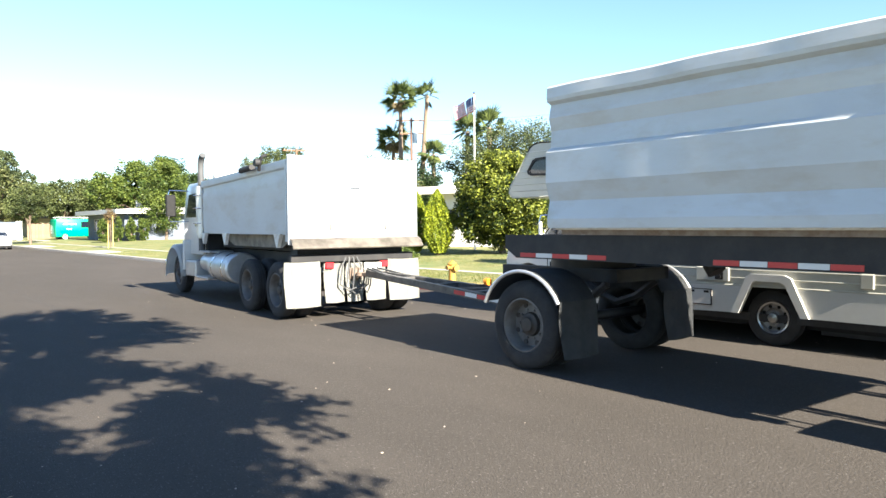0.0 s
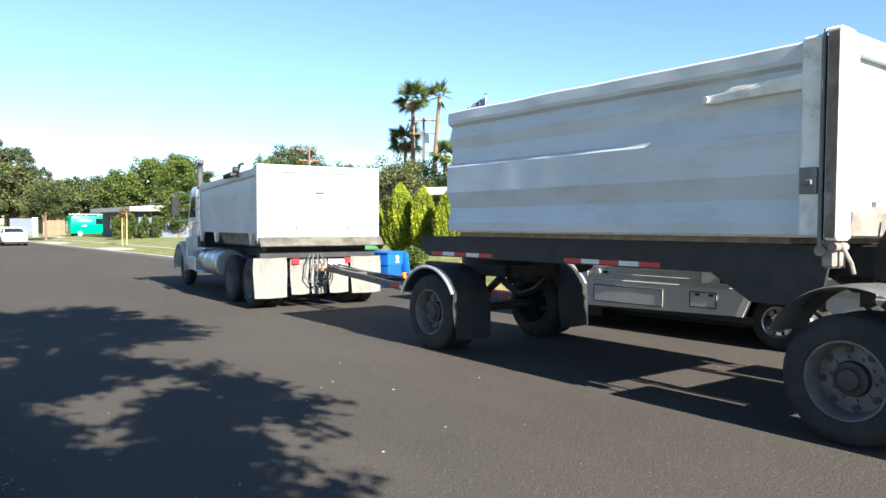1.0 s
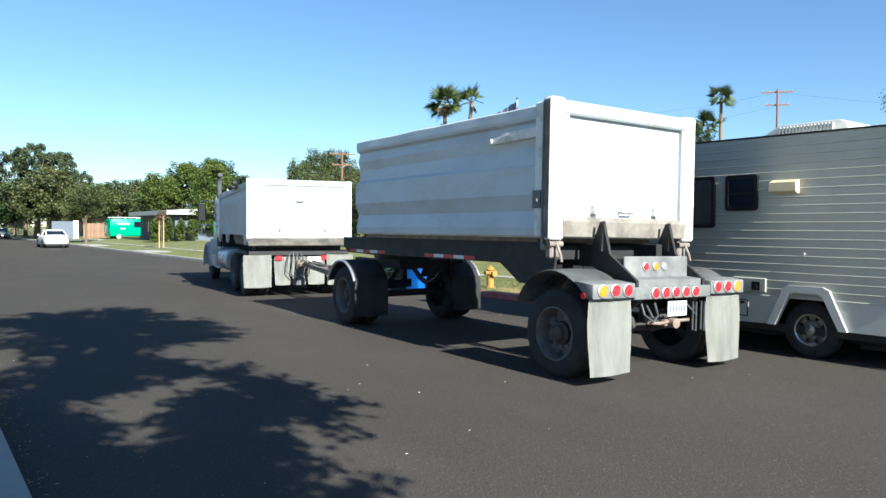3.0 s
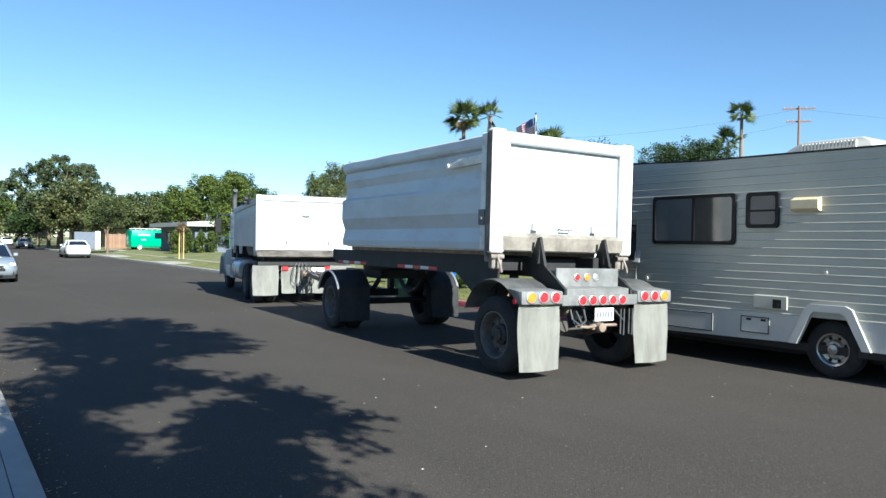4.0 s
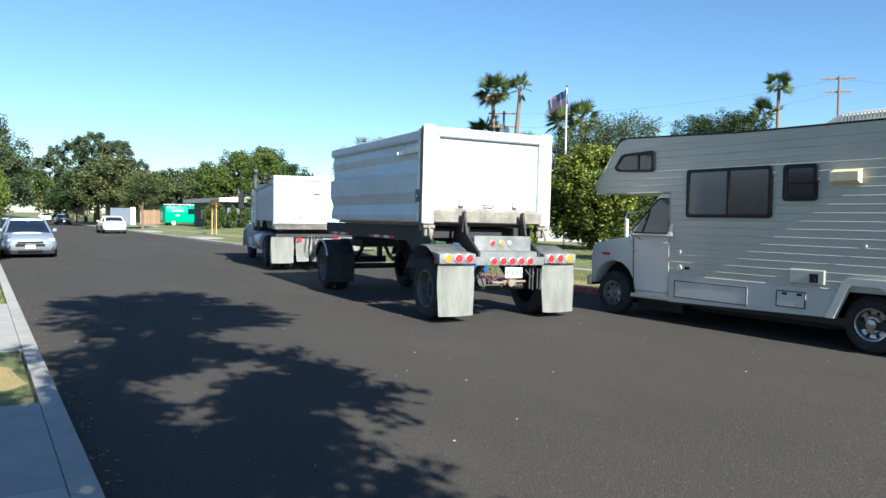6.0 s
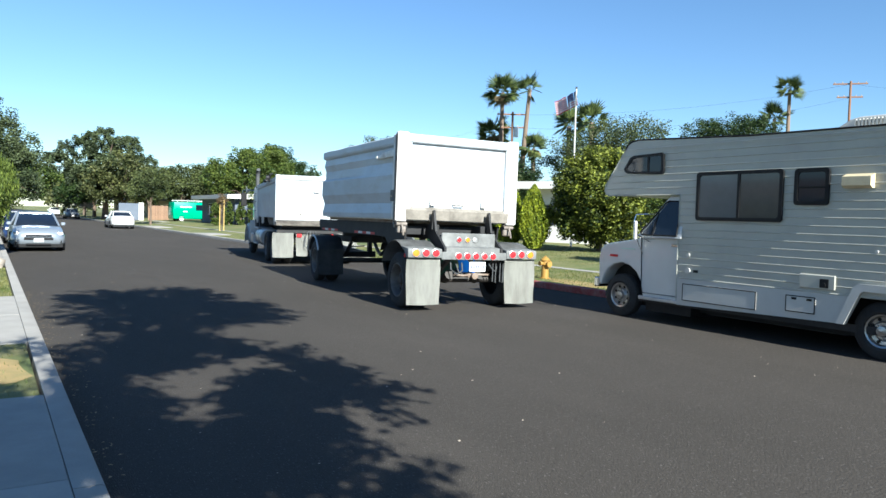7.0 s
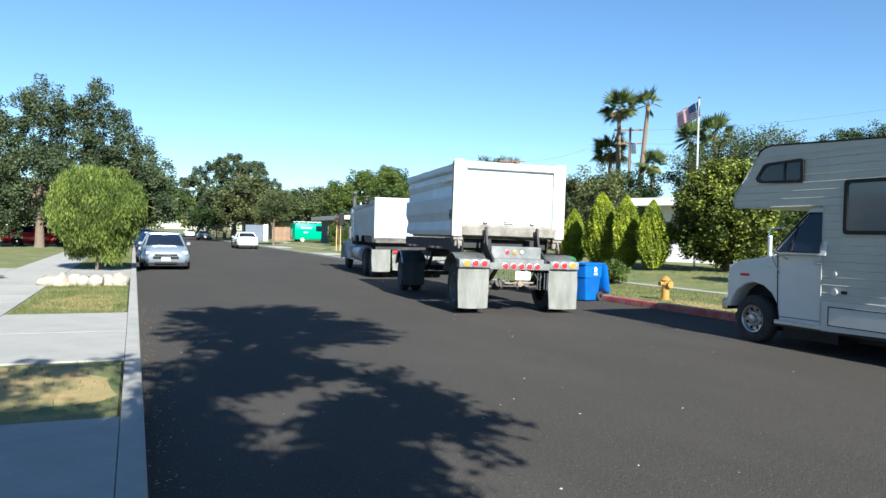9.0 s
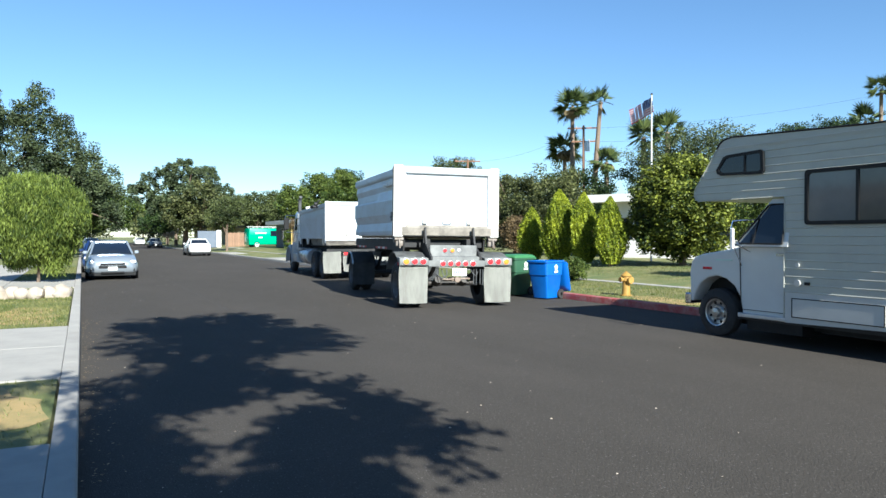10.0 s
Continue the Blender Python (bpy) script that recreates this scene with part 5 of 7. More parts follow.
# ---- cars ----
def build_car(label, paint, m, kind="sedan", group="parked cars"):
    """A car with its nose towards +y, origin on the ground under its middle."""
    t = thing("car", label, "car", m, group)
    L, W = 4.8, 1.84
    h = L / 2
    # lower body: rings along the length: y, half width, sill, belt height, belt half width
    rows = [(-h, 0.70, 0.42, 0.78, 0.66), (-h + 0.10, 0.82, 0.30, 0.98, 0.76), (-h + 0.5, 0.90, 0.24, 1.03, 0.80), (-0.9, 0.92, 0.20, 0.98, 0.83), (0.6, 0.92, 0.20, 0.94, 0.83), (1.1, 0.92, 0.20, 0.93, 0.80),
            (h - 0.55, 0.90, 0.22, 0.86, 0.76), (h - 0.15, 0.82, 0.24, 0.74, 0.68), (h, 0.64, 0.32, 0.62, 0.54)]
    bm = bm0()
    secs = []
    for y, w, z0, z1, wb in rows:
        zm = z0 + (z1 - z0) * 0.55
        half = [(w * 0.9, z0), (w, z0 + 0.10), (w * 1.005, zm), (wb * 1.04, z1 - 0.05), (wb * 0.96, z1), (0.3, z1 + 0.035)]
        secs.append([(x, y, z) for x, z in half] + [(-x, y, z) for x, z in half[::-1]])
    loft(bm, secs)
    part("body", bm, paint, t, smooth=50)
    # glasshouse and roof
    bm = bm0()
    g = [(-1.85, 0.74, 1.0, 0.74, 1.01), (-1.15, 0.80, 0.98, 0.58, 1.40), (-0.3, 0.82, 0.96, 0.60, 1.45), (0.35, 0.82, 0.95, 0.58, 1.41), (1.25, 0.76, 0.93, 0.74, 0.94)]
    secs = [[(w, y, z0), (wt, y, z1), (wt * 0.5, y, z1 + 0.015), (-wt * 0.5, y, z1 + 0.015), (-wt, y, z1), (-w, y, z0)] for y, w, z0, wt, z1 in g]
    loft(bm, secs)
    part("glasshouse", bm, M_DARKGLASS, t, "dark glasshouse", 40)
    bm = bm0()
    secs = [[(wt + 0.012, y, z1 - 0.015), (wt * 0.9, y, z1 + 0.02), (0, y, z1 + 0.035), (-wt * 0.9, y, z1 + 0.02), (-wt - 0.012, y, z1 - 0.015)] for y, w, z0, wt, z1 in g[1:4]]
    secs[0] = [(x, -1.18, z) for x, y, z in secs[0]]
    loft(bm, secs)
    for s in (-1, 1):
        tube(bm, [(s * 0.60, -1.15, 1.40), (s * 0.735, -1.85, 1.02)], 0.04, 6)
        tube(bm, [(s * 0.59, 0.35, 1.41), (s * 0.745, 1.25, 0.95)], 0.035, 6)
        tube(bm, [(s * 0.61, -0.35, 1.44), (s * 0.83, -0.38, 0.96)], 0.03, 6)
    part("roof", bm, paint, t, smooth=50)
    for s in (-1, 1):
        bm = bm0()
        box(bm, min(s * 0.84, s * 1.0), max(s * 0.84, s * 1.0), 0.72, 0.84, 0.94, 1.07, 0.03)
        part("mirror", bm, paint, t)
        bm = bm0()
        prism(bm, [(s * 0.50, 0.68), (s * 0.80, 0.74), (s * 0.82, 0.62), (s * 0.52, 0.57)], h - 0.32, h - 0.09, "y", 0.02)
        part("headlamp", bm, M_HEADLAMP, t)
        bm = bm0()
        box(bm, min(s * 0.50, s * 0.80), max(s * 0.50, s * 0.80), -h - 0.005 + 0.06, -h + 0.3, 0.72, 0.90, 0.03)
        part("tail_lamp", bm, M_RED, t)
        bm = bm0()
        box(bm, min(s * 0.52, s * 0.76), max(s * 0.52, s * 0.76), h - 0.16, h - 0.075, 0.33, 0.42, 0.01)
        part("fog_lamp_recess", bm, M_BLACKTRIM, t)
        for y in (-1.38, 1.38):
            small_wheel(t, (s * 0.82, y, 0.325), s, 0.325, 0.2, M_ALU, rr=0.215)
            bm = bm0()
            cyl(bm, (s * 0.70, y, 0.335), (s * 0.925, y, 0.335), 0.37, seg=24)
            part("wheel_well", bm, M_BLACKTRIM, t)
    bm = bm0()
    box(bm, -0.42, 0.42, h - 0.12, h + 0.012, 0.56, 0.63, 0.012)
    box(bm, -0.48, 0.48, h - 0.12, h + 0.008, 0.42, 0.53, 0.012)
    box(bm, -0.40, 0.40, h - 0.12, h - 0.01, 0.24, 0.31, 0.01)
    part("grille", bm, M_BLACKTRIM, t)
    bm = bm0()
    box(bm, -0.44, 0.44, h + 0.0, h + 0.018, 0.535, 0.56, 0.006)
    part("grille_bar", bm, M_CHROME, t)
    for y, z in ((h + 0.016, 0.36), (-h - 0.012, 0.62)):
        bm = bm0()
        box(bm, -0.16, 0.16, y - 0.008, y + 0.008, z, z + 0.13)
        part("number_plate", bm, M_PLATE, t, "blank white plate")
    bm = bm0()
    box(bm, -0.80, 0.80, -h + 0.02, h - 0.1, 0.16, 0.3)
    part("underbody", bm, M_BLACKTRIM, t)
    return t


build_car("silver sedan parked at the kerb, facing the camera", M_SILVER, pose(1.06, 32.6, 0, 0, 0, 180))
build_car("dark blue car parked behind the silver sedan", M_CARBLUE, pose(0.92, 38.6, 0, 0, 0, 180))
build_car("white sedan parked at the far kerb, its tail to the camera", M_CARWHITE, pose(8.95, 66.4, 0, 0, 0, 0))
build_car("red car parked across a driveway under trees", M_CARRED, pose(-6.4, 60.5, 0.14, 0, 0, -90))
build_car("grey car parked far down the street", M_CARGREY, pose(9.7, 116.0, 0, 0, 0, 180))
build_car("pale car parked far down the street", M_CARWHITE, pose(1.1, 96.0, 0, 0, 0, 180))
build_car("silver car parked far down the street", M_SILVER, pose(1.1, 128.0, 0, 0, 0, 180))
build_car("white car parked far down the street", M_CARWHITE, pose(9.8, 150.0, 0, 0, 0, 0))
build_car("silver car parked in the shade of far trees", M_SILVER, pose(1.1, 150.0, 0, 0, 0, 180))


def build_green_van():
    t = thing("delivery_van", "green delivery van with pale lettering parked on a driveway", "van", pose(19.6, 86.0, 0.33, 0, 0, -84) @ Matrix.Scale(1.12, 4))
    prof = [(-2.25, 0.30), (-2.30, 1.0), (-2.22, 1.90), (-2.1, 2.0), (0.55, 2.0), (0.85, 1.93), (1.45, 1.22), (2.1, 1.05), (2.25, 0.90), (2.28, 0.35)]
    bm = bm0()
    prism(bm, prof, -0.88, 0.88, "x", 0.05)
    part("body", bm, M_VANGREEN, t, "bright green van body")
    for s in (-1, 1):
        bm = bm0()
        prism(bm, [(0.0, 1.18), (0.0, 1.75), (0.75, 1.75), (1.25, 1.18)], min(s * 0.875, s * 0.886), max(s * 0.875, s * 0.886), "x")
        part("side_window", bm, M_DARKGLASS, t)
        bm = bm0()
        box(bm, min(s * 0.88, s * 0.888), max(s * 0.88, s * 0.888), -1.6, -0.45, 1.46, 1.58)
        part("lettering_bar", bm, M_PLATE, t, "pale lettering as a plain bar")
        bm = bm0()
        box(bm, min(s * 0.88, s * 0.888), max(s * 0.88, s * 0.888), -1.3, -0.85, 1.0, 1.1)
        part("lettering_bar", bm, M_PLATE, t, "pale lettering as a plain bar")
        for y in (-1.45, 1.45):
            small_wheel(t, (s * 0.80, y, 0.32), s, 0.32, 0.2, M_PLATE, rr=0.22)
    bm = bm0()
    sheet(bm, [[(-0.75, 1.47, 1.24), (0.75, 1.47, 1.24)], [(-0.70, 0.90, 1.92), (0.70, 0.90, 1.92)]], 0.01)
    part("windscreen", bm, M_DARKGLASS, t)
    bm = bm0()
    for x in (-0.6, 0.6):
        tube(bm, [(x, -2.0, 2.15), (x, 1.2, 2.15)], 0.03, 6)
    for y in (-1.8, -0.8, 0.3):
        tube(bm, [(-0.7, y, 2.0), (-0.7, y, 2.13), (0.7, y, 2.13), (0.7, y, 2.0)], 0.025, 6)
    part("roof_rack", bm, M_PLATE, t)
    return t


build_green_van()


# ---- kerbside things ----
def build_hydrant():
    t = thing("fire_hydrant", "yellow fire hydrant in the parkway grass", "hydrant", pose(12.0, 14.45, 0.135) @ Matrix.Scale(0.88, 4))
    bm = bm0()
    lathe(bm, [(0, 0.0001), (0, 0.16), (0.03, 0.16), (0.035, 0.115), (0.40, 0.105), (0.42, 0.14), (0.45, 0.14), (0.46, 0.12), (0.53, 0.115), (0.55, 0.15), (0.575, 0.15), (0.59, 0.12), (0.63, 0.09), (0.655, 0.05), (0.66, 0.0001)], seg=24, axis="z")
    part("barrel", bm, M_HYDRANT, t)
    for x, r in ((-1, 0.055), (1, 0.055)):
        bm = bm0()
        cyl(bm, (x * 0.09, 0, 0.46), (x * 0.20, 0, 0.46), r, seg=14)
        cyl(bm, (x * 0.17, 0, 0.46), (x * 0.215, 0, 0.46), r * 1.3, seg=8)
        part("side_outlet", bm, M_HYDRANT, t)
    bm = bm0()
    cyl(bm, (0, -0.09, 0.44), (0, -0.20, 0.44), 0.075, seg=14)
    cyl(bm, (0, -0.17, 0.44), (0, -0.215, 0.44), 0.095, seg=8)
    part("front_outlet", bm, M_HYDRANT, t)
    bm = bm0()
    cyl(bm, (0, 0, 0.65), (0, 0, 0.69), 0.03, seg=5)
    part("top_nut", bm, M_HYDRANT, t)


build_hydrant()


def build_bin(label, body, lid, m, agape=False):
    t = thing("wheeled_bin", label, "bin", m, "kerbside bins")
    bm = bm0()
    def ring(z, w, d, yo=0.0):
        r = 0.06
        pts = []
        for cx, cy, a0 in ((w - r, d - r, 0), (-w + r, d - r, 90), (-w + r, -d + r, 180), (w - r, -d + r, 270)):
            for i in range(4):
                a = radians(a0 + 30 * i)
                pts.append((cx + r * math.cos(a), cy + r * math.sin(a) + yo, z))
        return pts
    loft(bm, [ring(0.03, 0.24, 0.25), ring(0.10, 0.25, 0.26), ring(0.62, 0.295, 0.33, -0.02), ring(0.64, 0.31, 0.35, -0.02), ring(0.97, 0.32, 0.37, -0.03), ring(0.975, 0.345, 0.395, -0.03), ring(1.02, 0.345, 0.395, -0.03)] + ([ring(1.02, 0.31, 0.36, -0.03), ring(0.55, 0.27, 0.31, -0.02)] if agape else []))
    part("tub", bm, body, t)
    bm = bm0()
    loft(bm, [ring(1.02, 0.355, 0.41, -0.03), ring(1.05, 0.355, 0.41, -0.03), ring(1.10, 0.30, 0.34, -0.03), ring(1.115, 0.2, 0.22, -0.03)])
    if agape:
        # thrown back on its hinge, hanging down behind the tub
        bmesh.ops.transform(bm, matrix=Matrix.Translation((0, 0.47, 1.0)) @ Matrix.Rotation(radians(-258), 4, "X") @ Matrix.Translation((0, -0.40, -1.02)), verts=bm.verts[:])
    part("lid", bm, lid, t)
    bm = bm0()
    tube(bm, [(-0.25, 0.40, 0.98), (-0.25, 0.46, 1.0), (0.25, 0.46, 1.0), (0.25, 0.40, 0.98)], 0.02)
    part("bar_handle", bm, lid, t)
    for x in (-0.28, 0.28):
        bm = bm0()
        lathe(bm, [(-0.03, 0.04), (-0.03, 0.125), (0.03, 0.125), (0.03, 0.04)], (0, 0, 0), 20)
        w = part("wheel", bm, M_RUBBER, t)
        w.location = (x, 0.27, 0.125)
    bm = bm0()
    turn = pose(0, 0, 0, 0, 0, 90)
    y = -0.334
    prism(bm, [(-0.05, 0.78), (0.05, 0.78), (0.05, 0.83), (0.07, 0.86), (0.03, 0.9), (0, 0.92), (-0.03, 0.9), (-0.07, 0.86), (-0.05, 0.83)], y - 0.004, y + 0.006, "y")
    for z in (0.735, 0.70):
        box(bm, -0.075, 0.075, y - 0.004, y + 0.006, z, z + 0.02)
    bmesh.ops.transform(bm, matrix=turn, verts=bm.verts[:])
    part("emblem", bm, M_PLATE, t, "small white emblem as plain shapes")
    return t


build_bin("blue plastic wheeled bin in the gutter, lid thrown back", M_BLUEBIN, M_BLUEBIN, pose(10.70, 16.0, 0.004, 0, 0, -72) @ Matrix.Scale(0.96, 4), True)
build_bin("dark green wheeled bin with a lighter lid", M_GREENBIN, M_GREENLID, pose(10.62, 17.25, 0.004, 0, 0, -78))


def build_stones():
    rng = random.Random(2)
    for k in range(7):
        bm = bm0()
        bmesh.ops.create_icosphere(bm, subdivisions=2, radius=0.5)
        sx, sy, sz = rng.uniform(0.22, 0.30), rng.uniform(0.25, 0.4), rng.uniform(0.32, 0.44)
        for v in bm.verts:
            n = 1 + 0.35 * noise.noise(v.co * 3 + Vector((k * 7, 0, 0)))
            v.co = Vector((v.co.x * sx * n * 1.5, v.co.y * sy * n * 1.4, v.co.z * sz * n * 1.1))
            v.co.z = max(v.co.z, -0.10)
        ob = put(bm, "stone", M_STONE, smooth=50)
        ob.location = (-2.0 + k * 0.26 + rng.uniform(-0.03, 0.03), 20.4 + rng.uniform(-0.12, 0.12), 0.225)
        ob.rotation_euler = (0, 0, rng.uniform(0, 3))
        tagged(ob, "pale rough stone in a row edging the grass", "stone", "edging stones")


build_stones()


def build_stakes():
    t = thing("tree_stakes", "two yellow wooden stakes holding a sapling", "stakes", pose(14.0, 53.2, 0.2))
    for x in (-0.15, 0.15):
        bm = bm0()
        cyl(bm, (x, 0, -0.2), (x, 0, 2.3), 0.04, 0.035, 8)
        part("stake", bm, M_LUMBER, t)
    bm = bm0()
    box(bm, -0.18, 0.18, -0.03, 0.03, 2.0, 2.06)
    part("tie", bm, M_BLACKTRIM, t)


build_stakes()


# ---- houses ----
def build_house(name, label, m, w, d, h, wall, roof, over=0.6, pitch=0.5, windows=(), door=None, flat_fascia=0.35):
    """A low house: origin at the middle of its front wall's foot, front towards -y; windows as (x, z, width, height)."""
    t = thing(name, label, "house", m)
    bm = bm0()
    xs = sorted([-w / 2, w / 2] + [x - ww / 2 for x, z, ww, hh in windows] + [x + ww / 2 for x, z, ww, hh in windows])
    # front wall in strips that leave the openings free
    prev = -w / 2
    for x, z, ww, hh in sorted(windows):
        box(bm, prev, x - ww / 2, 0, 0.2, 0, h)
        if z > 0.05:
            box(bm, x - ww / 2, x + ww / 2, 0, 0.2, 0, z)
        box(bm, x - ww / 2, x + ww / 2, 0, 0.2, z + hh, h)
        prev = x + ww / 2
    box(bm, prev, w / 2, 0, 0.2, 0, h)
    box(bm, -w / 2, -w / 2 + 0.2, 0.2, d, 0, h)
    box(bm, w / 2 - 0.2, w / 2, 0.2, d, 0, h)
    box(bm, -w / 2 + 0.2, w / 2 - 0.2, d - 0.2, d, 0, h)
    part("wall", bm, wall, t, smooth=0)
    bm = bm0()
    prism(bm, [(-over, h), (-over, h + flat_fascia), (d / 2, h + flat_fascia + pitch), (d + over, h + flat_fascia), (d + over, h)], -w / 2 - over, w / 2 + over, "x")
    part("roof", bm, roof, t, smooth=0)
    bm = bm0()
    box(bm, -w / 2 - over - 0.02, w / 2 + over + 0.02, -over - 0.05, -over - 0.003, h - 0.02, h + flat_fascia + 0.02)
    part("fascia", bm, M_STUCCO, t, "white painted fascia", 0)
    for x, z, ww, hh in windows:
        bm = bm0()
        for a, b, c, e in ((x - ww / 2, x + ww / 2, z, z + 0.06), (x - ww / 2, x + ww / 2, z + hh - 0.06, z + hh), (x - ww / 2, x - ww / 2 + 0.06, z, z + hh), (x + ww / 2 - 0.06, x + ww / 2, z, z + hh), (x - 0.03, x + 0.03, z, z + hh)):
            box(bm, a, b, 0.05, 0.12, c, e)
        wn = part("window", bm, M_RVWHITE, t)
        bm = bm0()
        box(bm, x - ww / 2 + 0.05, x + ww / 2 - 0.05, 0.09, 0.10, z + 0.05, z + hh - 0.05)
        part("pane", bm, M_DARKGLASS, wn, smooth=0)
    return t


# beside the cypresses: a white ranch house facing the street (front towards -x)
build_house("house", "low white ranch house behind cypresses, flat pale roof", pose(26.1, 26.8, 0.45, 0, 0, -68), 8.0, 9.0, 2.9, M_STUCCO, M_ROOF, 0.9, 0.25, ((-2.6, 0.9, 1.8, 1.2), (-0.2, 0.0, 1.0, 2.1), (2.4, 0.9, 2.0, 1.2)))
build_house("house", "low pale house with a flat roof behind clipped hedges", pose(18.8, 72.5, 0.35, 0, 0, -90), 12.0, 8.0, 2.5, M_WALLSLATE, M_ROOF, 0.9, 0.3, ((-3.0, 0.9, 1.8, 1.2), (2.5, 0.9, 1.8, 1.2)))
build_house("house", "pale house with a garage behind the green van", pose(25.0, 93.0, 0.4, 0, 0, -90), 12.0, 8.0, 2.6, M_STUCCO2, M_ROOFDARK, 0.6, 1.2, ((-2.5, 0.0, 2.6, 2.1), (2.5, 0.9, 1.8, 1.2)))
build_house("house", "cream house far down the street", pose(16.5, 118.0, 0.3, 0, 0, -90), 14.0, 8.0, 2.6, M_YELLOWWALL, M_ROOFDARK, 0.6, 1.2, ((-3.5, 0.9, 1.8, 1.2), (2.0, 0.0, 2.6, 2.1)))
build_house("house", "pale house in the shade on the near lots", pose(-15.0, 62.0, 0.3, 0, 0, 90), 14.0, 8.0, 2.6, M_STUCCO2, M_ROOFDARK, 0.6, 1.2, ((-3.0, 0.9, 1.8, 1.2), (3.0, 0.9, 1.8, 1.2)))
build_house("house", "pale house set back behind a tall bush", pose(-15.0, 26.0, 0.2, 0, 0, 90), 14.0, 8.0, 2.6, M_STUCCO, M_ROOFDARK, 0.6, 1.2, ((-3.0, 0.9, 1.8, 1.2), (3.0, 0.9, 1.8, 1.2)))


def build_chimney():
    bm = bm0()
    t = thing("roof_vents", "white roof vents on the pale house", "vent", pose(21.5, 70.6, 3.3))
    cyl(bm, (0, 0, -0.2), (0, 0, 0.55), 0.16, seg=14)
    cyl(bm, (0, 0, 0.5), (0, 0, 0.68), 0.24, seg=14)
    part("vent_cap", bm, M_RVWHITE, t)
    bm = bm0()
    cyl(bm, (-0.6, -0.8, -0.3), (-0.6, -0.8, 0.85), 0.09, seg=10)
    part("vent_pipe", bm, M_RVWHITE, t)


build_chimney()


def build_fence():
    t = thing("wooden_fence", "tall brown board fence beside the van", "fence", pose(15.8, 92.0, 0.3))
    bm = bm0()
    box(bm, 0, 0.14, -0.02, 0.02, 0, 1.8, 0.004)
    first = part("board", bm, M_WOODFENCE, t)
    for k in range(1, 16):
        o = new("board", first.data)
        o.parent = t
        o.location = (k * 0.15, 0, 0.02 * math.sin(k * 2.1))
    bm = bm0()
    for z in (0.4, 1.4):
        box(bm, 0, 2.4, 0.022, 0.07, z, z + 0.09)
    part("rail", bm, M_WOODFENCE, t)
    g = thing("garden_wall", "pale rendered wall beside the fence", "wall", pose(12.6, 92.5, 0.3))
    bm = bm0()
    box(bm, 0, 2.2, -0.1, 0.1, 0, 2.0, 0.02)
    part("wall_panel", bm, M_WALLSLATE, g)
    bm = bm0()
    box(bm, 2.2, 2.75, -0.2, 0.2, 0, 2.1, 0.02)
    part("wall_pier", bm, M_STUCCO, g)


build_fence()


# ---- flag ----
FLAG_STRIPS = []


def build_flag():
    t = thing("flagpole", "white flagpole flying a striped flag above the trees", "flagpole", pose(22.2, 24.7, 0.64) @ Matrix.Scale(0.84, 4))
    bm = bm0()
    cyl(bm, (0, 0, -0.3), (0, 0, 8.4), 0.06, 0.04, 12)
    part("pole", bm, M_RVWHITE, t)
    bm = bm0()
    lathe(bm, [(8.4, 0.0001), (8.42, 0.05), (8.47, 0.07), (8.52, 0.05), (8.54, 0.0001)], seg=14, axis="z")
    part("finial", bm, M_CHROME, t)
    red = material("flag_red", (0.42, 0.03, 0.05), 0.7, second=(0.25, 0.03, 0.05), scale=3)
    white = material("flag_white", (0.74, 0.72, 0.74), 0.7, second=(0.64, 0.62, 0.66), scale=3)
    blue = material("flag_blue", (0.05, 0.06, 0.18), 0.7, second=(0.04, 0.05, 0.14), scale=3)
    # vertical strips of cloth, each hinged where the one before it ends
    n, wide, high = 6, 0.285, 0.80
    for i in range(n):
        strip = None
        for k in range(13):
            z1 = -high * k / 13
            z0 = -high * (k + 1) / 13
            mat_ = red if k % 2 == 0 else white
            if i < 3 and k < 7:
                mat_ = blue
            bm = bm0()
            box(bm, 0.0, wide + 0.01, -0.004, 0.004, z0, z1)
            if strip is None:
                strip = part("flag_strip", bm, mat_, t, "strip of flag cloth", 0)
            else:
                part("stripe", bm, mat_, strip, smooth=0)
        if i < 3:
            for a in range(2):
                for b in range(4):
                    x, z = 0.08 + a * 0.13, -0.07 - b * 0.10
                    bm = bm0()
                    box(bm, x - 0.018, x + 0.018, -0.006, 0.006, z - 0.018, z + 0.018)
                    part("star", bm, white, strip, smooth=0)
        # the cloth streams away from the street with a droop
        yaw = radians(88)
        px, py = math.cos(yaw) * wide * i, math.sin(yaw) * wide * i
        home = pose(px, py, 8.32 - 0.07 * i, 0, 13, 88 + (9 if i % 2 else -9)) @ pose(0, 0, 0)
        strip.matrix_basis = home
        FLAG_STRIPS.append((strip, home))


build_flag()


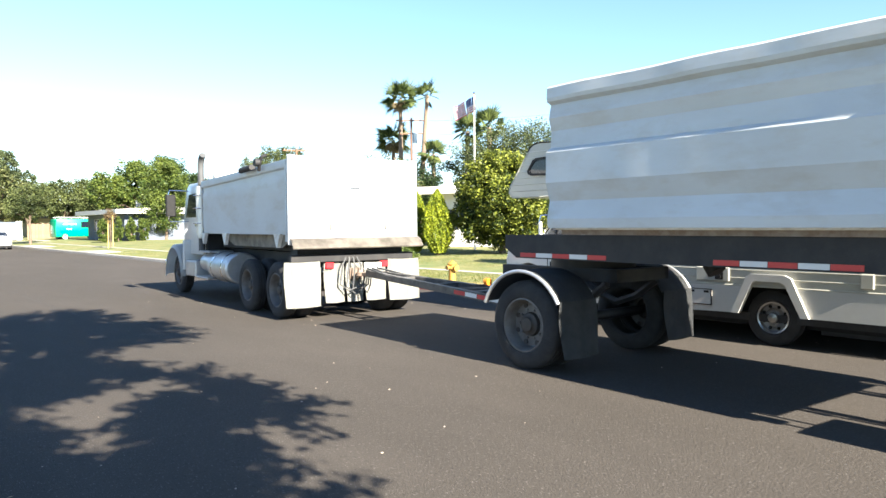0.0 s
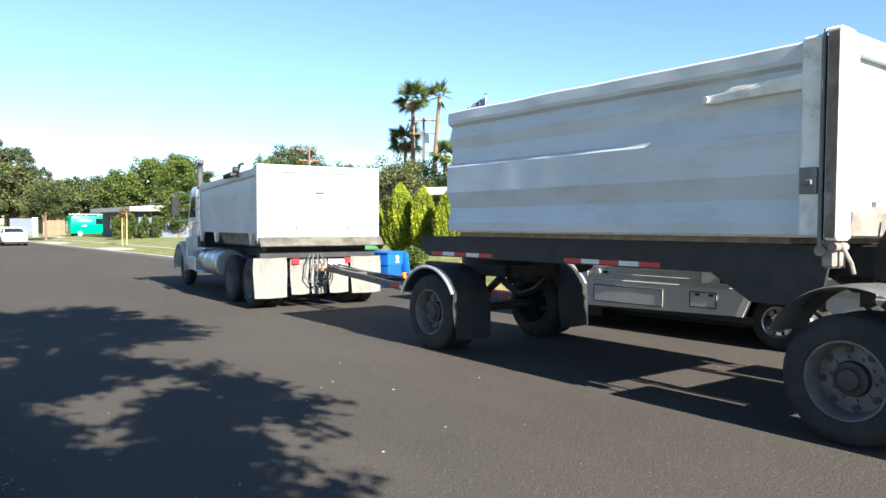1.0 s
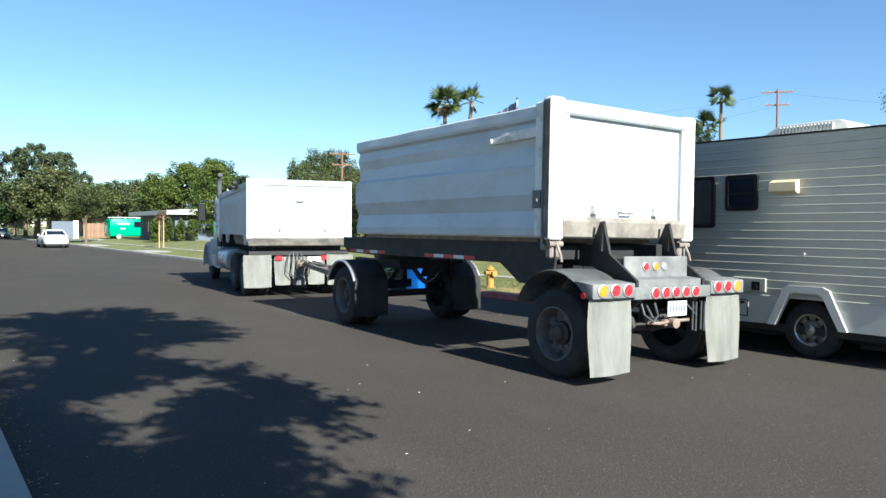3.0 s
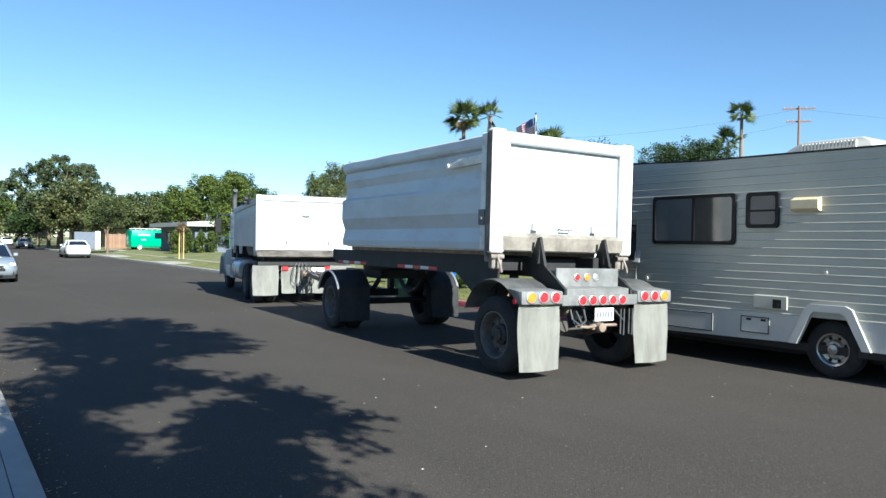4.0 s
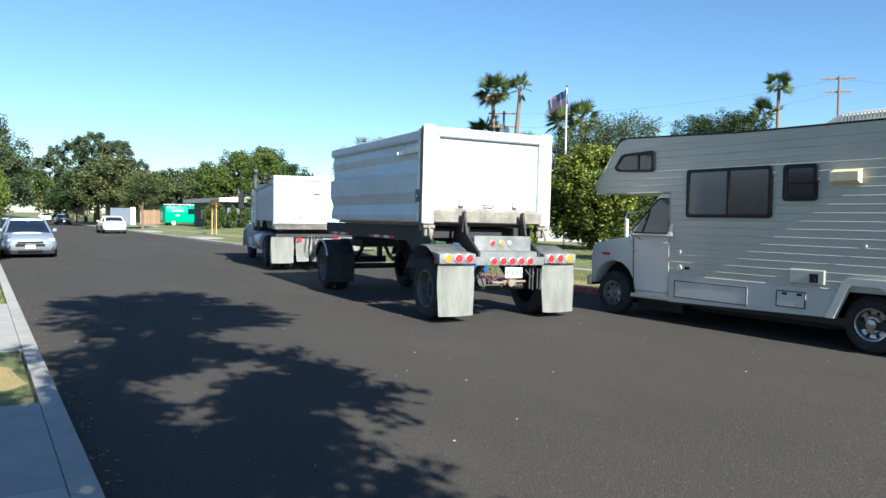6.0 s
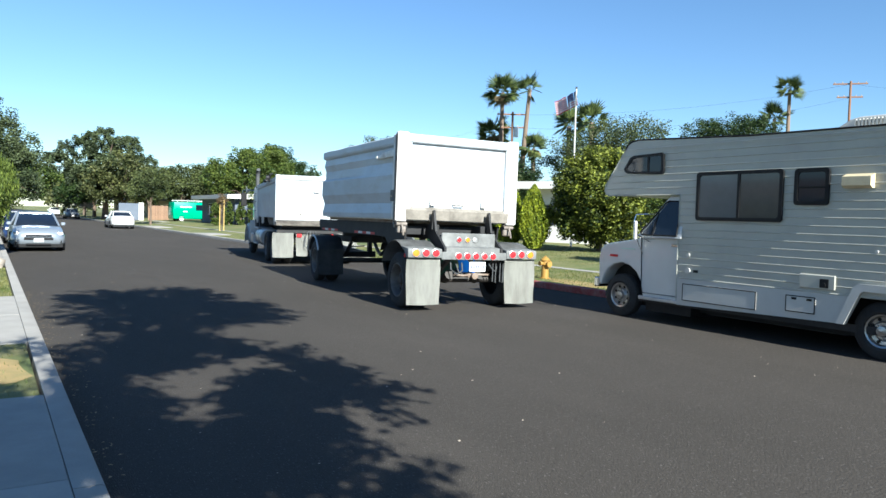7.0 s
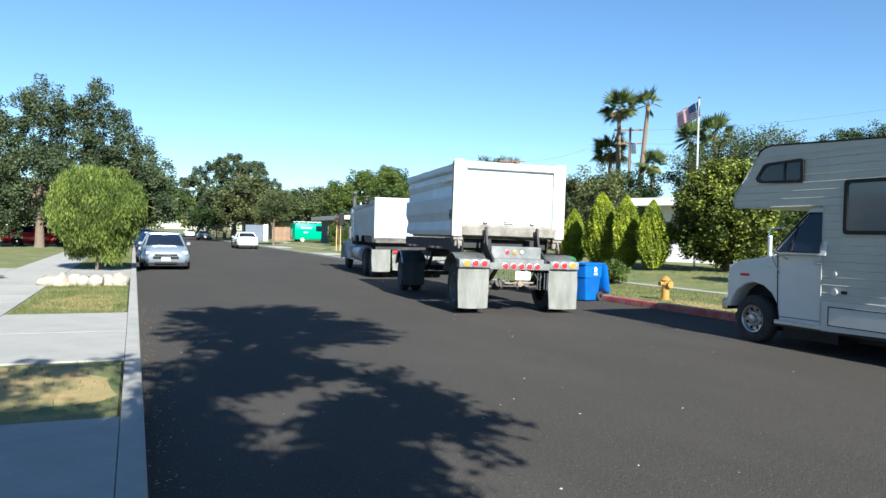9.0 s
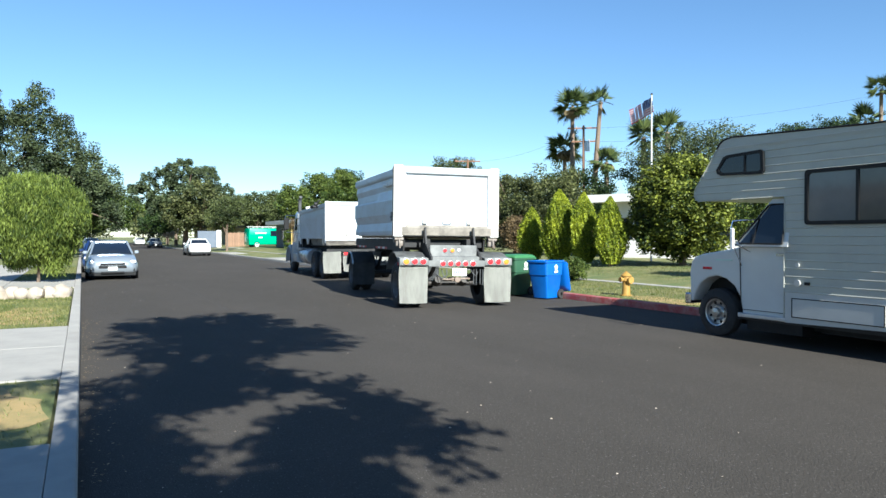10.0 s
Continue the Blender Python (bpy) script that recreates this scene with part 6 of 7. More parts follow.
# ---- utility poles ----
def build_pole(x, y, h, label, turn=0, transformer=False):
    t = thing("utility_pole", label, "utility pole", pose(x, y, 0.2, 0, 0, turn))
    bm = bm0()
    cyl(bm, (0, 0, 0), (0, 0, h), 0.17, 0.11, 10)
    part("post", bm, M_POLEWOOD, t)
    for z, w in ((h - 0.25, 1.6), (h - 1.6, 1.2)):
        bm = bm0()
        box(bm, -w, w, 0.1, 0.2, z - 0.07, z + 0.07)
        arm = part("cross_arm", bm, M_POLEWOOD, t)
        for k in (-0.9, -0.45, 0.45, 0.9):
            bm = bm0()
            cyl(bm, (w * k, 0.15, z + 0.07), (w * k, 0.15, z + 0.22), 0.05, 0.03, 8)
            part("insulator", bm, M_STONE, arm)
    if transformer:
        bm = bm0()
        lathe(bm, [(h - 2.6, 0.0001), (h - 2.6, 0.25), (h - 1.6, 0.25), (h - 1.55, 0.0001)], (0.4, 0, 0), 14, "z")
        part("transformer", bm, M_ALU, t)


build_pole(45.6, 60.0, 12.6, "brown wooden utility pole with a transformer among palms", -35, True)
build_pole(74.0, 40.8, 16.5, "brown wooden utility pole behind the motorhome", -50)
build_pole(43.1, 80.0, 11.0, "brown wooden utility pole behind far trees", -20)


def build_wires():
    for k, (a, b, dz) in enumerate((((74.0, 40.8, 16.4), (45.6, 60.0, 12.5), 0.0), ((74.0, 40.8, 15.0), (45.6, 60.0, 11.2), 0.4), ((74.0, 40.8, 16.4), (110.0, 10.0, 14.0), 0.0), ((45.6, 60.0, 12.5), (43.1, 80.0, 10.9), 0.0))):
        bm = bm0()
        a, b = Vector(a), Vector(b)
        pts = []
        for i in range(13):
            s = i / 12
            p = a.lerp(b, s)
            p.z -= (0.9 + dz) * 4 * s * (1 - s)
            pts.append(p)
        tube(bm, pts, 0.007, 4)
        tagged(put(bm, "overhead_wire", M_BLACKTRIM), "thin dark overhead wire between poles", "wire")


build_wires()


# ---- trees ----
def leaves_mesh(name, centres, size, rng, droop=0.0, long=1.0):
    """One mesh of bent leaf blades, two triangles each, about the given centres (n x 3)."""
    n = len(centres)
    d = rng.normal(size=(n, 3))
    d[:, 2] = d[:, 2] * 0.6 - droop
    d /= np.linalg.norm(d, axis=1)[:, None]
    e = np.cross(d, rng.normal(size=(n, 3)))
    e /= np.linalg.norm(e, axis=1)[:, None] + 1e-9
    s = size * rng.uniform(0.55, 1.35, size=(n, 1))
    a = centres - d * s * 0.5 * long
    b = centres + d * s * 0.5 * long
    c1 = centres + e * s * 0.28
    c2 = centres - e * s * 0.28
    v = np.stack([a, c1, b, c2], 1).reshape(-1, 3)
    me = bpy.data.meshes.new(name)
    me.from_pydata(v.tolist(), [], np.arange(4 * n).reshape(-1, 4).tolist())
    return me


def crown_points(rng, lobes, clumps, per, spread, hollow=0.45):
    """Leaf centres: clumps scattered in the outer parts of overlapping lobes (centre, radii)."""
    vol = np.array([l[3] * l[4] * l[5] for l in lobes], float) ** 0.67
    pick = rng.choice(len(lobes), clumps, p=vol / vol.sum())
    L = np.array(lobes, float)[pick]
    u = rng.normal(size=(clumps, 3))
    u /= np.linalg.norm(u, axis=1)[:, None]
    r = hollow + (1 - hollow) * rng.uniform(0, 1, (clumps, 1)) ** 0.6
    cc = L[:, :3] + u * r * L[:, 3:] * (1 + 0.05 * rng.normal(size=(clumps, 1)))
    p = np.repeat(cc, per, 0) + rng.normal(size=(clumps * per, 3)).clip(-1.6, 1.6) * spread
    return p, cc


def build_tree(label, x, y, z, lobes, leaf, size=0.22, clumps=180, per=22, spread=0.32, trunk=0.18, fork=0.45, seed=1, hollow=0.45, category="tree", bark=None, droop=0.0, limbs=9, lean=(0, 0), name="tree", long=1.0):
    """lobes: (x, y, z, rx, ry, rz) from the foot of the trunk."""
    rng = np.random.default_rng(seed)
    t = thing(name, label, category, pose(x, y, z))
    top = max(l[2] for l in lobes)
    low = min(l[2] - l[5] for l in lobes)
    fz = max(0.4, top * fork)
    bm = bm0()
    tube(bm, [(0, 0, -0.15), (0.02, 0.02, 0.1), (lean[0] * 0.4 + 0.03, lean[1] * 0.4, fz * 0.5), (lean[0], lean[1], fz), (lean[0] * 1.2, lean[1] * 1.2, (fz + top) * 0.5)], [trunk * 1.35, trunk * 1.05, trunk * 0.85, trunk * 0.75, trunk * 0.3], 9)
    p, cc = crown_points(rng, lobes, int(clumps * 0.95), int(per * 4.6), spread * 0.66, hollow)
    for k in range(limbs):
        e = Vector(cc[int(rng.integers(len(cc)))].tolist())
        b = Vector((lean[0], lean[1], fz * float(rng.uniform(0.75, 1.1))))
        mid = b.lerp(e, 0.5) + Vector((0, 0, 0.15 * (e - b).length))
        tube(bm, [b, b.lerp(mid, 0.5), mid, e], [trunk * 0.55, trunk * 0.42, trunk * 0.26, trunk * 0.1], 6)
    part("trunk", bm, bark or M_BARK, t, smooth=60)
    p = p[p[:, 2] > 0.05]
    part_mesh = leaves_mesh("crown", p, size * 0.62, rng, droop, long)
    put_mesh(part_mesh, "crown", leaf, t, smooth=0)
    return t


# the street tree behind the camera, whose crown shades the road
def build_shade_tree():
    """Crown built in lobes; each is named by where its shade falls on the road and how high it hangs."""
    t = thing("street_tree", "spreading street tree beside the kerb", "tree", pose(-1.5, -5.2, 0.13))
    rng = np.random.default_rng(11)
    k = 1 / math.tan(radians(SUN_EL))
    lobes = [(2.1, 14.3, 1.35, 1.5, 7.4, 120), (2.5, 12.1, 1.1, 1.5, 7.0, 100), (1.2, 12.2, 0.75, 1.6, 7.0, 46), (3.3, 12.6, 0.55, 0.35, 6.6, 12), (3.2, 11.4, 0.6, 0.3, 6.4, 10), (1.5, 10.5, 0.62, 1.0, 6.4, 27), (0.85, 8.8, 0.35, 0.75, 5.8, 10),
             (0.35, 8.7, 0.5, 0.9, 5.6, 6), (0.34, 7.0, 0.30, 0.75, 4.8, 7), (0.08, 5.9, 0.2, 1.0, 4.5, 9), (2.3, 8.45, 0.25, 0.22, 5.2, 8), (2.6, 7.6, 0.16, 0.4, 4.9, 9), (2.68, 6.7, 0.14, 0.5, 4.6, 9),
             (2.7, 5.75, 0.3, 0.3, 4.4, 8), (2.1, 6.6, 0.36, 0.2, 4.5, 5), (1.8, 6.1, 0.34, 0.42, 4.3, 18), (2.2, 6.0, 0.34, 0.3, 4.2, 14), (1.5, 5.25, 0.22, 0.35, 4.0, 14), (1.25, 4.5, 0.38, 0.5, 3.9, 26), (0.6, 4.35, 0.45, 0.55, 3.9, 28),
             (-1.4, 7.2, 0.7, 1.2, 5.0, 10), (-1.2, 4.5, 1.0, 1.2, 4.2, 40), (0.8, 2.5, 1.15, 1.3, 4.0, 50), (-0.5, 5.3, 0.7, 0.8, 4.4, 34), (-1.5, 5.6, 0.8, 0.8, 4.6, 34), (-0.5, 6.6, 0.7, 0.25, 4.9, 5), (-0.6, 8.75, 0.8, 0.25, 5.6, 10)]
    pts = []
    bm = bm0()
    fork = Vector((0.1, 0.6, 3.0))
    tube(bm, [(0, 0, -0.2), (0.02, 0.1, 0.6), (0.05, 0.35, 1.9), fork], [0.33, 0.27, 0.24, 0.22], 10)
    lobes += [(0.82, 4.95, 0.3, 0.25, 4.0, 18), (0.42, 5.2, 0.2, 0.3, 4.2, 12), (0.32, 6.3, 0.15, 0.35, 4.6, 10), (1.05, 8.3, 0.25, 0.35, 5.6, 12), (1.5, 9.2, 0.3, 0.25, 5.9, 12), (1.1, 8.15, 0.14, 0.12, 5.4, 7), (1.7, 8.75, 0.3, 0.12, 5.5, 10), (1.66, 6.1, 0.14, 0.16, 4.4, 3), (1.46, 5.7, 0.10, 0.2, 4.2, 3), (1.38, 5.3, 0.10, 0.2, 4.1, 4),
              (0.33, 7.0, 0.2, 0.5, 5.0, 10), (0.18, 6.3, 0.18, 0.4, 4.8, 8), (0.34, 5.6, 0.18, 0.35, 4.4, 10), (0.8, 8.2, 0.3, 0.4, 5.4, 14), (1.5, 9.3, 0.45, 0.35, 5.8, 16), (-0.4, 6.0, 0.3, 0.5, 4.5, 16), (-0.85, 5.7, 0.5, 0.6, 4.5, 20)]
    spots = {}
    holds = {3: 1, 4: 1, 10: 5, 11: 10, 12: 11, 13: 12, 14: 18, 15: 18, 16: 18, 17: 18, 27: 19, 28: 19, 29: 8, 30: 6, 31: 5, 32: 30, 33: 5, 34: 15, 35: 34, 36: 17}
    for i, (sx, sy, rx, ry, h, n) in enumerate(lobes):
        n = int(n * (2.4 if sx < -0.3 and sy < 6.0 else 1.35 if sx > 0.5 else 1.15)) + 1
        sx -= 0.16 if 9 < i < 17 else 0.0
        c = np.array([sx - SUN_DX * k * h, sy - k * h, h]) - np.array([-1.5, -5.2, 0.13])
        cl = c + rng.uniform(-1, 1, (n, 3)) * np.array([rx, ry * 0.9, 0.32]) * 1.0
        keep = ((cl[:, 0] - c[0]) / rx) ** 2 + ((cl[:, 1] - c[1]) / ry) ** 2 < 1.0
        cl = cl[keep]
        # leaves sit along short sprays that point outwards
        d = (cl - c) * np.array([1.0, 0.6, 0.3]) + np.array([0.25, 0.1, 0.0]) + rng.normal(size=(len(cl), 3)) * np.array([0.3, 0.3, 0.12])
        d /= np.linalg.norm(d, axis=1)[:, None]
        run = rng.uniform(-0.30, 0.42, (len(cl), 56, 1))
        pts.append((cl[:, None, :] + d[:, None, :] * run + rng.normal(size=(len(cl), 56, 3)).clip(-1.7, 1.7) * 0.065).reshape(-1, 3))
        e = Vector(c.tolist())
        spots[i] = e
        b = spots.get(holds.get(i, -1), fork)
        mid = b.lerp(e, 0.55) + Vector((0, 0, 0.12 * (e - b).length))
        tube(bm, [b, b.lerp(mid, 0.5), mid, e], [0.06, 0.03, 0.015, 0.006] if b is fork else [0.015, 0.012, 0.009, 0.006], 6)
    part("trunk", bm, M_BARK, t, smooth=60)
    put_mesh(leaves_mesh("crown", np.concatenate(pts), 0.135, rng), "crown", L_DARK, t, smooth=0)


build_shade_tree()


def scaled(lobes, s):
    return [tuple(v * s for v in l) for l in lobes]


# right-hand gardens
build_tree("round citrus tree with glossy leaves and pale trunk on a lawn", 20.25, 20.9, 0.45, [(0, 0.1, 2.5, 1.85, 1.85, 1.5), (0.2, -1.1, 1.7, 1.5, 1.2, 1.2), (-0.3, 0.8, 1.7, 1.4, 1.1, 1.2), (0, 0.2, 3.3, 1.2, 1.2, 0.85), (0, 0, 1.1, 1.6, 1.7, 0.7)], L_ORANGE, 0.2, 520, 30, 0.22, 0.13, 0.4, 21, 0.55)
build_tree("rambling shrub with red flowers behind the motorhome", 17.4, 14.6, 0.36, [(0, 0, 1.6, 0.8, 1.1, 1.1), (0.2, -0.6, 2.2, 0.6, 0.7, 0.6)], L_GREEN, 0.14, 120, 22, 0.16, 0.05, 0.3, 22, 0.4, "shrub", name="shrub")


def cypress(x, y, h, w, seed, label="golden columnar cypress, sunlit on one side", leaf=None):
    rng = np.random.default_rng(seed)
    t = thing("cypress", label, "cypress", pose(x, y, 0.42), "row of cypresses")
    bm = bm0()
    tube(bm, [(0, 0, -0.1), (0, 0, h * 0.5), (0, 0, h * 0.85)], [0.09, 0.06, 0.02], 7)
    part("trunk", bm, M_BARK, t)
    n = int(30000 * h / 3)
    s = rng.uniform(0.0, 1, n)
    a = rng.uniform(0, 6.2832, n)
    r = w * np.minimum(1.0, 0.45 + 2.2 * s) * np.clip((1 - s ** 2.6), 0.02, 1) ** 0.8
    r = r * (1 + 0.16 * np.sin(3 * a + 5 * s + seed) + 0.09 * np.sin(11 * a + 9 * s)) * rng.uniform(0.72, 1.06, n) * (1 + 0.10 * np.sin(23 * a + 31 * s))
    p = np.stack([r * np.cos(a), r * np.sin(a), 0.12 + s * (h - 0.12)], 1)
    put_mesh(leaves_mesh("crown", p, 0.062, rng, droop=-0.9, long=1.5), "crown", leaf or L_CYPRESS, t, smooth=0)


cypress(18.2, 25.9, 3.15, 0.70, 31)
cypress(18.35, 24.4, 2.95, 0.58, 33)
cypress(18.35, 22.75, 2.7, 0.58, 34, "golden columnar cypress shaded beside a citrus tree")
cypress(18.4, 28.3, 2.5, 0.56, 35)
build_tree("small round shrub beside the pavement", 13.75, 18.9, 0.2, [(0, 0, 0.35, 0.42, 0.5, 0.36)], L_GREEN, 0.08, 90, 22, 0.08, 0.03, 0.3, 36, 0.3, "shrub", name="shrub", limbs=3)
build_tree("tall dark hedge with rusty leaves beside the house", 24.0, 38.5, 0.5, [(0, 0, 2.6, 2.2, 3.6, 2.2), (0.5, -3, 3.2, 2.0, 2.6, 2.2), (0, 4.0, 2.6, 2.0, 2.6, 2.2)], L_OLIVE, 0.22, 420, 26, 0.3, 0.2, 0.3, 37, 0.55, "hedge", name="hedge")
build_tree("open crowned feathery tree behind the citrus tree", 33.0, 33.5, 0.5, [(0, 0, 5.6, 2.6, 2.6, 2.0), (0, -2.6, 6.0, 2.0, 2.2, 1.7), (0, 2.6, 5.4, 2.2, 2.4, 1.8)], L_DUSTY, 0.2, 420, 16, 0.40, 0.22, 0.4, 38, 0.25)
build_tree("dense green tree behind the house roof", 39.0, 52.0, 0.5, [(0, 0, 4.4, 3.2, 3.6, 2.6), (0, 4, 4.2, 3, 3, 2.4), (1, -4, 4.0, 3, 3, 2.4)], L_DARK, 0.3, 300, 24, 0.4, 0.22, 0.4, 39, 0.5)
build_tree("dense green trees behind the trailer", 35.0, 60.0, 0.4, [(0, 0, 4.2, 3.4, 3.6, 2.8), (-4, 2, 3.8, 3, 3, 2.6), (4.5, 0, 4.4, 3, 3, 2.6)], L_OLIVE, 0.3, 360, 24, 0.4, 0.22, 0.4, 40, 0.5)
build_tree("rusty brown shrub beside the house", 21.8, 34.6, 0.45, [(0, 0, 1.2, 0.9, 1.6, 1.0)], L_RUST, 0.18, 110, 22, 0.2, 0.06, 0.3, 41, 0.4, "shrub", name="shrub")
build_tree("far tree rising above the truck", 45.0, 90.0, 0.3, [(0, 0, 9.4, 2.6, 2.6, 2.6), (2.6, 0, 10.2, 2.2, 2.2, 2.2), (-2.6, 0, 8.4, 2.4, 2.4, 2.2), (5, 0, 8.6, 2.2, 2.2, 2.0)], L_DUSTY, 0.34, 300, 22, 0.45, 0.3, 0.5, 42, 0.4)
build_tree("green tree behind the motorhome roof", 60.0, 45.0, 0.5, [(0, 0, 9.8, 2.6, 2.6, 2.0), (0, -3.0, 9.6, 2.2, 2.4, 1.8), (0, 2.4, 9.9, 2.0, 2.2, 1.9)], L_DARK, 0.3, 260, 20, 0.4, 0.3, 0.5, 43, 0.4)
build_tree("thin topped tree behind the motorhome", 58.0, 20.0, 0.5, [(0, 0, 11.0, 3.0, 3.4, 2.0), (0, -4, 10.6, 3, 3, 2)], L_DUSTY, 0.24, 200, 14, 0.5, 0.3, 0.5, 44, 0.3)

# far right-hand row
build_tree("leafy green street tree beside clipped hedges", 22.4, 66.5, 0.3, [(0, 0, 4.6, 2.1, 2.2, 2.6), (0, 0.3, 6.4, 1.3, 1.3, 1.3), (-0.6, 0, 2.8, 2.2, 2.0, 1.8)], L_GREEN, 0.26, 330, 26, 0.3, 0.16, 0.3, 51, 0.5)
build_tree("broad spreading tree over the far kerb", 12.6, 104.0, 0.3, [(-0.4, 0, 9.6, 2.6, 3.0, 2.1), (2.4, -1, 9.0, 2.2, 2.6, 1.7), (-3.4, -1, 8.2, 2.5, 2.6, 1.8), (-5.6, -2, 6.6, 1.9, 2.4, 1.6), (0.6, -3, 6.8, 3.0, 2.4, 1.7), (4.4, -1, 6.9, 2.2, 2.4, 1.6), (5.4, 0, 5.0, 2.0, 2.2, 1.5), (-2.6, -3, 5.2, 2.6, 2.2, 1.4), (2.6, -3, 4.9, 2.4, 2.2, 1.3)], L_EUC, 0.42, 420, 26, 0.36, 0.42, 0.35, 52, 0.6)
build_tree("small open street tree beside the driveway", 13.0, 75.0, 0.25, [(0, 0, 3.8, 1.7, 1.7, 1.5), (0.7, 0, 4.6, 1.1, 1.1, 1.0), (-0.9, 0, 3.2, 1.2, 1.2, 1.0)], L_DUSTY, 0.22, 200, 20, 0.26, 0.11, 0.4, 53, 0.35)
build_tree("tree behind the green van", 22.0, 104.0, 0.3, [(0, 0, 5.0, 3.2, 3.0, 2.4), (4, 0, 5.9, 2.6, 2.8, 2.3), (-4, 0, 4.4, 2.8, 2.8, 2.2)], L_DUSTY, 0.4, 360, 24, 0.45, 0.25, 0.35, 54, 0.5)
build_tree("tall leafy tree behind the pale house", 27.5, 92.0, 0.3, [(0, 0, 6.6, 2.6, 2.8, 2.6), (2.9, 0, 5.4, 2.2, 2.6, 2.2), (-3, 0, 5.6, 2.2, 2.4, 2.2), (0.6, 0, 8.2, 1.4, 1.6, 1.1)], L_GREEN, 0.4, 360, 24, 0.45, 0.25, 0.35, 55, 0.5)
build_tree("tall dark tree behind the pale house", 33.0, 96.0, 0.3, [(0, 0, 7.0, 3.4, 3.2, 3.4), (-3, 0, 5.0, 3.0, 3.0, 2.8), (3.5, 0, 5.5, 3.0, 3.0, 2.8)], L_DARK, 0.4, 330, 24, 0.45, 0.25, 0.35, 56, 0.5)
for i, (x, y) in enumerate(((16.9, 66.0), (18.0, 65.6), (19.0, 65.4), (20.0, 65.2))):
    build_tree("clipped upright green hedge block", x, y, 0.3, [(0, 0, 1.1, 0.42, 0.42, 1.1)], L_GREEN, 0.16, 100, 22, 0.09, 0.05, 0.3, 60 + i, 0.5, "hedge", name="hedge", limbs=3)
build_tree("pale blossoming shrub far down the street", 6.2 + 6.5, 128.0, 0.3, [(0, 0, 2.4, 1.5, 1.5, 1.0)], L_BLOSSOM, 0.3, 80, 16, 0.4, 0.12, 0.4, 66, 0.4)
build_tree("young sapling between stakes", 14.0, 53.25, 0.2, [(0, 0, 2.3, 0.35, 0.35, 0.5)], L_RUST, 0.12, 30, 14, 0.12, 0.03, 0.6, 67, 0.3, limbs=4)

# left-hand gardens
build_tree("round weeping street tree with fine yellow-green leaves", -1.25, 27.3, 0.14, [(0, 0, 2.1, 1.36, 1.36, 1.22), (0, 0, 1.45, 1.0, 1.0, 0.75), (0.45, -0.3, 0.95, 0.35, 0.35, 0.5), (-0.5, 0.2, 1.0, 0.35, 0.35, 0.45)], L_WEEP, 0.066, 700, 48, 0.23, 0.05, 0.5, 71, 0.8, droop=2.6, long=3.6)
build_tree("tall airy grey-green trees behind the near lots", -6.0, 56.0, 0.2, [(0, 0, 8.2, 1.7, 1.8, 3.0), (3.4, 1, 8.6, 1.2, 1.4, 3.6), (1.8, 1, 7.4, 1.5, 1.6, 3.2), (-2.4, 0, 6.6, 1.6, 1.8, 3.0), (-4.4, 0, 5.4, 1.4, 1.6, 2.6), (0.5, 0, 4.4, 4.0, 2.6, 2.2), (-3, 0, 2.4, 3.0, 2.4, 1.8), (3, 0, 2.4, 3.0, 2.4, 1.6), (5.0, 2, 7.0, 1.3, 1.4, 2.9), (6.6, 2, 5.6, 1.2, 1.3, 2.6), (8.0, 2, 4.2, 1.0, 1.2, 2.2)], L_EUC, 0.27, 1150, 24, 0.34, 0.3, 0.35, 72, 0.4)
build_tree("dense green street tree over parked cars", -0.8, 76.0, 0.2, [(0, 0, 4.6, 4.2, 4.4, 2.6), (3.0, 0, 3.9, 2.8, 3.4, 1.7), (-1.5, 0, 6.4, 2.8, 3.0, 1.8)], L_GREEN, 0.34, 420, 26, 0.4, 0.32, 0.35, 73, 0.5)
build_tree("bright green street tree over parked cars", -0.9, 62.0, 0.2, [(0, 0, 4.6, 2.6, 3.0, 1.9), (1.2, 0, 3.9, 1.7, 2.4, 1.2)], L_GREEN, 0.3, 300, 26, 0.36, 0.25, 0.4, 74, 0.5)
build_tree("dense dark street tree far down the street", -1.0, 108.0, 0.2, [(0, 0, 5.0, 5.0, 6.0, 2.8), (3, 0, 4.4, 3.4, 4, 2.0)], L_DARK, 0.42, 300, 24, 0.5, 0.3, 0.35, 75, 0.5)
build_tree("brownish garden tree behind the red car", -10.5, 64.0, 0.2, [(0, 0, 3.4, 2.6, 2.6, 2.2), (3, 2, 3.2, 2.2, 2.2, 2.0)], L_RUST, 0.3, 260, 22, 0.36, 0.2, 0.35, 76, 0.45)
build_tree("rounded garden bush beside the pavement", -4.35, 20.5, 0.14, [(0, 0, 1.4, 0.9, 1.0, 1.2)], L_OLIVE, 0.12, 160, 26, 0.13, 0.08, 0.3, 77, 0.5, "bush", name="bush")


for i in range(10):
    left = i % 2 == 0
    build_tree("far street tree in a leafy row", (-1.6 if left else 13.4) + (i % 3) * 0.5, 88.0 + 11.5 * i, 0.2, [(0, 0, 5.2, 4.2, 4.4, 2.6), (1.8 if left else -1.8, 0, 4.2, 3.0, 3.2, 1.9), (0, 1, 7.0, 2.4, 2.6, 1.5)], (L_DARK, L_OLIVE, L_DUSTY, L_DARK, L_GREEN)[i % 5], 0.5, 170, 20, 0.5, 0.28, 0.35, 110 + i, 0.5)


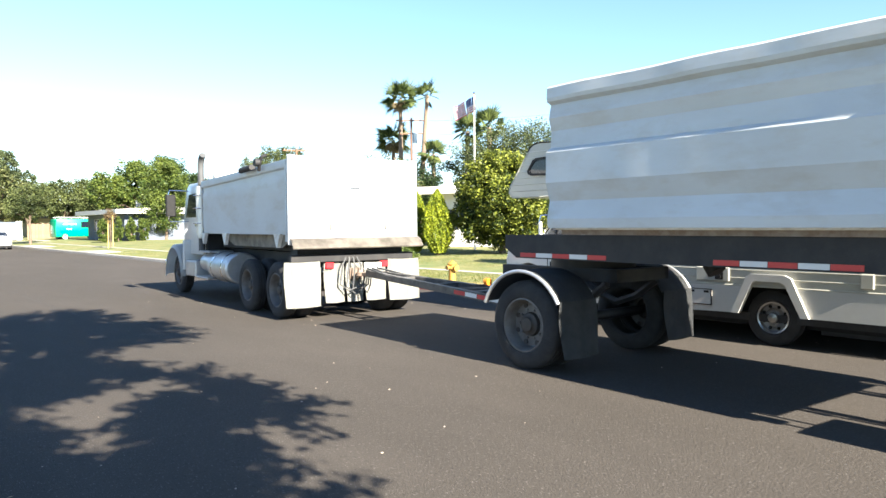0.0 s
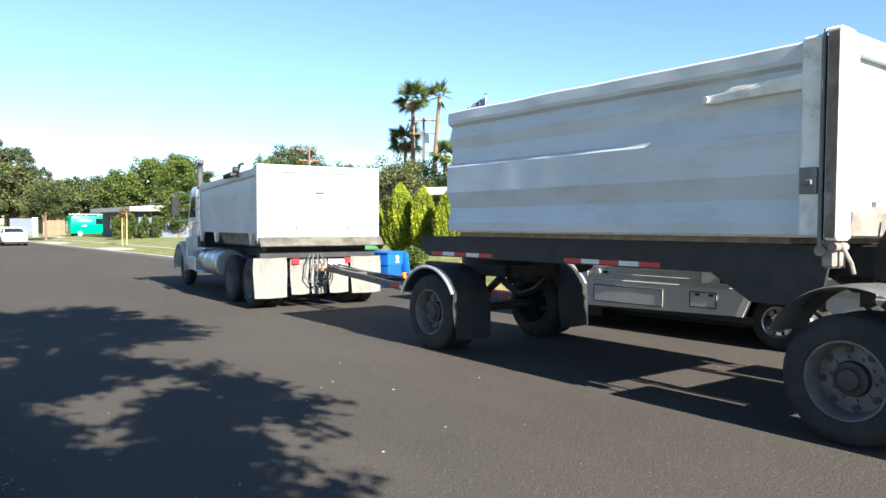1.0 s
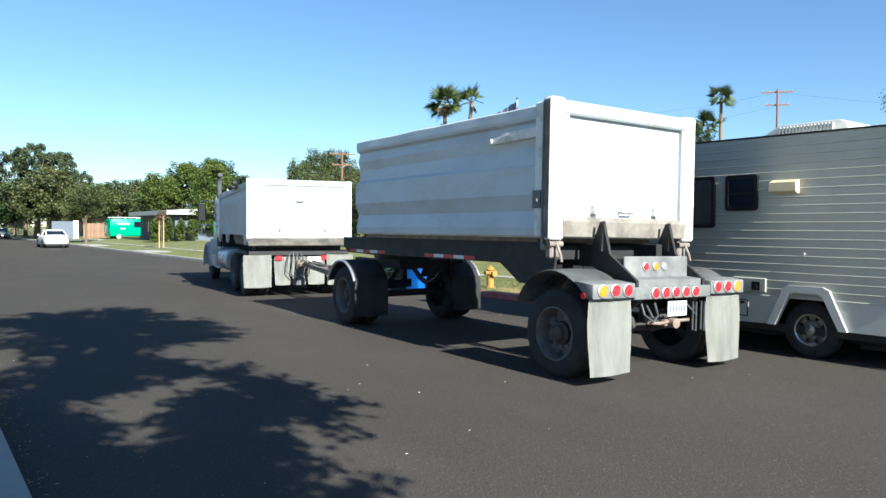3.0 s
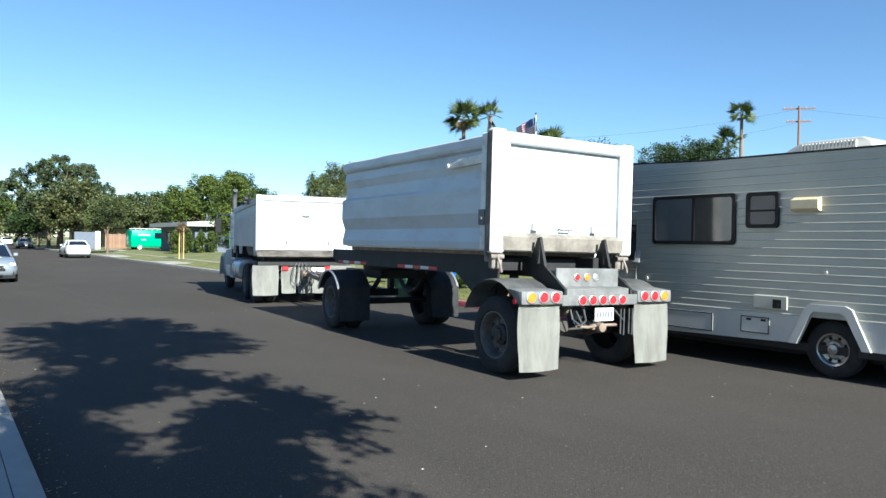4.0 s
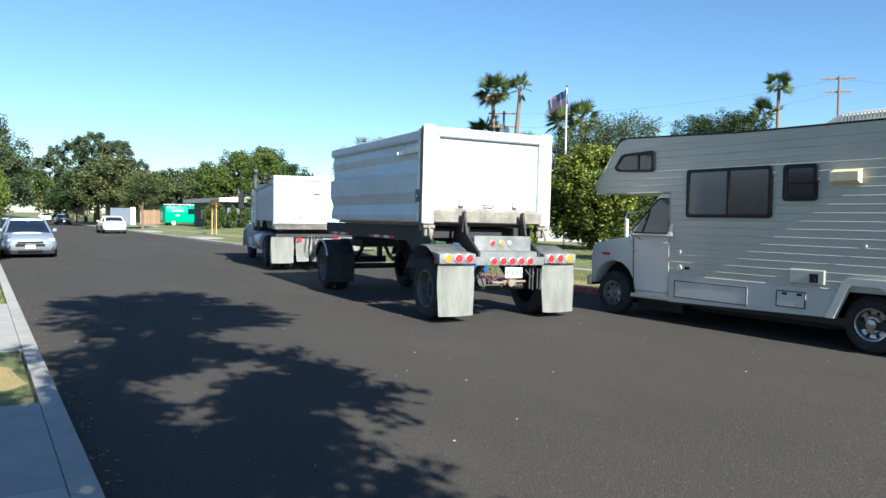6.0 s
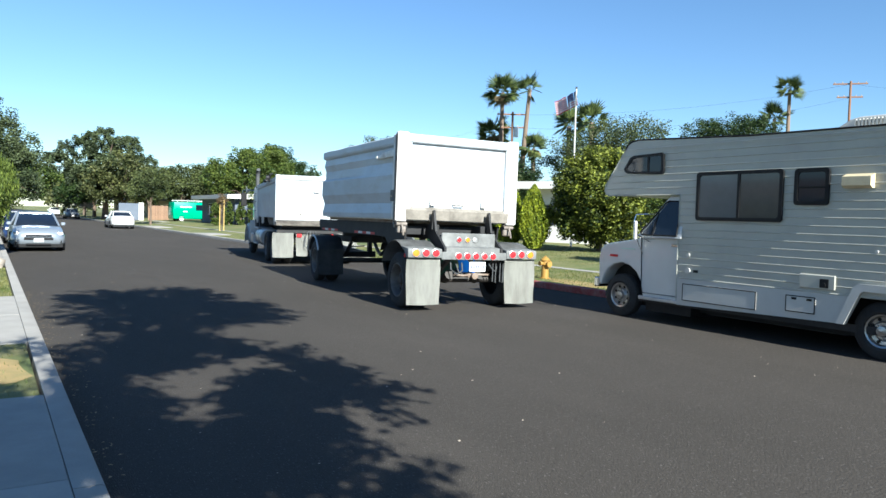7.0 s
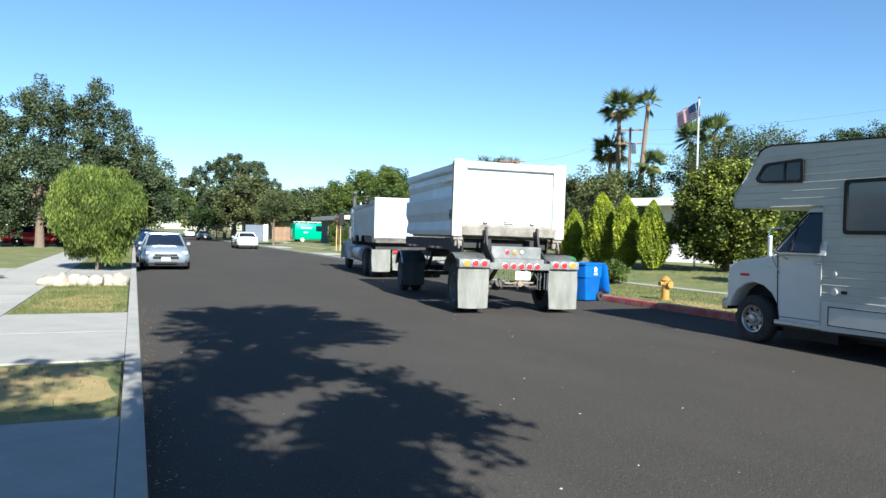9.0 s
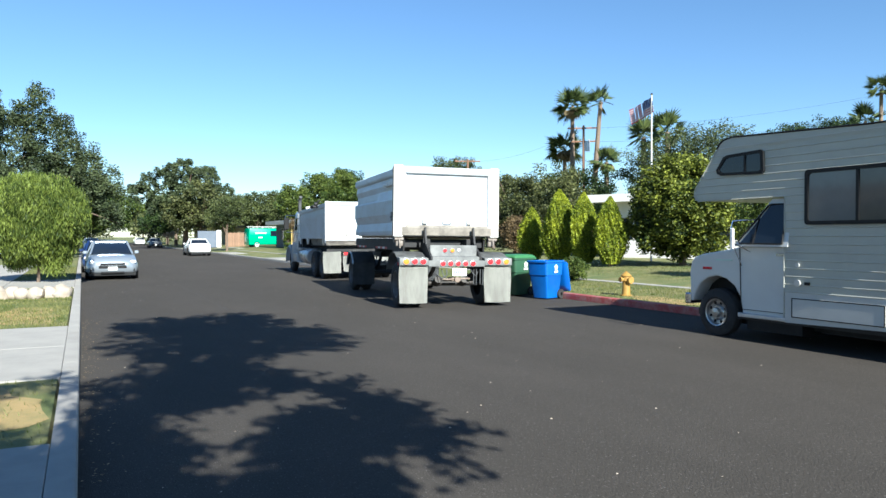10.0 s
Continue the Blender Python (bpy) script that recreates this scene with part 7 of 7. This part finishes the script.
def far_woods():
    """Distant tree tops that close the street, too far to count."""
    rng = np.random.default_rng(90)
    pts = []
    for k in range(90):
        s = k / 89
        x = -95 + 300 * s
        y = 175 + 25 * math.sin(k * 1.7) if x < 60 else 175 - (x - 60) * 0.75 + 12 * math.sin(k * 1.7)
        if 0.5 < x < 10.5:
            y += 140
        h = rng.uniform(3.2, 6.2)
        p, _ = crown_points(rng, [(x, y, h, 4.2, 3.4, h * 0.8)], 30, 20, 0.7, 0.4)
        pts.append(p[p[:, 2] > 0.2])
    ob = put_mesh(leaves_mesh("far_woods", np.concatenate(pts), 0.85, rng), "far_woods", L_OLIVE, smooth=0)
    tagged(ob, "distant line of green trees closing the street", "trees", kind="stuff")


far_woods()


# ---- palms ----
def build_palm(label, x, y, h, lean, r, seed, fronds=46, skirt=True, group="tall fan palms"):
    rng = np.random.default_rng(seed)
    t = thing("fan_palm", label, "palm", pose(x, y, 0.4), group)
    bm = bm0()
    pts, rad = [], []
    for i in range(9):
        s = i / 8
        pts.append((lean[0] * s ** 1.5, lean[1] * s ** 1.5, h * s))
        rad.append(0.34 * (1 - 0.45 * s) * (1.25 if i == 0 else 1))
    tube(bm, pts, rad, 10)
    part("trunk", bm, M_PALMBARK, t, smooth=60)
    top = np.array([lean[0], lean[1], h])

    def fan(n, lo, hi, size, mat, nm):
        v, f = [], []
        for k in range(n):
            a = rng.uniform(0, 6.2832)
            el = rng.uniform(lo, hi)
            d = np.array([math.cos(a) * math.cos(el), math.sin(a) * math.cos(el), math.sin(el)])
            side = np.array([-math.sin(a), math.cos(a), 0])
            upv = np.cross(d, side)
            ph = rng.uniform(-1.0, 1.0)
            side, upv = side * math.cos(ph) + upv * math.sin(ph), upv * math.cos(ph) - side * math.sin(ph)
            grow = rng.uniform(0.7, 1.15)
            base = top + d * size * 0.45 * grow
            # stem
            i0 = len(v)
            v += [(top + side * 0.02).tolist(), (top - side * 0.02).tolist(), (base - side * 0.015).tolist(), (base + side * 0.015).tolist()]
            f.append((i0, i0 + 1, i0 + 2, i0 + 3))
            for j in range(11):
                b = radians(-60 + 12 * j)
                ray = d * math.cos(b) + side * math.sin(b)
                ln = size * 0.78 * grow * (0.55 + 0.45 * math.cos(b)) * rng.uniform(0.85, 1.1)
                tip = base + ray * ln + np.array([0, 0, -0.10 * ln])
                midp = base + ray * ln * 0.55 + np.array([0, 0, -0.03])
                w = np.cross(ray, upv) * 0.040 * size
                i0 = len(v)
                v += [base.tolist(), (midp + w).tolist(), tip.tolist(), (midp - w).tolist()]
                f.append((i0, i0 + 1, i0 + 2, i0 + 3))
        me = bpy.data.meshes.new(nm)
        me.from_pydata(v, [], f)
        put_mesh(me, nm, mat, t, smooth=0)
    fan(int(fronds * 0.7), -0.7, 1.35, r * 1.08, L_PALM, "crown")
    if skirt:
        fan(fronds // 2, -1.35, -0.45, r * 0.62, L_PALMDRY, "dry_skirt")


build_palm("tall fan palm with a full crown", 46.0, 62.4, 14.7, (0.0, 0.0), 1.85, 81, 52)
build_palm("slender leaning fan palm", 46.0, 59.1, 14.35, (-0.4, -1.8), 1.5, 82, 30, False)
build_palm("shorter fan palm with a dry skirt", 46.4, 64.3, 10.5, (0.0, 0.0), 2.0, 83, 56)
build_palm("low feathery palm beside the leaning palm", 46.5, 57.5, 8.5, (0.0, 0.0), 1.5, 84, 44)
build_palm("low fan palm behind the citrus tree", 40.0, 45.0, 9.0, (0, 0), 1.5, 85, 44, False)
build_palm("low fan palm behind the feathery tree", 40.0, 42.4, 9.1, (0, 0), 1.5, 86, 44, False)
build_palm("tall fan palm behind the motorhome", 80.0, 51.3, 17.5, (0, 0), 1.65, 87, 44, False)
build_palm("shorter fan palm behind the motorhome", 80.0, 53.1, 14.2, (0, 0), 1.9, 88, 44, False)


# ---- grass, litter and specks on the road ----
def blades(name, label, areas, seed, size, mat, kind="stuff"):
    rng = np.random.default_rng(seed)
    vs, fs = [], []
    allp = []
    for x0, x1, y0, y1, n in areas:
        p = np.stack([rng.uniform(x0, x1, n), rng.uniform(y0, y1, n)], 1)
        allp.append(p)
    p = np.concatenate(allp)
    n = len(p)
    z = np.array([lawn_height(v) for v in p[:, 0]])
    a = rng.uniform(0, 6.2832, n)
    h = size * rng.uniform(0.5, 1.3, n)
    w = size * 0.16
    b0 = np.stack([p[:, 0] - w * np.cos(a), p[:, 1] - w * np.sin(a), z - 0.01], 1)
    b1 = np.stack([p[:, 0] + w * np.cos(a), p[:, 1] + w * np.sin(a), z - 0.01], 1)
    tp = np.stack([p[:, 0] + rng.normal(size=n) * size * 0.4, p[:, 1] + rng.normal(size=n) * size * 0.4, z + h], 1)
    v = np.stack([b0, b1, tp], 1).reshape(-1, 3)
    me = bpy.data.meshes.new(name)
    me.from_pydata(v.tolist(), [], np.arange(3 * n).reshape(-1, 3).tolist())
    tagged(put_mesh(me, name, mat, smooth=0), label, "grass", kind=kind)


blades("grass", "short green and straw-coloured grass", [(-2.0, -0.2, 6.36, 8.95, 250), (-2.0, -0.2, 13.9, 24.1, 14000), (-2.0, -0.2, 28.5, 40, 6000), (11.3, 14.0, 8, 24, 16000), (15.5, 22, 10, 30, 16000), (11.3, 14, 24, 46, 6000)], 7, 0.045, L_BLADES)


def litter():
    """Dry leaves in the gutter and pale specks on the asphalt."""
    rng = np.random.default_rng(17)
    n = 260
    x = np.abs(rng.normal(0.10, 0.14, n)) + 0.02
    y = rng.uniform(4.5, 16, n)
    c = np.stack([x, y, np.full(n, 0.014)], 1)
    me = leaves_mesh("leaf_litter", c, 0.035, rng)
    co = np.zeros(len(me.vertices) * 3)
    me.vertices.foreach_get("co", co)
    co = co.reshape(-1, 3)
    co[:, 2] = 0.008 + np.abs(co[:, 2] - 0.014) * 0.3
    me.vertices.foreach_set("co", co.ravel())
    tagged(put_mesh(me, "leaf_litter", M_LEAFLITTER, smooth=0), "dry leaves gathered in the gutter", "leaves", kind="stuff")
    n = 150
    y = 4.0 + 40 * rng.uniform(0, 1, n) ** 1.8
    x = rng.uniform(0.3, 11.0, n)
    s = rng.uniform(0.004, 0.013, n)
    v, f = [], []
    for i in range(n):
        k = len(v)
        a = rng.uniform(0, 6.28)
        for j in range(4):
            b = a + j * 1.5708
            v.append((x[i] + s[i] * math.cos(b) * 1.2, y[i] + s[i] * math.sin(b), 0.003))
        v.append((x[i], y[i], 0.003 + s[i] * 0.7))
        f += [(k + j, k + (j + 1) % 4, k + 4) for j in range(4)]
    me = bpy.data.meshes.new("grit")
    me.from_pydata(v, [], f)
    tagged(put_mesh(me, "grit", M_STONE, smooth=0), "small pale stones and scraps on the asphalt", "grit", kind="stuff")


litter()


def road_seams():
    """Dark sealed joints and faint polished bands along the street."""
    for k, (x, w, y0, y1) in enumerate(((2.9, 0.005, 12, 50),)):
        bm = bm0()
        rows = []
        n = 60
        for i in range(n + 1):
            y = y0 + (y1 - y0) * i / n
            xx = x + 0.10 * noise.noise(Vector((y * 0.35, k * 9.0, 0))) + 0.03 * noise.noise(Vector((y * 1.7, k * 5.0, 3)))
            ww = w * (0.5 + abs(noise.noise(Vector((y * 0.9, k * 3.0, 7)))) * 1.5)
            rows.append([(xx - ww, y, 0.003), (xx + ww, y, 0.003)])
        sheet(bm, rows)
        tagged(put(bm, "road_seam", M_PATCH, smooth=0), "dark sealed seam in the asphalt", "seam", kind="structure")


road_seams()


# ---- what moves ----
TRAILER_ROWS = [(0.0, 6.536, 0.060, -2.20), (0.5, 6.542, 0.992, -2.10), (1.0, 6.585, 1.943, -2.02), (1.5, 6.654, 2.912, -1.92), (2.0, 6.664, 3.791, -2.09), (2.5, 6.655, 4.664, -2.40), (4.0, 6.740, 6.895, -3.62), (4.5, 6.791, 7.609, -4.13), (5.0, 6.847, 8.325, -4.69), (5.5, 6.901, 9.034, -5.20), (7.0, 7.108, 11.209, -6.46), (7.5, 7.197, 11.931, -6.84), (8.0, 7.282, 12.664, -7.20), (8.5, 7.359, 13.388, -7.55), (9.0, 7.462, 14.124, -7.92), (9.5, 7.571, 14.886, -8.32), (10.0, 7.712, 15.634, -8.76)]
TRUCK_ROWS = [(0.0, 6.826, -4.45), (0.5, 6.899, -5.94), (1.0, 6.984, -7.41), (1.5, 7.088, -8.79), (2.0, 7.213, -9.94), (2.5, 7.363, -10.73), (4.0, 7.823, -11.63), (4.5, 7.979, -11.69), (5.0, 8.133, -11.57), (5.5, 8.290, -11.35), (7.0, 8.744, -10.34), (7.5, 8.879, -9.81), (8.0, 9.022, -9.03), (8.5, 9.150, -8.01), (9.0, 9.268, -6.79), (9.5, 9.386, -5.44), (10.0, 9.510, -4.03)]
PIVOT, HITCH = 5.53, -0.74


def at_time(rows, t, k):
    """Smooth value of column k at a time: cubic through the neighbouring rows."""
    ts = [r[0] for r in rows]
    i = max(0, min(len(ts) - 2, sum(1 for v in ts if v <= t) - 1))

    def slope(j):
        a, b = max(0, j - 1), min(len(ts) - 1, j + 1)
        return (rows[b][k] - rows[a][k]) / (ts[b] - ts[a])
    h = ts[i + 1] - ts[i]
    s = (t - ts[i]) / h
    p0, p1, m0, m1 = rows[i][k], rows[i + 1][k], slope(i) * h, slope(i + 1) * h
    return (2 * s**3 - 3 * s**2 + 1) * p0 + (s**3 - 2 * s**2 + s) * m0 + (-2 * s**3 + 3 * s**2) * p1 + (s**3 - s**2) * m1


def motions():
    times = [i * 0.25 for i in range(41)]
    trailer, dolly, truck = [], [], []
    rolled = {TRAILER: 0.0, DOLLY: 0.0, TRUCK: 0.0}
    turns = {TRAILER: [], DOLLY: [], TRUCK: []}
    last = {}
    for t in times:
        x, y, a = (at_time(TRAILER_ROWS, t, k) for k in (1, 2, 3))
        m1 = pose(x, y, 0, 0, 0, a)
        pv = m1 @ Vector((0, PIVOT, 0))
        kx, ka = at_time(TRUCK_ROWS, t, 1), at_time(TRUCK_ROWS, t, 2)
        # the drawbar keeps its length: the truck stands where its hook meets the eye
        off = pose(0, 0, 0, 0, 0, ka) @ Vector((0, HITCH, 0))
        dx = kx + off.x - pv.x
        ky = pv.y + math.sqrt(DRAWBAR**2 - dx * dx) - off.y
        m2 = pose(pv.x, pv.y, 0, 0, 0, math.degrees(math.atan2(-dx, math.sqrt(DRAWBAR**2 - dx * dx))))
        m3 = pose(kx, ky, 0, 0, 0, ka)
        for ob, m, rows in ((TRAILER, m1, trailer), (DOLLY, m2, dolly), (TRUCK, m3, truck)):
            rows.append((t, m))
            if ob in last:
                rolled[ob] += (m.translation - last[ob]).length
            last[ob] = m.translation.copy()
            turns[ob].append((t, -math.degrees(rolled[ob] / 0.515)))
    walk(TRAILER, trailer)
    walk(DOLLY, dolly)
    walk(TRUCK, truck)
    for ob in (TRAILER, DOLLY, TRUCK):
        for c in ob.children:
            if c.name.split(".")[0] == "wheel":
                p = c.location.copy()
                walk(c, [(t, pose(p.x, p.y, p.z, a)) for t, a in turns[ob]])
    # the flag's strips swing in the breeze
    for i, (piece, home) in enumerate(FLAG_STRIPS):
        walk(piece, [(k * 0.5, home @ pose(0, 0, 0, 0, 0, (4 + 3 * i) * math.sin(2.6 * k * 0.5 - 0.9 * i)) ) for k in range(21)])


motions()
